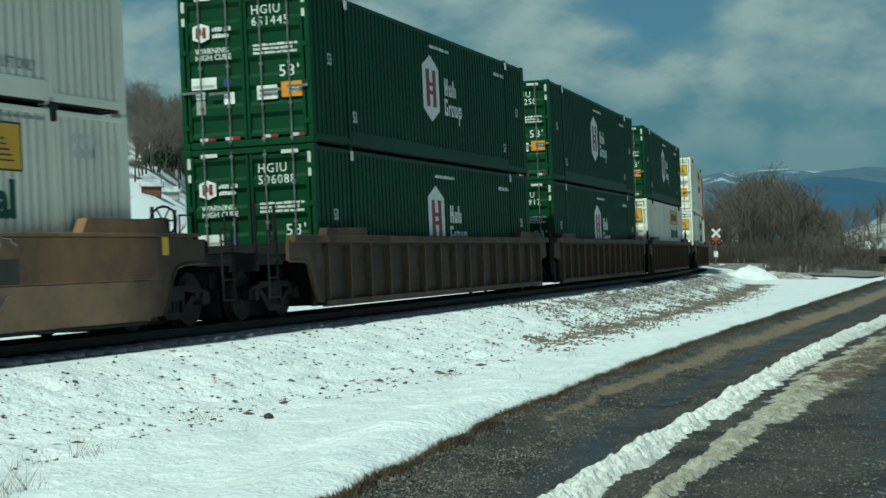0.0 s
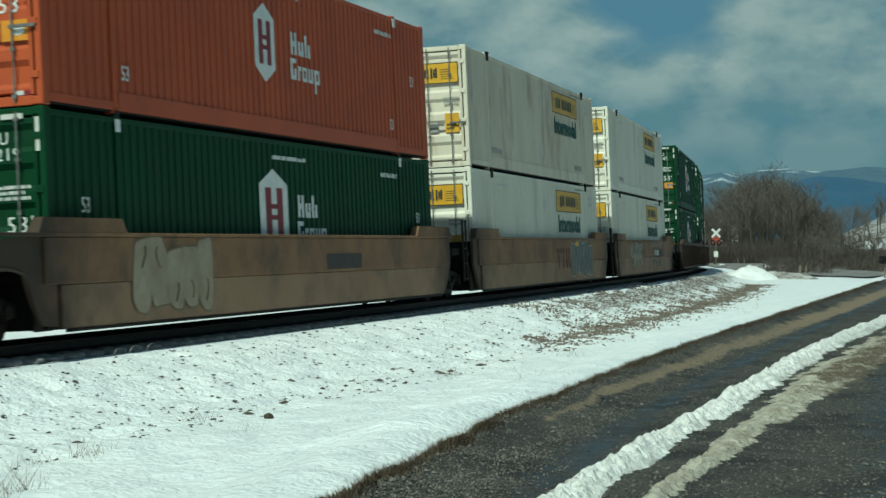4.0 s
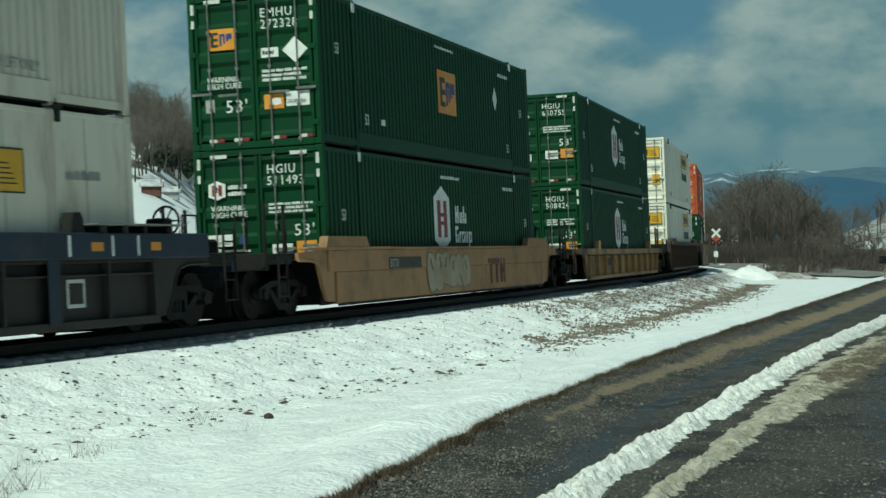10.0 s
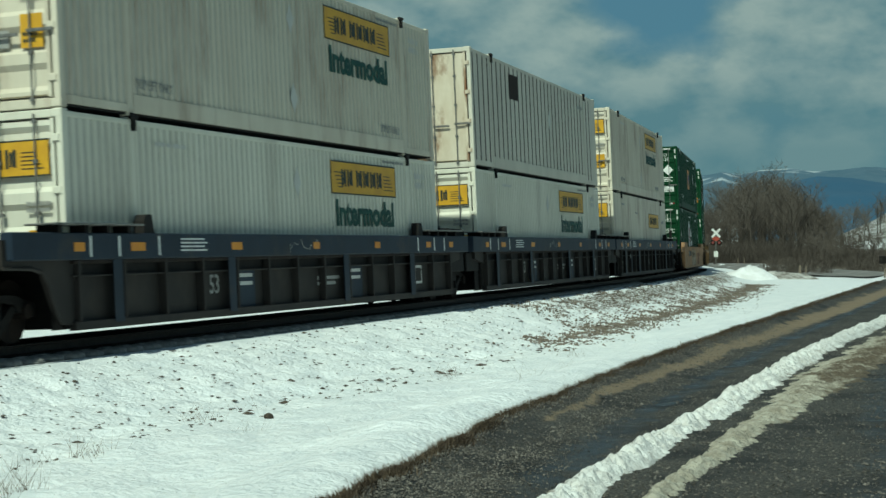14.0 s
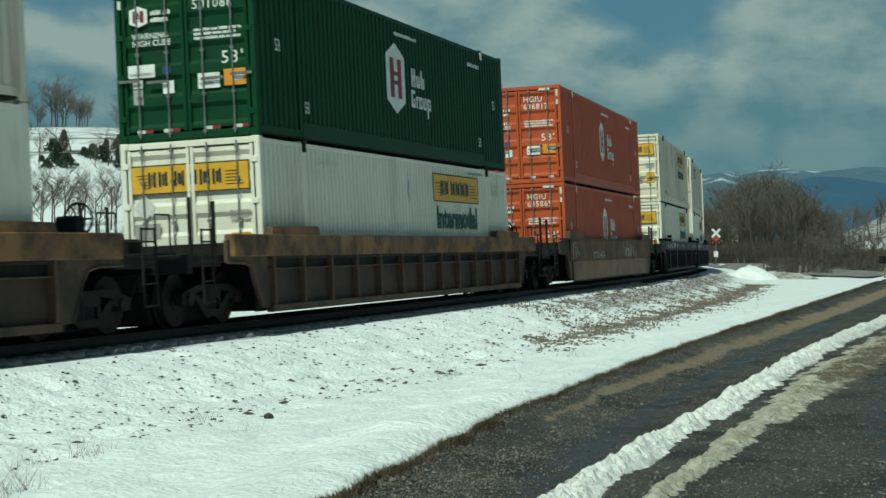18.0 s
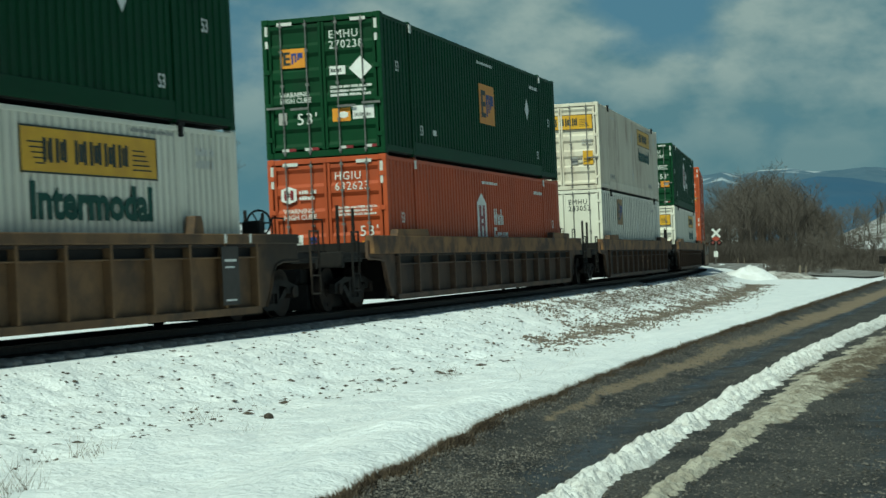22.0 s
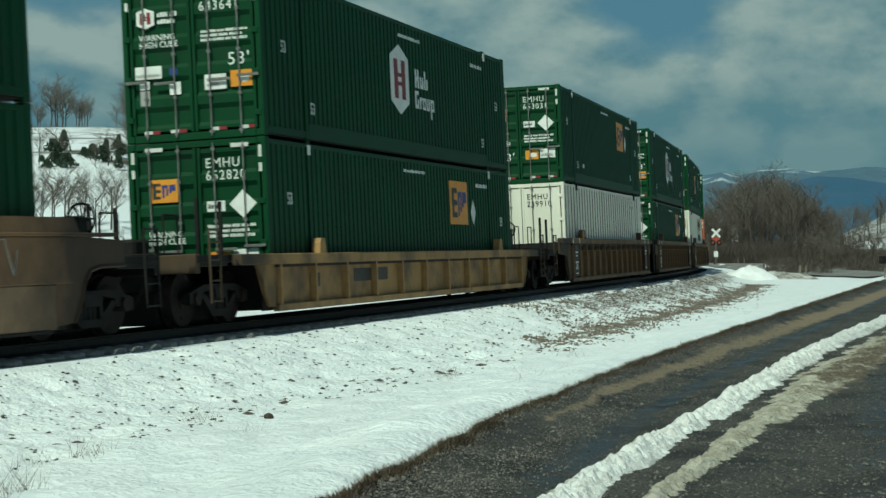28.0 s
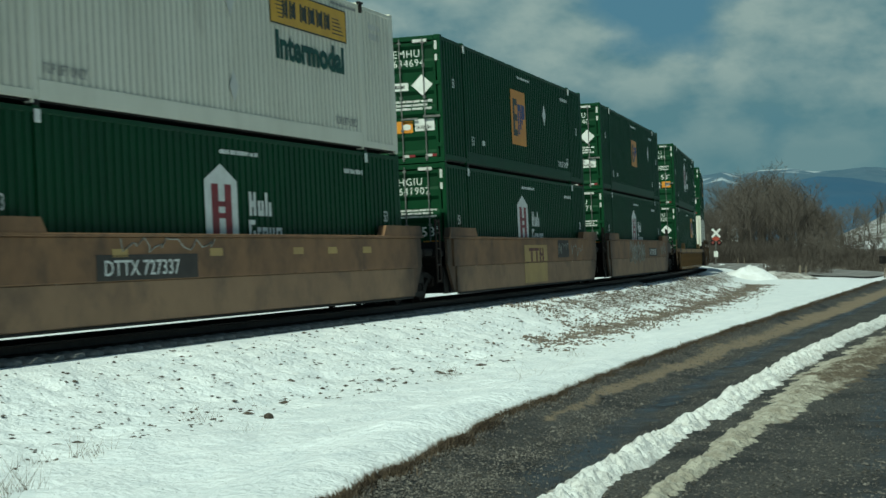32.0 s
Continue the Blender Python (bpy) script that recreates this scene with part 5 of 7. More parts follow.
def hub_container(paint, label, group, emblem=(-0.6, 1.22)):
    c = container_shell(paint, "fine", label, group)
    hub_mark(c, emblem[0], 1.61, emblem[1], 1.48 if emblem[1] > 1.2 else 1.36, "side")
    name_marks(c, 0.42, 1.06)
    bars(c, -0.6, 0.9, 2.5, 2.61, 1, "side", 0.002, LETTER_WHITE)
    bars(c, 4.9, 5.9, 2.38, 2.52, 1, "side", 0.002, LETTER_WHITE)
    for x, z in ((-7.2, 1.5), (7.0, 1.5), (-5.9, 0.5), (5.6, 0.5)):
        words(c, "53", x, -HY - 0.004, z, 0.22, LETTER_WHITE, name="length_mark")
    hub_mark(c, -0.85, 2.15, 0.34, 0.36, "door", D_OFF)
    bars(c, -0.62, -0.22, 2.02, 2.26, 2, "door", D_OFF + 0.002, LETTER_WHITE)
    words(c, "WARNING\nHIGH CUBE", -HX - D_OFF - 0.008, 0.98, 1.76, 0.105, LETTER_WHITE, "door", narrow=0.95, name="warning")
    bars(c, 0.18, 1.05, 1.66, 1.88, 3, "door", D_OFF + 0.002, LETTER_WHITE)
    words(c, "53'", -HX - D_OFF - 0.008, -0.66, 1.24, 0.22, LETTER_WHITE, "door", narrow=1.0, name="length_mark", bold=0.0)
    plate(c, "placard", -1.08, -0.58, 1.1, 1.32, "door", D_OFF + 0.002, LETTER_WHITE)
    bars(c, -1.05, -0.62, 1.12, 1.2, 1, "door", D_OFF + 0.008, GREY)
    plate(c, "placard", -1.0, -0.82, 0.92, 1.06, "door", D_OFF + 0.002, LETTER_WHITE)
    plate(c, "placard", -1.0, -0.82, 0.64, 0.9, "door", D_OFF + 0.002, GREY)
    plate(c, "placard", -0.44, -0.23, 0.8, 1.02, "door", D_OFF + 0.002, LETTER_WHITE)
    poly_plate(c, "placard", hexagon(-0.36, 1.2, 0.15, 0.16), "door", D_OFF + 0.002, BLUE, "small blue disc")
    plate(c, "placard", 0.22, 0.62, 0.84, 1.1, "door", D_OFF + 0.002, LETTER_WHITE)
    bars(c, 0.26, 0.58, 0.88, 1.05, 2, "door", D_OFF + 0.008, GREY)
    plate(c, "placard", 0.7, 1.1, 0.86, 1.14, "door", D_OFF + 0.002, ORANGE, "orange label")
    poly_plate(c, "placard_mark", hexagon(0.95, 1.0, 0.2, 0.14), "door", D_OFF + 0.007, LETTER_WHITE)
    reflectors(c)
    return c


def name_marks(c, x, z):
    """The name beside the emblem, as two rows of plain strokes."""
    bm = bmesh.new()
    for k, (a, w, h) in enumerate(((0.05, 0.1, 0.4), (0.22, 0.1, 0.4), (0.13, 0.1, 0.1), (0.40, 0.09, 0.26), (0.55, 0.09, 0.26), (0.47, 0.1, 0.09), (0.70, 0.1, 0.4), (0.85, 0.1, 0.24))):
        box(bm, x + a, x + a + w, -HY - 0.006, -HY - 0.002, z + 0.47 + (0.15 if k == 2 else 0), z + 0.47 + h + (0.15 if k == 2 else 0))
    for a, w, z0, z1 in ((0.0, 0.1, 0.02, 0.4), (0.1, 0.16, 0.02, 0.1), (0.1, 0.16, 0.32, 0.4), (0.18, 0.08, 0.02, 0.22), (0.34, 0.08, 0.02, 0.28), (0.42, 0.07, 0.2, 0.28),
                         (0.55, 0.07, 0.02, 0.28), (0.70, 0.07, 0.02, 0.28), (0.62, 0.08, 0.02, 0.08), (0.62, 0.08, 0.22, 0.28), (0.84, 0.07, 0.02, 0.28), (0.98, 0.07, 0.02, 0.28),
                         (0.91, 0.07, 0.02, 0.08), (1.12, 0.08, -0.16, 0.28), (1.2, 0.1, 0.02, 0.08), (1.2, 0.1, 0.22, 0.28), (1.3, 0.07, 0.02, 0.28)):
        box(bm, x + a, x + a + w, -HY - 0.006, -HY - 0.002, z + z0, z + z1)
    part("name_lettering", bm, LETTER_WHITE, c)


def reflectors(c):
    for x in (-0.95, -0.45, 0.3, 0.85):
        plate(c, "reflector", x, x + 0.15, 0.14, 0.2, "door", D_OFF + 0.004, PALE)
        plate(c, "reflector", x + 0.15, x + 0.3, 0.14, 0.2, "door", D_OFF + 0.004, RED)
    for x in (-0.95, 0.65):
        plate(c, "reflector", x, x + 0.33, 2.74, 2.81, "door", 0.0, PALE)
    for x in (-1.22, 1.16):
        plate(c, "reflector", x, x + 0.06, 2.3, 2.75, "door", 0.004, PALE)


def emp_container(paint, label, group, lx=0.23, lw=1.45, lh=0.98, lz=1.6, dx=4.52, note=False):
    c = container_shell(paint, "fine", label, group)
    emp_mark(c, lx, lz, lw, "side", hh=lh)
    poly_plate(c, "diamond", [(dx - 0.22, 1.8), (dx, 1.5), (dx + 0.22, 1.8), (dx, 2.1)], "side", 0.002, LETTER_WHITE, "white diamond placard")
    bars(c, -0.6, 0.9, 2.55, 2.65, 1, "side", 0.002, LETTER_WHITE)
    bars(c, 4.9, 5.9, 2.38, 2.52, 1, "side", 0.002, LETTER_WHITE)
    plate(c, "placard", -4.6, -4.35, 0.55, 0.67, "side", 0.002, LETTER_WHITE)
    for x, z in ((-7.2, 1.75), (7.0, 1.5), (-5.6, 0.5), (5.5, 0.5)):
        words(c, "53", x, -HY - 0.004, z, 0.22, LETTER_WHITE, name="length_mark")
    if note:
        words(c, "TOP LIFT ONLY", 4.3, -HY - 0.004, 0.42, 0.17, LETTER_WHITE, narrow=0.8, name="lifting_note")
    emp_mark(c, -0.64, 2.06, 0.54, "door", D_OFF, hh=0.4)
    poly_plate(c, "diamond", [(0.58, 1.77), (0.83, 1.53), (1.08, 1.77), (0.83, 2.01)], "door", D_OFF + 0.003, LETTER_WHITE, "white diamond placard")
    plate(c, "placard", 0.16, 0.5, 1.66, 1.84, "door", D_OFF + 0.002, LETTER_WHITE)
    bars(c, 0.19, 0.47, 1.69, 1.81, 1, "door", D_OFF + 0.008, LETTER_DARK)
    words(c, "WARNING\nHIGH CUBE", -HX - D_OFF - 0.008, 0.95, 1.26, 0.105, LETTER_WHITE, "door", narrow=0.9, name="warning")
    bars(c, 0.16, 1.05, 1.2, 1.45, 3, "door", D_OFF + 0.002, LETTER_WHITE)
    plate(c, "placard", 0.18, 0.57, 0.7, 0.97, "door", D_OFF + 0.002, ORANGE, "orange label")
    poly_plate(c, "placard_mark", hexagon(0.42, 0.83, 0.2, 0.14), "door", D_OFF + 0.007, LETTER_WHITE)
    plate(c, "placard", 0.62, 1.08, 0.73, 1.0, "door", D_OFF + 0.002, LETTER_WHITE)
    words(c, "24,000 lbs", -HX - D_OFF - 0.01, -0.64, 0.78, 0.08, LETTER_DARK, "door", narrow=0.8, name="weight_mark")
    words(c, "53'", -HX - D_OFF - 0.008, 0.6, 0.68, 0.24, LETTER_WHITE, "door", narrow=1.0, name="length_mark", bold=0.0)
    plate(c, "placard", -1.0, -0.82, 0.7, 0.95, "door", D_OFF + 0.002, GREY)
    reflectors(c)
    return c


def jb_container(paint, label, group, top_lift=True):
    c = container_shell(paint, "tight", label, group)
    jb_panel(c, 1.7, 5.35, 2.0, 2.63, "side")
    words(c, "Intermodal", 1.88, -HY - 0.004, 1.42, 0.475, LETTER_GREEN, narrow=1.12, name="lettering", bold=0.055)
    for x, z in ((0.05, 2.16), (0.08, 0.75)):
        poly_plate(c, "diamond", hexagon(x, z, 0.34, 0.55, 1.0), "side", 0.002, PALE, "faint grey diamond")
    words(c, "TOP LIFT ONLY", -5.9, -HY - 0.004, 0.42, 0.15, GREY, narrow=0.8, name="lifting_note")
    words(c, "TOP LIFT ONLY", 4.6, -HY - 0.004, 0.42, 0.15, GREY, narrow=0.8, name="lifting_note")
    bars(c, 4.6, 5.9, 2.68, 2.76, 1, "side", 0.002, GREY)
    bars(c, -5.4, -4.4, 2.5, 2.6, 1, "side", 0.002, PALE)
    bars(c, 6.6, 7.3, 2.2, 2.6, 2, "side", 0.002, PALE)
    jb_panel(c, -1.12, 1.09, 2.0, 2.5, "door", D_OFF)
    plate(c, "placard", 0.72, 1.06, 0.82, 1.28, "door", D_OFF + 0.002, YELLOW, "yellow label")
    bars(c, 0.76, 1.02, 0.88, 1.05, 2, "door", D_OFF + 0.008, LETTER_DARK)
    plate(c, "placard", 0.32, 0.54, 0.84, 1.08, "door", D_OFF + 0.002, GREY)
    plate(c, "placard", -1.08, -0.6, 1.24, 1.5, "door", D_OFF + 0.002, GREY)
    bars(c, 0.7, 1.08, 1.5, 1.68, 2, "door", D_OFF + 0.002, GREY)
    for x, z in ((-0.88, 1.78), (-0.8, 0.88)):
        poly_plate(c, "diamond", hexagon(x, z, 0.44, 0.44, 1.0), "door", D_OFF + 0.002, PALE)
    return c


def smooth_container(paint, label, group):
    c = container_shell(paint, "plain", label, group)
    jb_panel(c, 1.95, 5.3, 1.72, 2.3, "side")
    for x, z in ((-6.0, 2.45), (-2.2, 2.2)):
        bars(c, x, x + 0.8, z, z + 0.1, 1, "side", 0.002, GREY)
    bars(c, 6.3, 7.2, 1.9, 2.1, 1, "side", 0.002, GREY)
    for x in (-5.0, -3.0, -1.0, 1.0):
        plate(c, "rivet_plate", x, x + 0.09, 0.62, 0.74, "side", 0.002, GREY)
    jb_panel(c, -1.12, 1.09, 2.0, 2.5, "door", D_OFF)
    plate(c, "placard", 0.72, 1.06, 0.82, 1.28, "door", D_OFF + 0.002, YELLOW, "yellow label")
    return c


def ribbed_container(paint, label, group, mark="emp", door_paint=None):
    c = container_shell(paint, "wide" if mark else "wide_pale", label, group, door_paint)
    if mark == "emp":
        emp_mark(c, -3.9, 2.2, 1.3, "side", hh=0.9, paint=ORANGE_OLD)
    elif mark == "rust":
        plate(c, "patch", -4.15, -3.15, 1.95, 2.6, "side", 0.002, M["rust"], "rusty brown patch")
    bars(c, 5.0, 5.9, 2.35, 2.5, 1, "side", 0.002, GREY)
    poly_plate(c, "diamond", hexagon(0.8, 1.7, 0.4, 0.55, 1.0), "side", 0.002, PALE)
    return c


GRP = "containers on the train"
HOME = {
    "hub": lambda: hub_container(HUB_GREEN, "dark green corrugated steel container with white hexagonal emblem, carried on train", GRP),
    "hubo": lambda: hub_container(HUB_ORANGE, "orange corrugated steel container with white emblem, carried on train", GRP, (-0.7, 0.86)),
    "emp": lambda: emp_container(HUB_GREEN, "dark green corrugated container with orange square emblem, carried on train", GRP),
    "empb": lambda: emp_container(HUB_GREEN, "green corrugated container with orange emblem near its front end", GRP, 3.4, 1.45, 1.0, 2.0, 4.6),
    "empc": lambda: emp_container(HUB_GREEN, "green corrugated container with tall orange emblem amidships", GRP, -0.6, 1.65, 1.45, 1.5, 2.6, True),
    "jb": lambda: jb_container(WHITE, "white corrugated container with yellow name panel, carried on train", GRP),
    "jbc": lambda: jb_container(CREAM, "stained cream container with yellow name panel, carried on train", GRP),
    "jbs": lambda: smooth_container(CREAM, "smooth-sided pale container with yellow name panel, carried on train", GRP),
    "empw": lambda: ribbed_container(WHITE, "white ribbed container with square emblem, carried on train", GRP),
    "rusty": lambda: ribbed_container(RUSTED, "rust-stained pale ribbed container, carried on train", GRP, "rust", RUST_DOOR),
    "plainw": lambda: ribbed_container(WHITE, "plain white ribbed container, carried on train", GRP, ""),
}
made_containers = {}


def container(kind, code=""):
    """The next container of a kind, with its own number on door and side."""
    if kind not in made_containers:
        made_containers[kind] = HOME[kind]()
        c = made_containers[kind]
    else:
        c = copy_thing(made_containers[kind], Matrix())
        for o in [o for o in c.children if o.name.startswith("number_mark")]:
            bpy.data.objects.remove(o)
    if code:
        flat = 0.0 if kind in ("hub", "hubo", "emp", "empb", "empc") else 0.003
        big = kind in ("hub", "hubo", "emp", "empb", "empc", "plainw", "empw")
        col = LETTER_WHITE if kind in ("hub", "hubo", "emp", "empb", "empc") else LETTER_DARK
        a, b = code.split()
        z, h = (2.2, 0.17) if big else (1.72, 0.09)
        words(c, a, -HX - D_OFF - 0.006 - flat, -0.16 if big else -0.7, z + 1.25 * h, h, col, "door", 0.92, name="number_mark", bold=0.0)
        words(c, b, -HX - D_OFF - 0.006 - flat, -0.16 if big else -0.7, z, h, col, "door", 0.92, name="number_mark", bold=0.0)
    return c


# ---------------------------------------------------------------- well cars
def truck(parent, x):
    """A two-axle freight truck: side frames, bolster, springs and four wheels."""
    t = part("truck", truck_mesh(), None, parent, "black cast-steel truck")
    t.location = (x, 0, 0)
    for sx in (-0.89, 0.89):
        part("wheelset", wheel_mesh(), None, t).location = (sx, 0, 0.42)
    for sx in (-0.89, 0.89):
        for sy in (-1.0, 1.0):
            part("bearing_cap", cap_mesh(), None, t).location = (sx, sy, 0.42)
    return t


@functools.lru_cache(None)
def truck_mesh():
    bm = bmesh.new()
    for sy in (-1, 1):
        y0, y1 = sy * 1.0 - 0.06, sy * 1.0 + 0.06
        prism(bm, [(-1.12, 0.34), (-1.12, 0.52), (-0.6, 0.64), (0.6, 0.64), (1.12, 0.52), (1.12, 0.34), (0.68, 0.42), (0.62, 0.52), (0.3, 0.56), (-0.3, 0.56), (-0.62, 0.52), (-0.68, 0.42)], "y", y0, y1)
        prism(bm, [(-0.66, 0.44), (-0.56, 0.5), (-0.2, 0.24), (0.2, 0.24), (0.56, 0.5), (0.66, 0.44), (0.28, 0.13), (-0.28, 0.13)], "y", y0, y1)
        box(bm, -0.3, -0.22, y0, y1, 0.2, 0.6)
        box(bm, 0.22, 0.3, y0, y1, 0.2, 0.6)
        for dx in (-0.12, 0.0, 0.12):
            tube(bm, (dx, sy * 1.0, 0.24), (dx, sy * 1.0, 0.46), 0.05, seg=8)
    box(bm, -0.2, 0.2, -1.08, 1.08, 0.42, 0.6)
    return mesh_of("truck", bm, M["black"])


@functools.lru_cache(None)
def cap_mesh():
    bm = bmesh.new()
    tube(bm, (0, -0.1, 0), (0, 0.1, 0), 0.1, seg=10)
    return mesh_of("bearing_cap", bm, M["rust"])


@functools.lru_cache(None)
def wheel_mesh():
    """An axle with its two solid wheels; a few casting marks show that they turn."""
    bm = bmesh.new()
    tube(bm, (0, -1.05, 0), (0, 1.05, 0), 0.08, seg=10)
    for sy in (-1, 1):
        y = sy * 0.755
        tube(bm, (0, y - 0.065, 0), (0, y + 0.065, 0), 0.42, seg=24)
        tube(bm, (0, y - sy * 0.09 - 0.014, 0), (0, y - sy * 0.09 + 0.014, 0), 0.455, seg=24)
        tube(bm, (0, y + sy * 0.06, 0), (0, y + sy * 0.085, 0), 0.16, seg=12)
        for k in range(3):
            a = 2.0944 * k
            tube(bm, (0.29 * math.cos(a), y + sy * 0.06, 0.29 * math.sin(a)), (0.29 * math.cos(a), y + sy * 0.078, 0.29 * math.sin(a)), 0.035, seg=6)
    return mesh_of("wheelset", bm, M["rust"])


def well_car(label, chord, panel, top, ribs, art_rear, art_front, chord_h=0.16, own_front_truck=True, own_rear_truck=True, tall_posts=True, smooth_split=None, small_guides=False):
    """A well car: deep sides, end platforms over the trucks. art_*: that end shares a truck with the next unit."""
    c = thing("well_car", label, "well car", "well cars of the train")
    W, X = 1.46, 8.3
    deep = chord_h > 0.3 or chord == CAR_OLIVE
    art_x = 1.22 if chord == CAR_BLUE else 0.8
    lo = 0.18
    # sides
    for sy in (-1, 1):
        y = sy * W
        if ribs:
            yp = sy * (W - 0.05)
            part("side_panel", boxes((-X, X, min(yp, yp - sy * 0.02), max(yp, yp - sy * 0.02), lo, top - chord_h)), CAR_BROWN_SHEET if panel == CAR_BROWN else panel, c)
            part("side_sill", boxes((-X, X, y - 0.06, y + 0.06, lo - 0.05, lo + 0.07), r=0.01), panel, c)
            rib = mesh_of("rib", boxes((-0.035, 0.035, -0.075, 0.075, lo + 0.07, top - chord_h), r=0.006), panel)
            n = ribs
            for k in range(n + 1):
                part("rib", rib, None, c).location = (-X + 0.12 + k * (2 * X - 0.24) / n, y, 0)
            part("top_chord", boxes((-X - (art_x if art_rear else 1.55), X + (art_x if art_front else 1.55), y - 0.09, y + 0.09, top - chord_h, top), r=0.015), chord, c)
            if deep:        # black strip on the panel: shade under the chord, painted in
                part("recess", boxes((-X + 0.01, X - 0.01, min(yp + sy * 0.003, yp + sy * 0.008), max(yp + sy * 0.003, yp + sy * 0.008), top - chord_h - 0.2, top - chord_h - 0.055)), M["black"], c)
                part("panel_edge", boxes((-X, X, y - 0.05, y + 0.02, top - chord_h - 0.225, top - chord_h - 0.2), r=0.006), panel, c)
            part("panel_lip", boxes((-X, X, y - 0.065, y + 0.065, top - chord_h - 0.05, top - chord_h - 0.004), r=0.006), M["rust"], c)
        else:
            part("side_panel", boxes((-X - (0.1 if art_rear else 0.25), X + (0.1 if art_front else 0.25), y - 0.05, y + 0.05, lo + 0.57, top - 0.05), r=0.015), panel, c)
            part("lower_panel", boxes((-X + 0.15, X - 0.15, y - 0.035, y + 0.035, lo - 0.02, lo + 0.566), r=0.012), smooth_split or panel, c)
            part("top_chord", boxes((-X - (0.48 if art_rear else 1.4), X + (0.48 if art_front else 1.4), y - 0.085, y + 0.085, top - 0.05, top), r=0.012), chord, c)
            part("side_sill", boxes((-X + 0.3, X - 0.3, y - 0.055, y + 0.03, lo - 0.06, lo - 0.02), r=0.008), M["black"], c)
    part("well_floor", boxes((-X, X, -W + 0.05, W - 0.05, lo - 0.02, lo + 0.05)), M["black"], c)
    # ends
    for sx, art in ((-1, art_rear), (1, art_front)):
        end_x = 9.1 if art else 11.1
        plate_x = (9.1 if ribs else 8.78) if art else 9.95
        f = lambda v: sx * v
        sp = lambda a, b: (min(f(a), f(b)), max(f(a), f(b)))
        for sy in (-1, 1):
            y = sy * (W - 0.03)
            pb = bmesh.new()
            pts = [(f(X - 0.1), lo + 0.02), (f(X + 0.3), lo + 0.05), (f(X + 0.5), 0.5), (f(X + 0.72), 0.92), (f(plate_x), 0.98), (f(plate_x), top - 0.1), (f(X - 0.1), top - 0.02)]
            if art:
                pts = [(f(X - 0.1), lo + 0.02), (f(X + 0.04), lo + 0.05), (f(X + 0.2), 0.42), (f(plate_x), 0.8), (f(plate_x), top - 0.06), (f(X - 0.1), top - 0.02)]
            if art and ribs:
                pts = [(f(X - 0.1), 0.78), (f(plate_x), 0.9), (f(plate_x), top - 0.06), (f(X - 0.1), top - 0.02)]
            prism(pb, pts, "y", y - 0.03, y + 0.03)
            part("end_plate", pb, panel, c)
            if not art:         # rolled lip round the wheel arch
                lip = bmesh.new()
                arc = [(X + 0.3, lo + 0.05), (X + 0.4, 0.36), (X + 0.52, 0.56), (X + 0.6, 0.76), (X + 0.74, 0.91), (X + 0.98, 0.96), (plate_x, 0.97)]
                for (xa, za), (xb, zb) in zip(arc, arc[1:]):
                    tube(lip, (f(xa), y + sy * 0.03, za), (f(xb), y + sy * 0.03, zb), 0.028, seg=6)
                part("arch_lip", lip, panel, c)
            gb = bmesh.new()
            prism(gb, [(f(6.0), top), (f(8.25), top), (f(8.2), top + 0.13), (f(6.1), top + 0.15)] if ribs and not small_guides else [(f(6.35), top), (f(8.72), top), (f(8.6), top + 0.2), (f(6.5), top + 0.2)] if not small_guides else [(f(5.98), top), (f(6.32), top), (f(6.3), top + 0.18), (f(6.24), top + 0.27), (f(6.06), top + 0.27)], "y", y - 0.10, y + 0.06)
            part("container_guide", gb, M["black"] if chord == CAR_BLUE else chord, c)
        part("bulkhead", boxes((*sp(X, X + 0.08), -W + 0.06, W - 0.06, lo, top - 0.1)), M["black"], c)
        part("brake_rigging", boxes((*sp(X - 0.18, 9.66 if art else 11.0), -0.6, 0.6, 0.045, 0.56), (*sp(X + 0.2, 9.6 if art else 10.9), -0.32, 0.32, 0.5, 0.97), r=0.03), M["black"], c)
        for sy in (-1, 1):
            part("skid_plate", boxes((*sp(X - 0.12, X + (0.42 if art else 0.3)), sy * 1.32 - 0.02, sy * 1.32 + 0.02, 0.15, 0.75), r=0.008), M["black"], c)
        part("end_deck", boxes((*sp(X + 0.1, end_x), -W + 0.1, W - 0.1, 0.98, 1.10), r=0.01), M["black"], c)
        ladder_paint = chord if small_guides and not art and chord != CAR_BLUE else M["black"]
        if art:
            part("articulation", boxes((*sp(8.9, 9.72), -0.9, 0.9, 0.55, 1.0), r=0.04), M["black"], c)
            part("drawbar_cover", boxes((*sp(9.0, 9.66), -1.2, 1.2, 1.0, 1.16), r=0.03), M["black"], c)
        else:
            part("end_sill", boxes((*sp(10.98, 11.14), -W + 0.12, W - 0.12, 0.82, 1.12), r=0.015), M["black"] if not small_guides else chord, c)
            part("side_stay", boxes((*sp(9.95, 11.0), -W + 0.12, -W + 0.2, 0.92, 1.1), r=0.01), M["black"], c)
            part("side_stay", boxes((*sp(9.95, 11.0), W - 0.2, W - 0.12, 0.92, 1.1), r=0.01), M["black"], c)
            part("centre_sill", boxes((*sp(8.4, 11.1), -0.3, 0.3, 0.62, 0.97), r=0.02), M["black"], c)
            part("draft_box", boxes((*sp(10.3, 11.2), -0.55, 0.55, 0.55, 0.82), r=0.03), M["black"], c)
            cb = bmesh.new()
            soft_box(cb, *sp(11.1, 11.62), -0.11, 0.11, 0.74, 0.98, 0.03)
            soft_box(cb, *sp(11.35, 11.62), -0.2, 0.2, 0.7, 1.02, 0.05)
            part("coupler", cb, M["rust"], c)
            hose = bmesh.new()
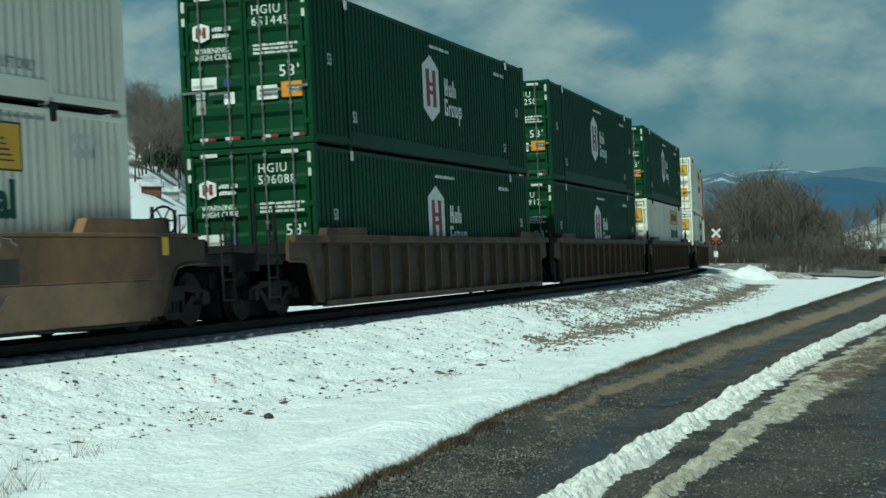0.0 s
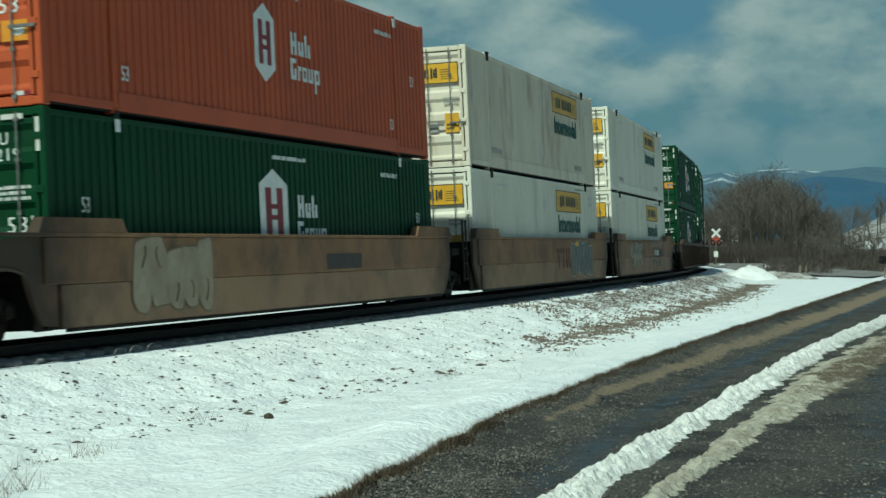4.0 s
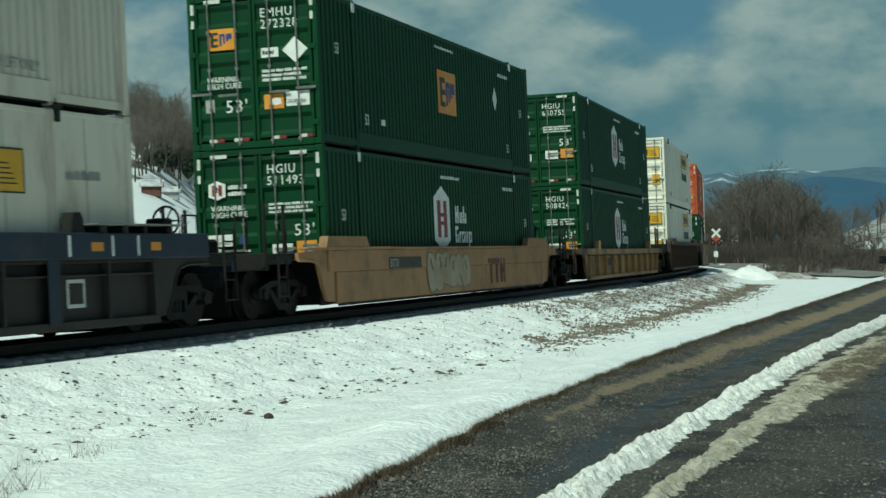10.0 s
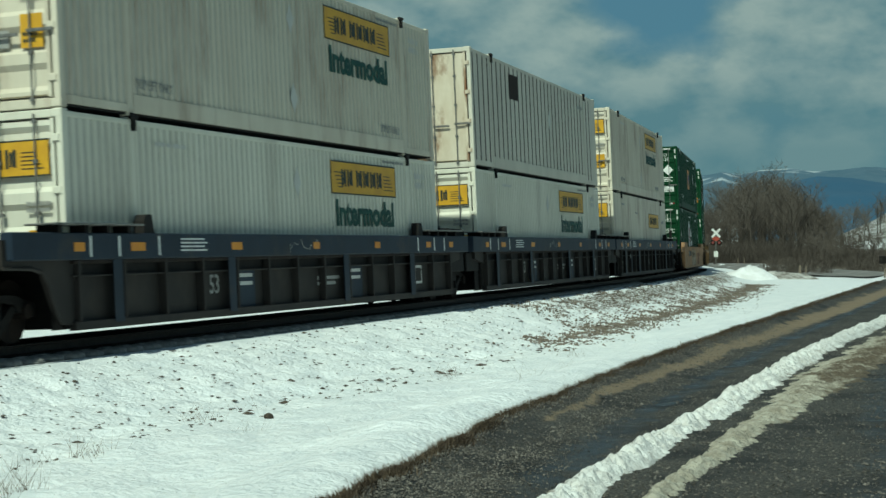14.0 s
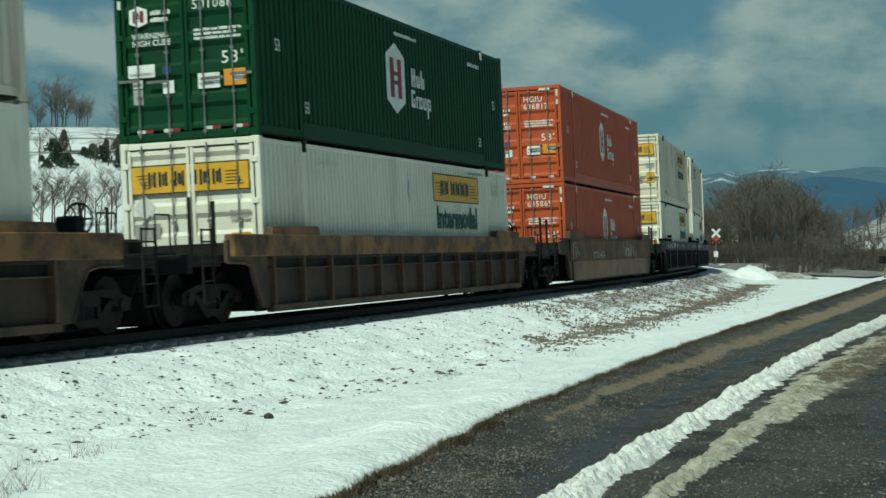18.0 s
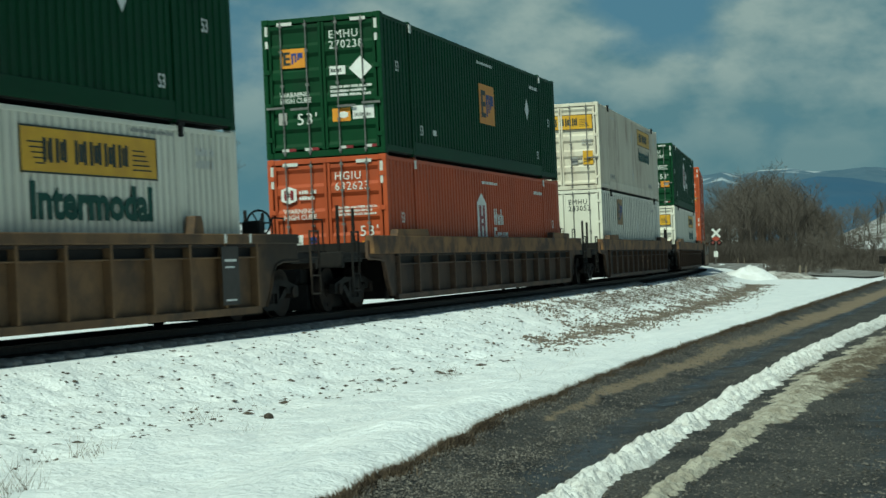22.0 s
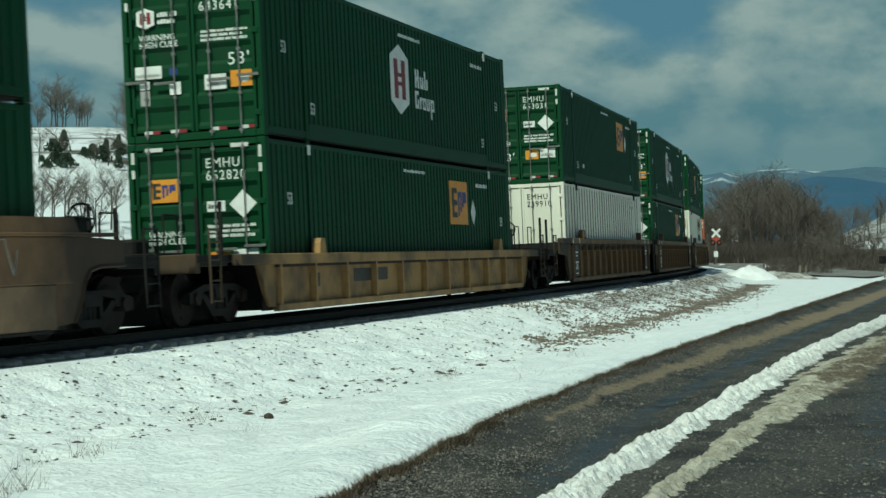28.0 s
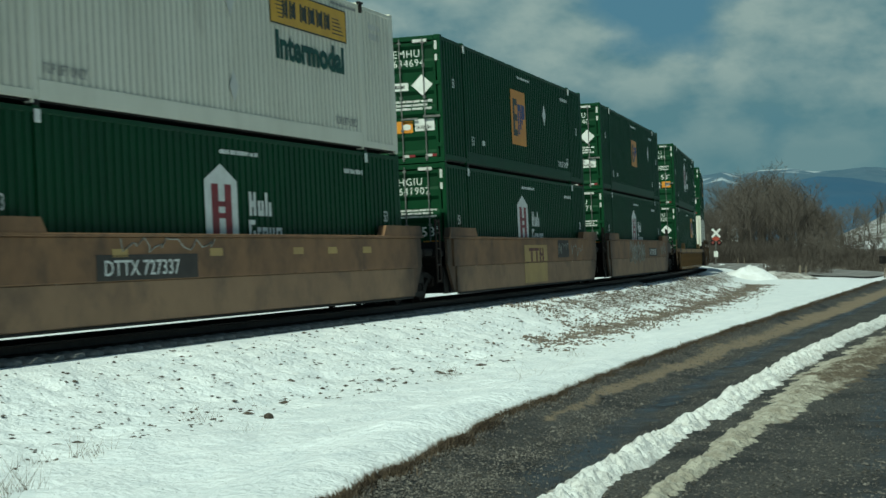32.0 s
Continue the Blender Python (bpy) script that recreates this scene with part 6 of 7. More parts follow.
            pv = (f(11.15), -0.5, 0.8)
            for k in range(1, 9):
                q = (f(11.15 + 0.06 * k), -0.5 + 0.03 * k, 0.8 - 0.5 * math.sin(k / 8 * 2.4))
                tube(hose, pv, q, 0.022, seg=5)
                pv = q
            part("air_hose", hose, M["black"], c)
            for sy in (-1, 1):
                lb = bmesh.new()       # corner ladder of two uprights and rungs
                yy = sy * (W + 0.0)
                for xx in (10.5, 10.88):
                    tube(lb, (f(xx), yy, 0.35), (f(xx), yy, 1.5), 0.02, seg=6)
                for z in (0.38, 0.7, 1.02, 1.3, 1.48):
                    tube(lb, (f(10.5), yy, z), (f(10.88), yy, z), 0.016, seg=6)
                part("ladder", lb, ladder_paint, c)
                for xx, h in ((9.3, 1.98), (10.2, 2.02)) if sx < 0 else ():
                    up = bmesh.new()
                    tube(up, (f(xx), sy * 0.95, 1.08), (f(xx), sy * 0.95, h), 0.035, seg=8)
                    part("upright", up, M["black"], c)
                hb = bmesh.new()       # end handrail
                tube(hb, (f(11.0), sy * 0.75, 1.1), (f(11.0), sy * 0.75, 1.75), 0.016, seg=6)
                tube(hb, (f(11.0), sy * 0.75, 1.75), (f(10.5), sy * 0.75, 1.75), 0.016, seg=6)
                tube(hb, (f(10.5), sy * 0.75, 1.75), (f(10.5), sy * 0.75, 1.1), 0.016, seg=6)
                part("handrail", hb, M["black"], c)
            part("walkway", boxes((*sp(10.2, 11.05), -0.7, 0.7, 1.12, 1.16), r=0.006), M["black"], c)
            part("brake_valve", boxes((*sp(9.55, 10.1), 0.2, 0.65, 1.1, 1.42), r=0.05), M["black"], c)
            if sx > 0:
                wb = bmesh.new()       # upright hand-brake wheel on its stand
                for k in range(16):
                    a0, a1 = 6.2832 * k / 16, 6.2832 * (k + 1) / 16
                    tube(wb, (10.22, -0.62 + 0.23 * math.cos(a0), 1.66 + 0.23 * math.sin(a0)), (10.22, -0.62 + 0.23 * math.cos(a1), 1.66 + 0.23 * math.sin(a1)), 0.02, seg=5)
                for k in range(3):
                    a0 = math.pi * k / 3
                    tube(wb, (10.22, -0.62 - 0.23 * math.cos(a0), 1.66 - 0.23 * math.sin(a0)), (10.22, -0.62 + 0.23 * math.cos(a0), 1.66 + 0.23 * math.sin(a0)), 0.014, seg=5)
                part("brake_wheel", wb, M["black"], c)
                part("brake_box", boxes((9.84, 10.12, -0.8, -0.46, 1.1, 1.7), r=0.03), M["black"], c)
        if chord == CAR_BLUE:
            for sy in (-1, 1):
                y = sy * (W - 0.12)
                part("end_platform", boxes((*sp(6.5, 8.95), y - 0.3, y + 0.16, top + 0.10, top + 0.125), r=0.006), BAR, c, "grey steel tread plate")
                for xx in (6.7, 7.3, 7.9, 8.6):
                    part("platform_bracket", boxes((*sp(xx, xx + 0.09), y - 0.2, y + 0.14, top, top + 0.1), r=0.006), M["black"], c)
                if art:
                    part("shroud", boxes((*sp(8.5, 9.62), sy * (W - 0.1) - 0.03, sy * (W - 0.1) + 0.03, 0.62, 1.05), r=0.02), M["black"], c)
                    part("end_box", boxes((*sp(8.75, 9.6), sy * 0.85 - 0.3, sy * 0.85 + 0.3, 1.05, 1.62), r=0.05), M["black"], c)
        if art and sx < 0 and chord != CAR_BLUE:
            for sy in (-1, 1):
                lb = bmesh.new()
                for xx in (-9.5, -9.22):
                    tube(lb, (xx, sy * (W - 0.05), 0.4), (xx, sy * (W - 0.05), 1.8), 0.028, seg=6)
                for z in (0.45, 0.8, 1.15, 1.5, 1.75):
                    tube(lb, (-9.5, sy * (W - 0.05), z), (-9.22, sy * (W - 0.05), z), 0.018, seg=6)
                part("ladder", lb, chord if small_guides and chord != CAR_BLUE else M["rust"], c)
        own = own_rear_truck if sx < 0 else own_front_truck
        if own:
            truck(c, f(9.68))
    return c


CAR_KINDS = {
    # label, chord, panel, top of side, ribs, chord height, lower colour
    "brown": ("brown ribbed steel well car, rusty and dirty, on rails", CAR_BROWN, CAR_BROWN, 1.42, 14, 0.14, None),
    "buff": ("buff-yellow ribbed steel well car, weathered, on rails", CAR_BUFF, CAR_BUFF, 1.10, 10, 0.18, None),
    "olive": ("dusty brown ribbed steel well car on rails", CAR_OLIVE, CAR_OLIVE, 1.42, 14, 0.16, None),
    "ochre": ("well car with ochre top chord and dark dirty ribs", CAR_OCHRE, CAR_BROWN, 1.42, 12, 0.36, None),
    "tan": ("smooth-sided tan steel well car with graffiti, on rails", CAR_TAN, CAR_TAN, 1.42, 0, 0.1, CAR_TAN_LIT),
    "tanlow": ("smooth-sided tan steel well car, weathered, on rails", CAR_TANLOW, CAR_TANLOW, 1.2, 0, 0.1, None),
    "grey": ("smooth-sided grey-brown well car with graffiti, on rails", CAR_OLIVE, CAR_OLIVE, 1.42, 0, 0.1, CAR_TAN_LIT),
    "blue": ("well car with blue top chord and dark grey ribs", CAR_BLUE, CAR_GREY, 1.42, 13, 0.36, None),
}
made_cars = {}


def car(kind, art_rear, art_front):
    key = (kind, art_rear, art_front)
    if key in made_cars:
        return copy_thing(made_cars[key], Matrix())
    label, chord, panel, top, ribs, ch, low = CAR_KINDS[kind]
    made_cars[key] = well_car(label, chord, panel, top, ribs, art_rear, art_front, ch, own_rear_truck=True, own_front_truck=not art_front, smooth_split=low, small_guides=kind in ('buff', 'blue', 'olive'))
    return made_cars[key]


# the train, from its head to its tail: place on the line at 16 s, car, rear and front end shared, lower and upper container
TRAIN = [
    (478.0, "tan", 0, 0, "hub", "", "hub", ""),
    (454.7, "brown", 0, 0, "jb", "", "jb", ""),
    (431.4, "buff", 0, 0, "hub", "", "emp", ""),
    (408.1, "tan", 0, 0, "jb", "", "hubo", ""),
    (384.8, "brown", 0, 0, "hub", "", "hub", ""),
    (361.5, "olive", 0, 0, "jb", "", "jb", ""),
    (338.2, "tan", 0, 0, "hubo", "", "jb", ""),
    (314.9, "brown", 0, 0, "hub", "", "hub", ""),
    (291.6, "olive", 0, 0, "jb", "", "hubo", ""),
    (270.4, "brown", 0, 0, "jb", "", "jb", ""),
    (245.9, "brown", 1, 0, "jb", "", "hub", ""),
    (226.3, "brown", 1, 1, "hub", "HGIU 507917", "hub", "HGIU 650250"),
    (207.0, "brown", 0, 1, "hub", "HGIU 506088", "hub", "HGIU 651445"),
    (183.9, "tan", 1, 0, "jb", "", "jb", ""),
    (164.7, "tan", 1, 1, "jb", "", "jbc", ""),
    (145.26, "tan", 0, 1, "hub", "HGIU 647219", "hubo", "HGIU 635180"),
    (122.0, "brown", 0, 0, "jb", "", "jb", ""),
    (99.1, "buff", 0, 0, "hub", "HGIU 508424", "hub", "HGIU 650755"),
    (75.94, "tanlow", 0, 0, "hub", "HGIU 511493", "emp", "EMHU 272328"),
    (52.52, "blue", 1, 0, "jbs", "", "jbc", ""),
    (33.34, "blue", 1, 1, "jb", "", "rusty", ""),
    (13.92, "blue", 0, 1, "jb", "", "jbc", ""),
    (-9.3, "grey", 0, 0, "hubo", "HGIU 635865", "hubo", "HGIU 636812"),
    (-32.66, "ochre", 0, 0, "jb", "", "hub", "HGIU 501088"),
    (-55.87, "ochre", 0, 0, "empw", "EMHU 243053", "jbc", ""),
    (-79.3, "ochre", 0, 0, "hubo", "HGIU 632623", "emp", "EMHU 270238"),
    (-102.7, "olive", 1, 0, "jb", "", "emp", "EMHU 262113"),
    (-122.35, "olive", 1, 1, "empb", "EMHU 648379", "hub", "HGIU 643878"),
    (-142.2, "olive", 0, 1, "plainw", "EMHU 239910", "empb", "EMHU 653031"),
    (-165.25, "buff", 0, 0, "empb", "EMHU 652820", "hub", "HGIU 643641"),
    (-188.65, "tan", 1, 0, "hub", "HGIU 502471", "emp", "EMHU 271440"),
    (-208.31, "tan", 1, 1, "hub", "HGIU 641902", "empc", "EMHU 634694"),
    (-227.73, "tan", 0, 1, "hub", "HGIU 505922", "jb", ""),
]
BASE = 0.21


def far_container(paint, label):
    """A container of the train's head, never near."""
    c = thing("shipping_container", label, "container", GRP)
    bm = bmesh.new()
    outline = corrugated(0.46, 0.12, 0.04, -HX + 0.1, HX - 0.1)
    for sg in (-1, 1):
        side_sheet(bm, outline, sg * HY, sg, 0.1, CH - 0.05)
    box(bm, -HX + 0.1, HX, -HY + 0.06, HY - 0.06, 0.05, CH - 0.02)
    part("shell", bm, paint, c)
    for sy in (-1, 1):
        part("door", boxes((-HX + 0.02, -HX + 0.08, min(sy * 0.02, sy * 1.2), max(sy * 0.02, sy * 1.2), 0.12, CH - 0.1), r=0.01), paint, c)
    return c


def far_car():
    c = thing("well_car", "brown ribbed steel well car at the far head of train", "well car", "well cars of the train")
    for sy in (-1, 1):
        part("side_panel", boxes((-8.4, 8.4, sy * 1.46 - 0.06, sy * 1.46 + 0.06, 0.1, 1.42), r=0.02), CAR_BROWN, c)
    part("end_deck", boxes((-11.2, -8.4, -1.3, 1.3, 0.9, 1.2)), M["black"], c)
    part("end_deck", boxes((8.4, 11.2, -1.3, 1.3, 0.9, 1.2)), M["black"], c)
    for x in (-9.7, 9.7):
        part("truck", truck_mesh(), None, c).location = (x, 0, 0)
    return c


GRAFFITI = mat("pale_graffiti", (0.34, 0.29, 0.21), (0.24, 0.19, 0.125), 0.7, scale=2.2, mix=(0.35, 0.65))
GRAFFITI_PALE = mat("whitish_spray_line", (0.40, 0.41, 0.38), (0.27, 0.27, 0.24), 0.7, scale=3.0)
GRAFFITI_BLUE = mat("blue_graffiti", (0.105, 0.125, 0.125), (0.15, 0.145, 0.125), 0.7, scale=1.8)
SPRAY_LINE = mat("grey_spray_line", (0.19, 0.145, 0.095), (0.13, 0.10, 0.07), 0.7)
SMUDGE = mat("dark_patch", (0.055, 0.05, 0.045), (0.04, 0.036, 0.033), 0.7)
MAROON = mat("maroon_mark", (0.13, 0.05, 0.04), (0.10, 0.045, 0.036), 0.7, scale=2.0)
YELLOW_OLD = mat("old_yellow_patch", (0.42, 0.30, 0.12), (0.36, 0.25, 0.11), 0.7, scale=2.0)


def car_plate(c, name, x0, x1, z0, z1, y, material, label=""):
    bm = bmesh.new()
    box(bm, x0, x1, -y - 0.004, -y, z0, z1)
    return part(name, bm, material, c, label)


def car_words(c, txt, x, z, h, y, material, narrow=0.9):
    ob = words(c, txt, x, -y - 0.002, z, h, material, narrow=narrow, name="reporting_mark")
    return ob


def rounded(cx, cz, w, h, lean, wob, ph):
    """A swollen upright letter's outline: a soft oblong."""
    pts = []
    for j in range(26):
        a = 6.2832 * j / 26
        ca, sa = math.cos(a), math.sin(a)
        u = math.copysign(abs(ca) ** 0.62, ca) * (1 + wob * math.sin(2 * a + ph))
        v = math.copysign(abs(sa) ** 0.62, sa) * (1 + wob * math.sin(3 * a + ph))
        pts.append((cx + w * u + lean * h * v, cz + h * v))
    return pts


def graffiti(c, x0, x1, z0, z1, y, fill, line, seed):
    """Sprayed swollen letters that cannot be read: soft upright oblongs side by side, a thin outline round each and a slit in it."""
    rnd = random.Random(seed)
    n = max(4, int((x1 - x0) / 0.46))
    pitch = (x1 - x0) / n
    for k in range(n):
        cx = x0 + (k + 0.5) * pitch + rnd.uniform(-0.04, 0.04)
        w, h = pitch * rnd.uniform(0.5, 0.62), (z1 - z0) / 2 * rnd.uniform(0.78, 0.98)
        cz = (z0 + z1) / 2 + rnd.uniform(-0.05, 0.05)
        lean, ph = rnd.uniform(-0.12, 0.16), rnd.uniform(0, 6)
        for grow, mt, off, nm in ((0.03, line, 0.0007 * k, "graffiti_outline"), (0.0, fill, 0.0038 + 0.0007 * k, "graffiti")):
            bm = bmesh.new()
            prism(bm, rounded(cx, cz, w + grow, h + grow, lean, 0.1, ph), "y", -y - off - 0.003, -y - off)
            part(nm, bm, mt, c, "faded spray-paint graffiti")
        bm = bmesh.new()
        top = rnd.random() < 0.5
        zz = (0.15, 0.75) if top else (-0.8, -0.2)
        for q in range(5):
            f0, f1 = q / 5, (q + 1) / 5
            bow = lambda f: cx + w * 0.22 * math.sin(3.1 * f + ph) + lean * h * (zz[0] + f * (zz[1] - zz[0]))
            tube(bm, (bow(f0), -y - 0.012, cz + h * (zz[0] + f0 * (zz[1] - zz[0]))), (bow(f1), -y - 0.012, cz + h * (zz[0] + f1 * (zz[1] - zz[0]))), 0.013, seg=4)
        part("graffiti_stroke", bm, line, c)


def maroon_mark(c, x0, x1, z0, z1, y, material):
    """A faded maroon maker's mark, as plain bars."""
    w = x1 - x0
    for a, b, e, g in ((0.0, 0.34, 0.78, 1.0), (0.13, 0.22, 0.0, 0.76), (0.36, 0.66, 0.78, 1.0), (0.47, 0.55, 0.0, 0.76), (0.72, 0.8, 0.0, 1.0), (0.9, 0.98, 0.0, 1.0), (0.8, 0.9, 0.4, 0.6)):
        car_plate(c, "mark_bar", x0 + a * w, x0 + b * w, z0 + e * (z1 - z0), z0 + g * (z1 - z0), y, material)


YS, YR = 1.512, 1.412      # faces of smooth sides and of ribbed panels


def dress(c, s16, kind):
    """The marks that single cars carry."""
    if kind == "blue":
        for x, w in ((-8.2, 0.14), (-6.55, 0.22), (-3.2, 0.2), (0.2, 0.15), (3.4, 0.15), (6.6, 0.15), (8.2, 0.14)):
            car_plate(c, "reflector", x - w, x + w, 1.17, 1.29, 1.551, ORANGE, "amber reflector")
        for x in (-7.9, -7.1, -5.9, 5.9, 7.0, 7.7):
            car_plate(c, "stencil", x - 0.03, x + 0.03, 1.1, 1.38, 1.551, LETTER_WHITE)
        for k in range(4):
            car_plate(c, "stencil", -5.2, -4.3 - 0.1 * (k % 2), 1.16 + k * 0.055, 1.185 + k * 0.055, 1.551, LETTER_WHITE)
        for k, (x, mt) in enumerate(((-7.15, CAR_BLUE), (-3.4, CAR_BLUE), (1.68, CAR_BLUE), (5.5, CAR_BLUE))):
            car_plate(c, "wide_rib", x - 0.13, x + 0.13, 0.2, 1.06, 1.54, mt, "blue wide rib")
        for x in (-2.75, 2.32):
            car_plate(c, "blue_panel", x - 0.48, x + 0.48, 0.24, 0.86, YR, CAR_BLUE, "faded blue panel")
            for z in (0.6, 0.73):
                car_plate(c, "stencil", x - 0.38, x + 0.38, z, z + 0.06, YR + 0.005, PALE)
        sprawl(c, -1.0, 0.4, 1.12, 1.34, 1.545, 31)
        car_words(c, "53", -4.0 if s16 != 52.52 else 3.45, 0.5, 0.3, YR, GREY)
        car_plate(c, "notice_frame", 6.0, 6.45, 0.42, 0.8, YR, PALE, "pale framed notice")
        car_plate(c, "notice_field", 6.05, 6.4, 0.47, 0.75, YR + 0.005, CAR_GREY)
        car_plate(c, "stencil", 0.5, 1.6, 0.62, 0.68, YR, GREY)
        car_plate(c, "stencil", 0.5, 1.4, 0.52, 0.58, YR, GREY)
        if s16 == 52.52:
            car_plate(c, "blue_panel", -5.6, -4.5, 0.24, 0.86, YR, CAR_BLUE, "faded blue panel")
            car_plate(c, "blue_panel", -4.34, -3.62, 0.24, 0.86, YR, CAR_BLUE, "faded blue panel")
            car_words(c, "DTTX", -5.5, 0.40, 0.24, YR + 0.005, GREY, 0.75)
            car_words(c, "888965", -4.33, 0.40, 0.24, YR + 0.005, GREY, 0.62)
            car_words(c, "A", -6.05, 0.72, 0.2, YR + 0.13, GREY)
            car_words(c, "25T", -7.6, 0.36, 0.3, YR, GREY, 0.85)
    elif kind == "olive":
        for x in (-7.75, 7.15):
            car_plate(c, "notice_panel", x - 0.3, x + 0.3, 0.3, 1.22, YR + 0.13, SMUDGE, "dark panel of stencilled notices")
            car_plate(c, "stencil", x - 0.2, x + 0.2, 0.98, 1.02, YR + 0.136, LETTER_WHITE)
            car_plate(c, "stencil", x - 0.2, x + 0.12, 0.88, 0.91, YR + 0.136, LETTER_WHITE)
            car_plate(c, "stencil", x - 0.2, x + 0.16, 0.36, 0.39, YR + 0.136, LETTER_WHITE)
        car_words(c, "25T", -8.0, 0.5, 0.24, YR + 0.138, LETTER_WHITE, 0.85)
        for x in (-8.3, -7.2, 7.0, 7.9):
            car_plate(c, "reflector", x - 0.04, x + 0.04, 1.27, 1.42, 1.552, LETTER_WHITE)
    elif kind == "brown":
        car_plate(c, "reflector", -8.6, -8.2, 1.29, 1.41, 1.551, ORANGE if s16 < 150 else MAROON)
        car_plate(c, "stencil_patch", 7.0, 7.7, 0.4, 0.9, YR, SMUDGE)
    elif kind == "buff":
        car_plate(c, "stencil_patch", -4.3, -2.3, 0.55, 0.8, YR, SMUDGE)
        car_plate(c, "stencil_patch", -6.6, -6.1, 0.5, 0.75, YR, SMUDGE)
    if s16 == 164.7:
        graffiti(c, 2.6, 5.7, 0.25, 1.36, YS, GRAFFITI_BLUE, GRAFFITI_PALE, 3)
        maroon_mark(c, 0.4, 2.3, 0.55, 1.12, YS, MAROON)
        car_plate(c, "reflector", 3.1, 3.6, 1.18, 1.3, YS + 0.012, YELLOW, "yellow reflector")
    elif s16 == 183.9:
        graffiti(c, -5.3, -2.0, 0.35, 1.34, YS, GRAFFITI, SPRAY_LINE, 8)
        loops(c, -5.2, -2.1, 0.8, 1.3, YS + 0.02, 33)
        car_plate(c, "reflector", 8.35, 8.75, 1.1, 1.38, YS - 0.018, YELLOW, "yellow patch")
        car_plate(c, "number_patch", 1.72, 4.85, 0.76, 1.08, YS, SMUDGE, "dark number patch")
        car_words(c, "DTTX 766217", 1.82, 0.83, 0.21, YS + 0.005, LETTER_WHITE, 0.98)
        sprawl(c, 1.72, 4.55, 0.36, 0.68, YS, 41)
        sprawl(c, 1.12, 4.85, 1.16, 1.36, YS, 42)
    elif s16 == 145.26:
        graffiti(c, -6.2, -3.6, 0.25, 1.36, YS, GRAFFITI, SPRAY_LINE, 5)
        car_plate(c, "stencil_patch", 1.2, 3.0, 0.8, 1.08, YS, SMUDGE)
    elif s16 == 75.94:
        graffiti(c, -2.5, 0.7, 0.22, 1.1, YS, GRAFFITI, SPRAY_LINE, 12)
        maroon_mark(c, 2.4, 4.0, 0.3, 0.9, YS, MAROON)
        car_plate(c, "stencil_patch", -5.15, -3.0, 0.76, 0.99, YS, SMUDGE)
        car_words(c, "DTTX", -5.1, 0.79, 0.17, YS + 0.005, GREY)
    elif s16 == -227.73:
        car_plate(c, "number_patch", -5.1, -2.0, 0.76, 1.12, YS, SMUDGE, "dark number patch")
        car_words(c, "DTTX 727337", -4.9, 0.83, 0.22, YS + 0.005, LETTER_WHITE, 1.25)
        for x in (-4.4, -1.3, 2.0, 3.6, 5.4):
            car_plate(c, "rust_patch", x - 0.25, x + 0.2, 1.08, 1.2, YS, YELLOW_OLD)
        sprawl(c, -4.4, -1.4, 1.14, 1.36, YS + 0.005, 2)
    elif s16 == -208.31:
        car_plate(c, "yellow_patch", -1.5, 1.25, 0.78, 1.22, YS, YELLOW_OLD)
        car_plate(c, "yellow_patch", -1.5, 1.25, 0.22, 0.74, YS - 0.012, YELLOW_OLD)
        maroon_mark(c, -1.0, 0.8, 0.78, 1.14, YS + 0.005, MAROON)
        car_plate(c, "graffiti_square", 2.7, 4.2, 0.86, 1.36, YS, SMUDGE, "dark square of graffiti")
        sprawl(c, 2.8, 4.1, 0.9, 1.3, YS + 0.005, 4)
        sprawl(c, 4.6, 6.2, 0.85, 1.3, YS, 6)
    elif s16 == -188.65:
        loops(c, -3.6, 0.5, 0.62, 1.36, YS + 0.004, 21)
        sprawl(c, -3.2, 0.6, 0.66, 1.36, YS + 0.004, 9)
        sprawl(c, 5.6, 7.4, 0.8, 1.36, YS + 0.004, 19)
        car_plate(c, "number_patch", 1.95, 4.55, 0.79, 1.12, YS, SMUDGE, "dark number patch")
        car_words(c, "DTTX 727337", 2.08, 0.86, 0.21, YS + 0.005, LETTER_WHITE, 1.2)
    elif s16 == -9.3:
        car_words(c, "DTTX 646676", -4.6, 0.8, 0.22, YS, GREY, 1.2)
        sprawl(c, 1.6, 4.6, 0.82, 1.36, YS, 14)
        sprawl(c, -8.2, -7.2, 0.7, 1.3, YS, 15)
        maroon_mark(c, 2.0, 3.6, 0.82, 1.1, YS + 0.005, GREY)
    elif s16 == -122.35:
        hose = bmesh.new()
        pv = (-1.1, -YR - 0.02, 1.2)
        for k in range(1, 13):
            q = (-1.1 + 1.25 * k / 12, -YR - 0.02, 1.2 - 0.62 * math.sin(math.pi * k / 12))
            tube(hose, pv, q, 0.028, seg=6)
            pv = q
        part("hanging_hose", hose, M["black"], c)
    elif s16 == -55.87:
        maroon_mark(c, 0.6, 2.8, 0.35, 0.85, YR, CAR_TAN)


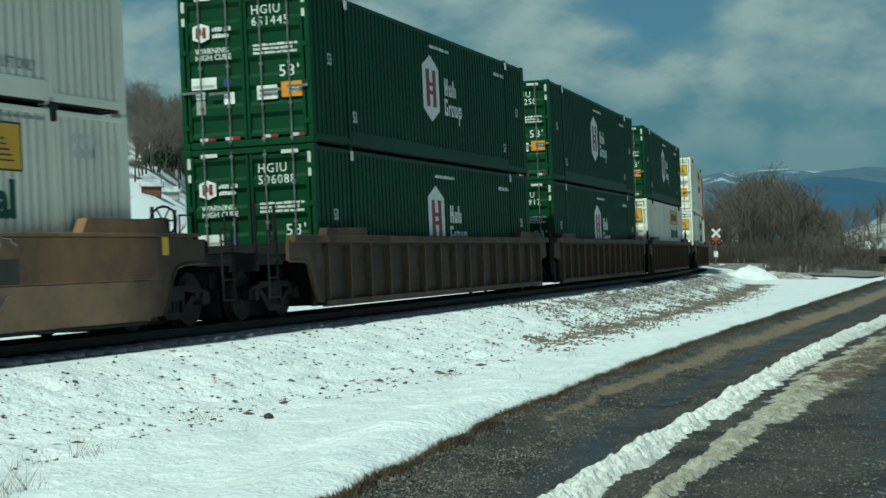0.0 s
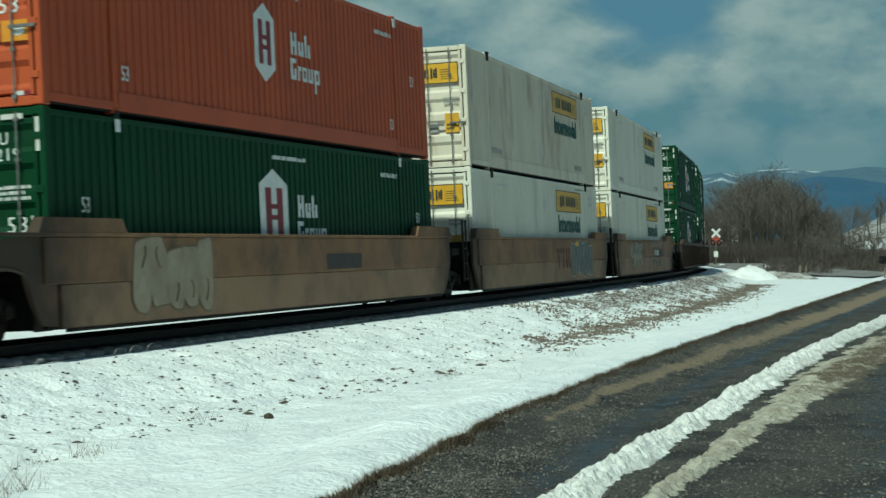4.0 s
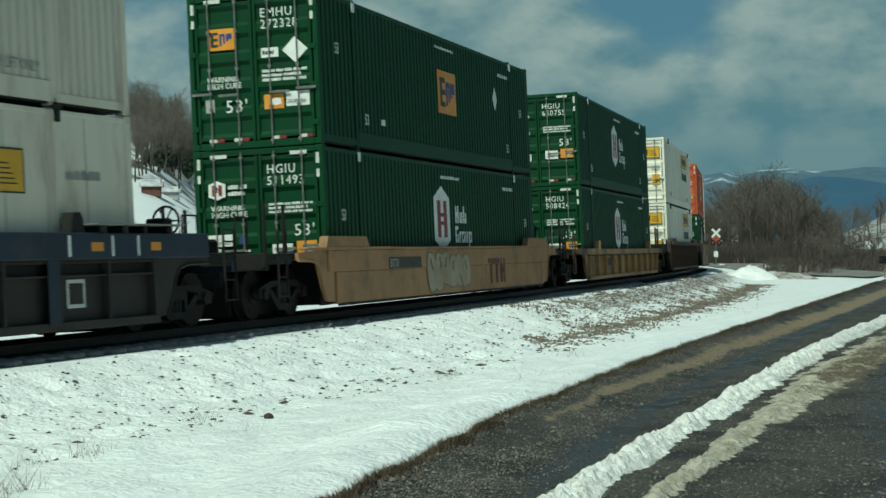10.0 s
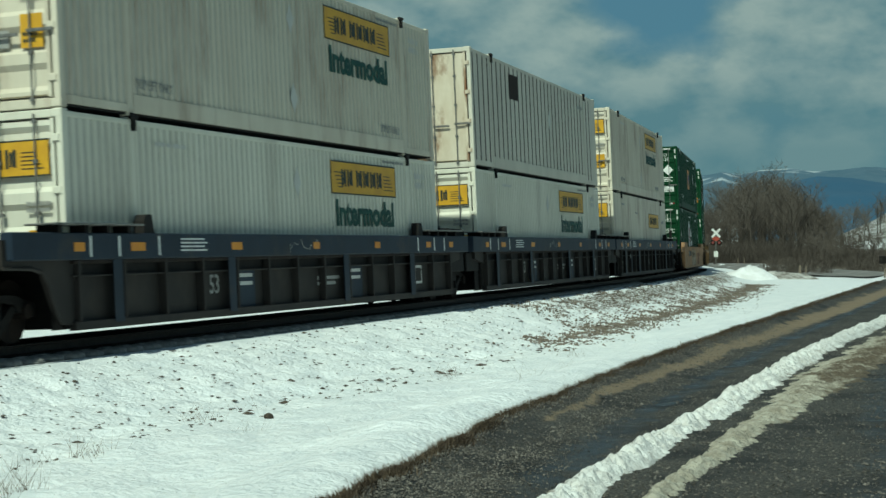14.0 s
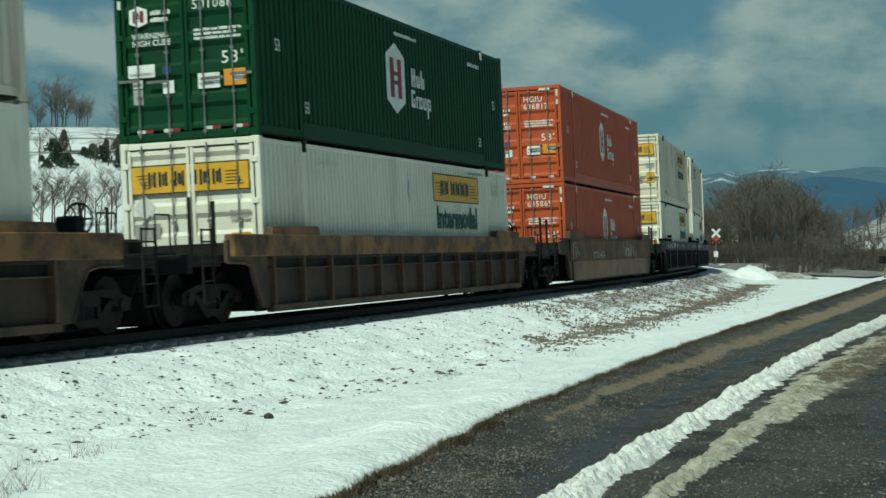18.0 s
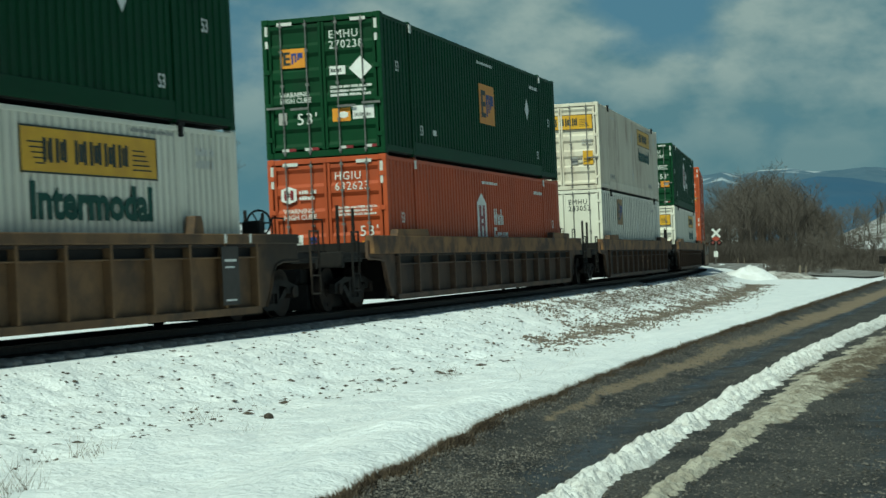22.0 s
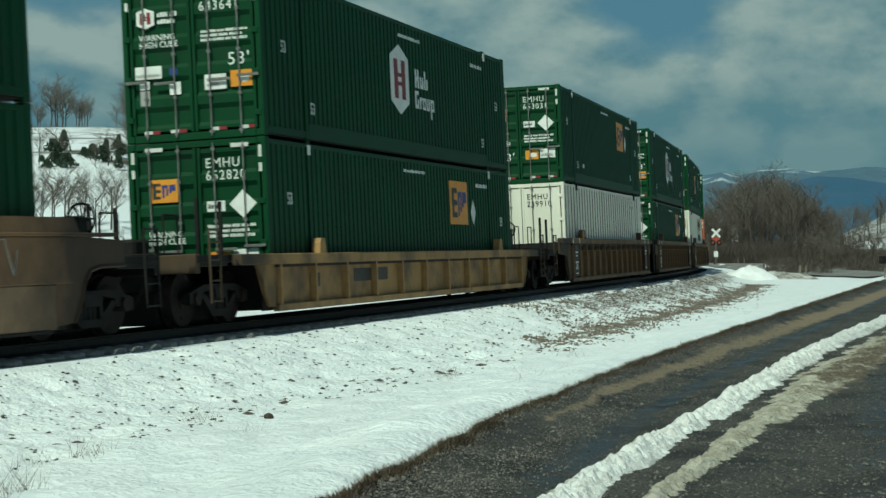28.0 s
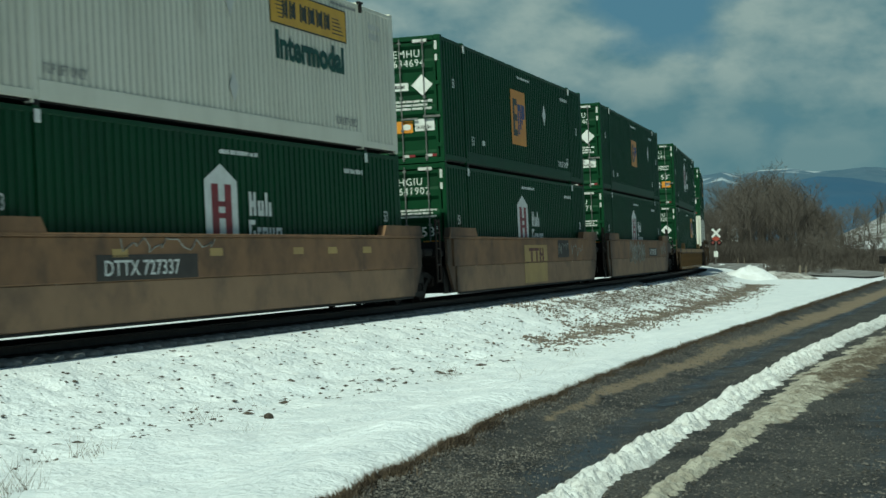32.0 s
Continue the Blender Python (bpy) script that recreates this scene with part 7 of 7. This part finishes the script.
def sprayed(c, pts, y, r, material, closed=False):
    """One sprayed line through the points, as one round bead on the side."""
    cu = bpy.data.curves.new("scrawl", "CURVE")
    cu.dimensions, cu.bevel_depth, cu.bevel_resolution = "3D", r, 0
    sp = cu.splines.new("POLY")
    sp.points.add(len(pts) - 1)
    for p, (x, z) in zip(sp.points, pts):
        p.co = (x, -y, z, 1)
    sp.use_cyclic_u = closed
    ob = bpy.data.objects.new("scrawl", cu)
    scene.collection.objects.link(ob)
    me = bpy.data.meshes.new_from_object(ob.evaluated_get(bpy.context.evaluated_depsgraph_get()))
    bpy.data.objects.remove(ob)
    bpy.data.curves.remove(cu)
    me.materials.clear()
    me.materials.append(material)
    part("scrawl", me, None, c, "thin pale scrawled graffiti")


def sprawl(c, x0, x1, z0, z1, y, seed):
    """A thin scrawl of pale spray paint: crossing strokes that cannot be read."""
    rnd = random.Random(seed)
    x, pts = x0, [(x0, rnd.uniform(z0, z1))]
    while x < x1:
        x += rnd.uniform(0.05, 0.2)
        pts.append((x + rnd.uniform(-0.16, 0.05), rnd.uniform(z0, z1)))
    sprayed(c, pts, y, 0.011, GRAFFITI_PALE)


def loops(c, x0, x1, z0, z1, y, seed):
    """Swollen outlined letters that cannot be read: crossing loops of one line each."""
    rnd = random.Random(seed)
    n = max(4, int((x1 - x0) / 0.5))
    for k in range(n):
        cx, cz = x0 + (k + 0.5) * (x1 - x0) / n, (z0 + z1) / 2 + rnd.uniform(-0.1, 0.1) * (z1 - z0)
        w, h = (x1 - x0) / n * rnd.uniform(0.5, 0.85), (z1 - z0) * rnd.uniform(0.35, 0.5)
        ph, lean = rnd.uniform(0, 6), rnd.uniform(-0.3, 0.3)
        pts = []
        for j in range(22):
            a = 6.2832 * j / 22
            r = 1 + 0.22 * math.sin(3 * a + ph) + 0.12 * math.sin(5 * a + 2 * ph)
            pts.append((cx + w * r * math.cos(a) + lean * h * math.sin(a), cz + h * r * math.sin(a)))
        sprayed(c, pts, y, 0.011, GRAFFITI_PALE, True)


train = []
FAR_PAINT = {"hub": (HUB_GREEN, "dark green container at the far head of train"), "emp": (HUB_GREEN, "dark green container at the far head of train"),
             "hubo": (HUB_ORANGE, "orange container at the far head of train"), "jb": (WHITE, "white container at the far head of train")}
far_made = {}


def far_copy(key, make):
    if key in far_made:
        return copy_thing(far_made[key], Matrix())
    far_made[key] = make()
    return far_made[key]


for s16, kind, ar, af, low, low_code, up, up_code in TRAIN[:9]:
    train.append((s16, 0.0, far_copy("car", far_car)))
    train.append((s16, BASE, far_copy(low, lambda: far_container(*FAR_PAINT[low]))))
    train.append((s16, BASE + CH + 0.012, far_copy(up, lambda: far_container(*FAR_PAINT[up]))))
todress = []
for s16, kind, ar, af, low, low_code, up, up_code in TRAIN[9:]:
    wc = car(kind, ar, af)
    todress.append((wc, s16, kind))
    train.append((s16, 0.0, wc))
    train.append((s16, BASE, container(low, low_code)))
    train.append((s16, BASE + CH + 0.012, container(up, up_code)))
for wc, s16, kind in todress:
    dress(wc, s16, kind)


def travelled(t):
    return 13.231 * (t - 16) + 0.00384 * (t - 16) ** 2


# ---------------------------------------------------------------- motion of the train
def motions():
    for s16, z, ob in train:
        rows = []
        for k in range(33):
            s = s16 + travelled(k)
            s = max(-2000.0, s)
            rows.append((float(k), (on_line(s) if s > -68 else on_line(-68) @ pose(s + 68, 0, 0)) @ pose(0, 0, z)))
        walk(ob, rows)
        # its wheels turn while the car is near
        a, b = entry(s16, -42), entry(s16, 75)
        if z == 0.0 and b > 0.1 and a < 31.9:
            f0, f1 = max(1, math.ceil(a * FPS)), min(32 * FPS - 1, math.floor(b * FPS))
            for truck_ob in ob.children:
                for w in truck_ob.children:
                    if w.name.startswith("wheelset"):
                        at = Matrix.Translation(w.location)
                        start = travelled(f0 / FPS)
                        turn = [(k / FPS, at @ Matrix.Rotation((travelled(k / FPS) - start) / 0.42, 4, "Y")) for k in range(f0, f1 + 1)]
                        walk(w, [(0.0, turn[0][1])] + turn + [(32.0, turn[-1][1])])


def entry(s16, s):
    """When a car comes to the place s on the line."""
    lo, hi = -60.0, 90.0
    for k in range(40):
        mid = (lo + hi) / 2
        lo, hi = (mid, hi) if s16 + travelled(mid) < s else (lo, mid)
    return lo


motions()
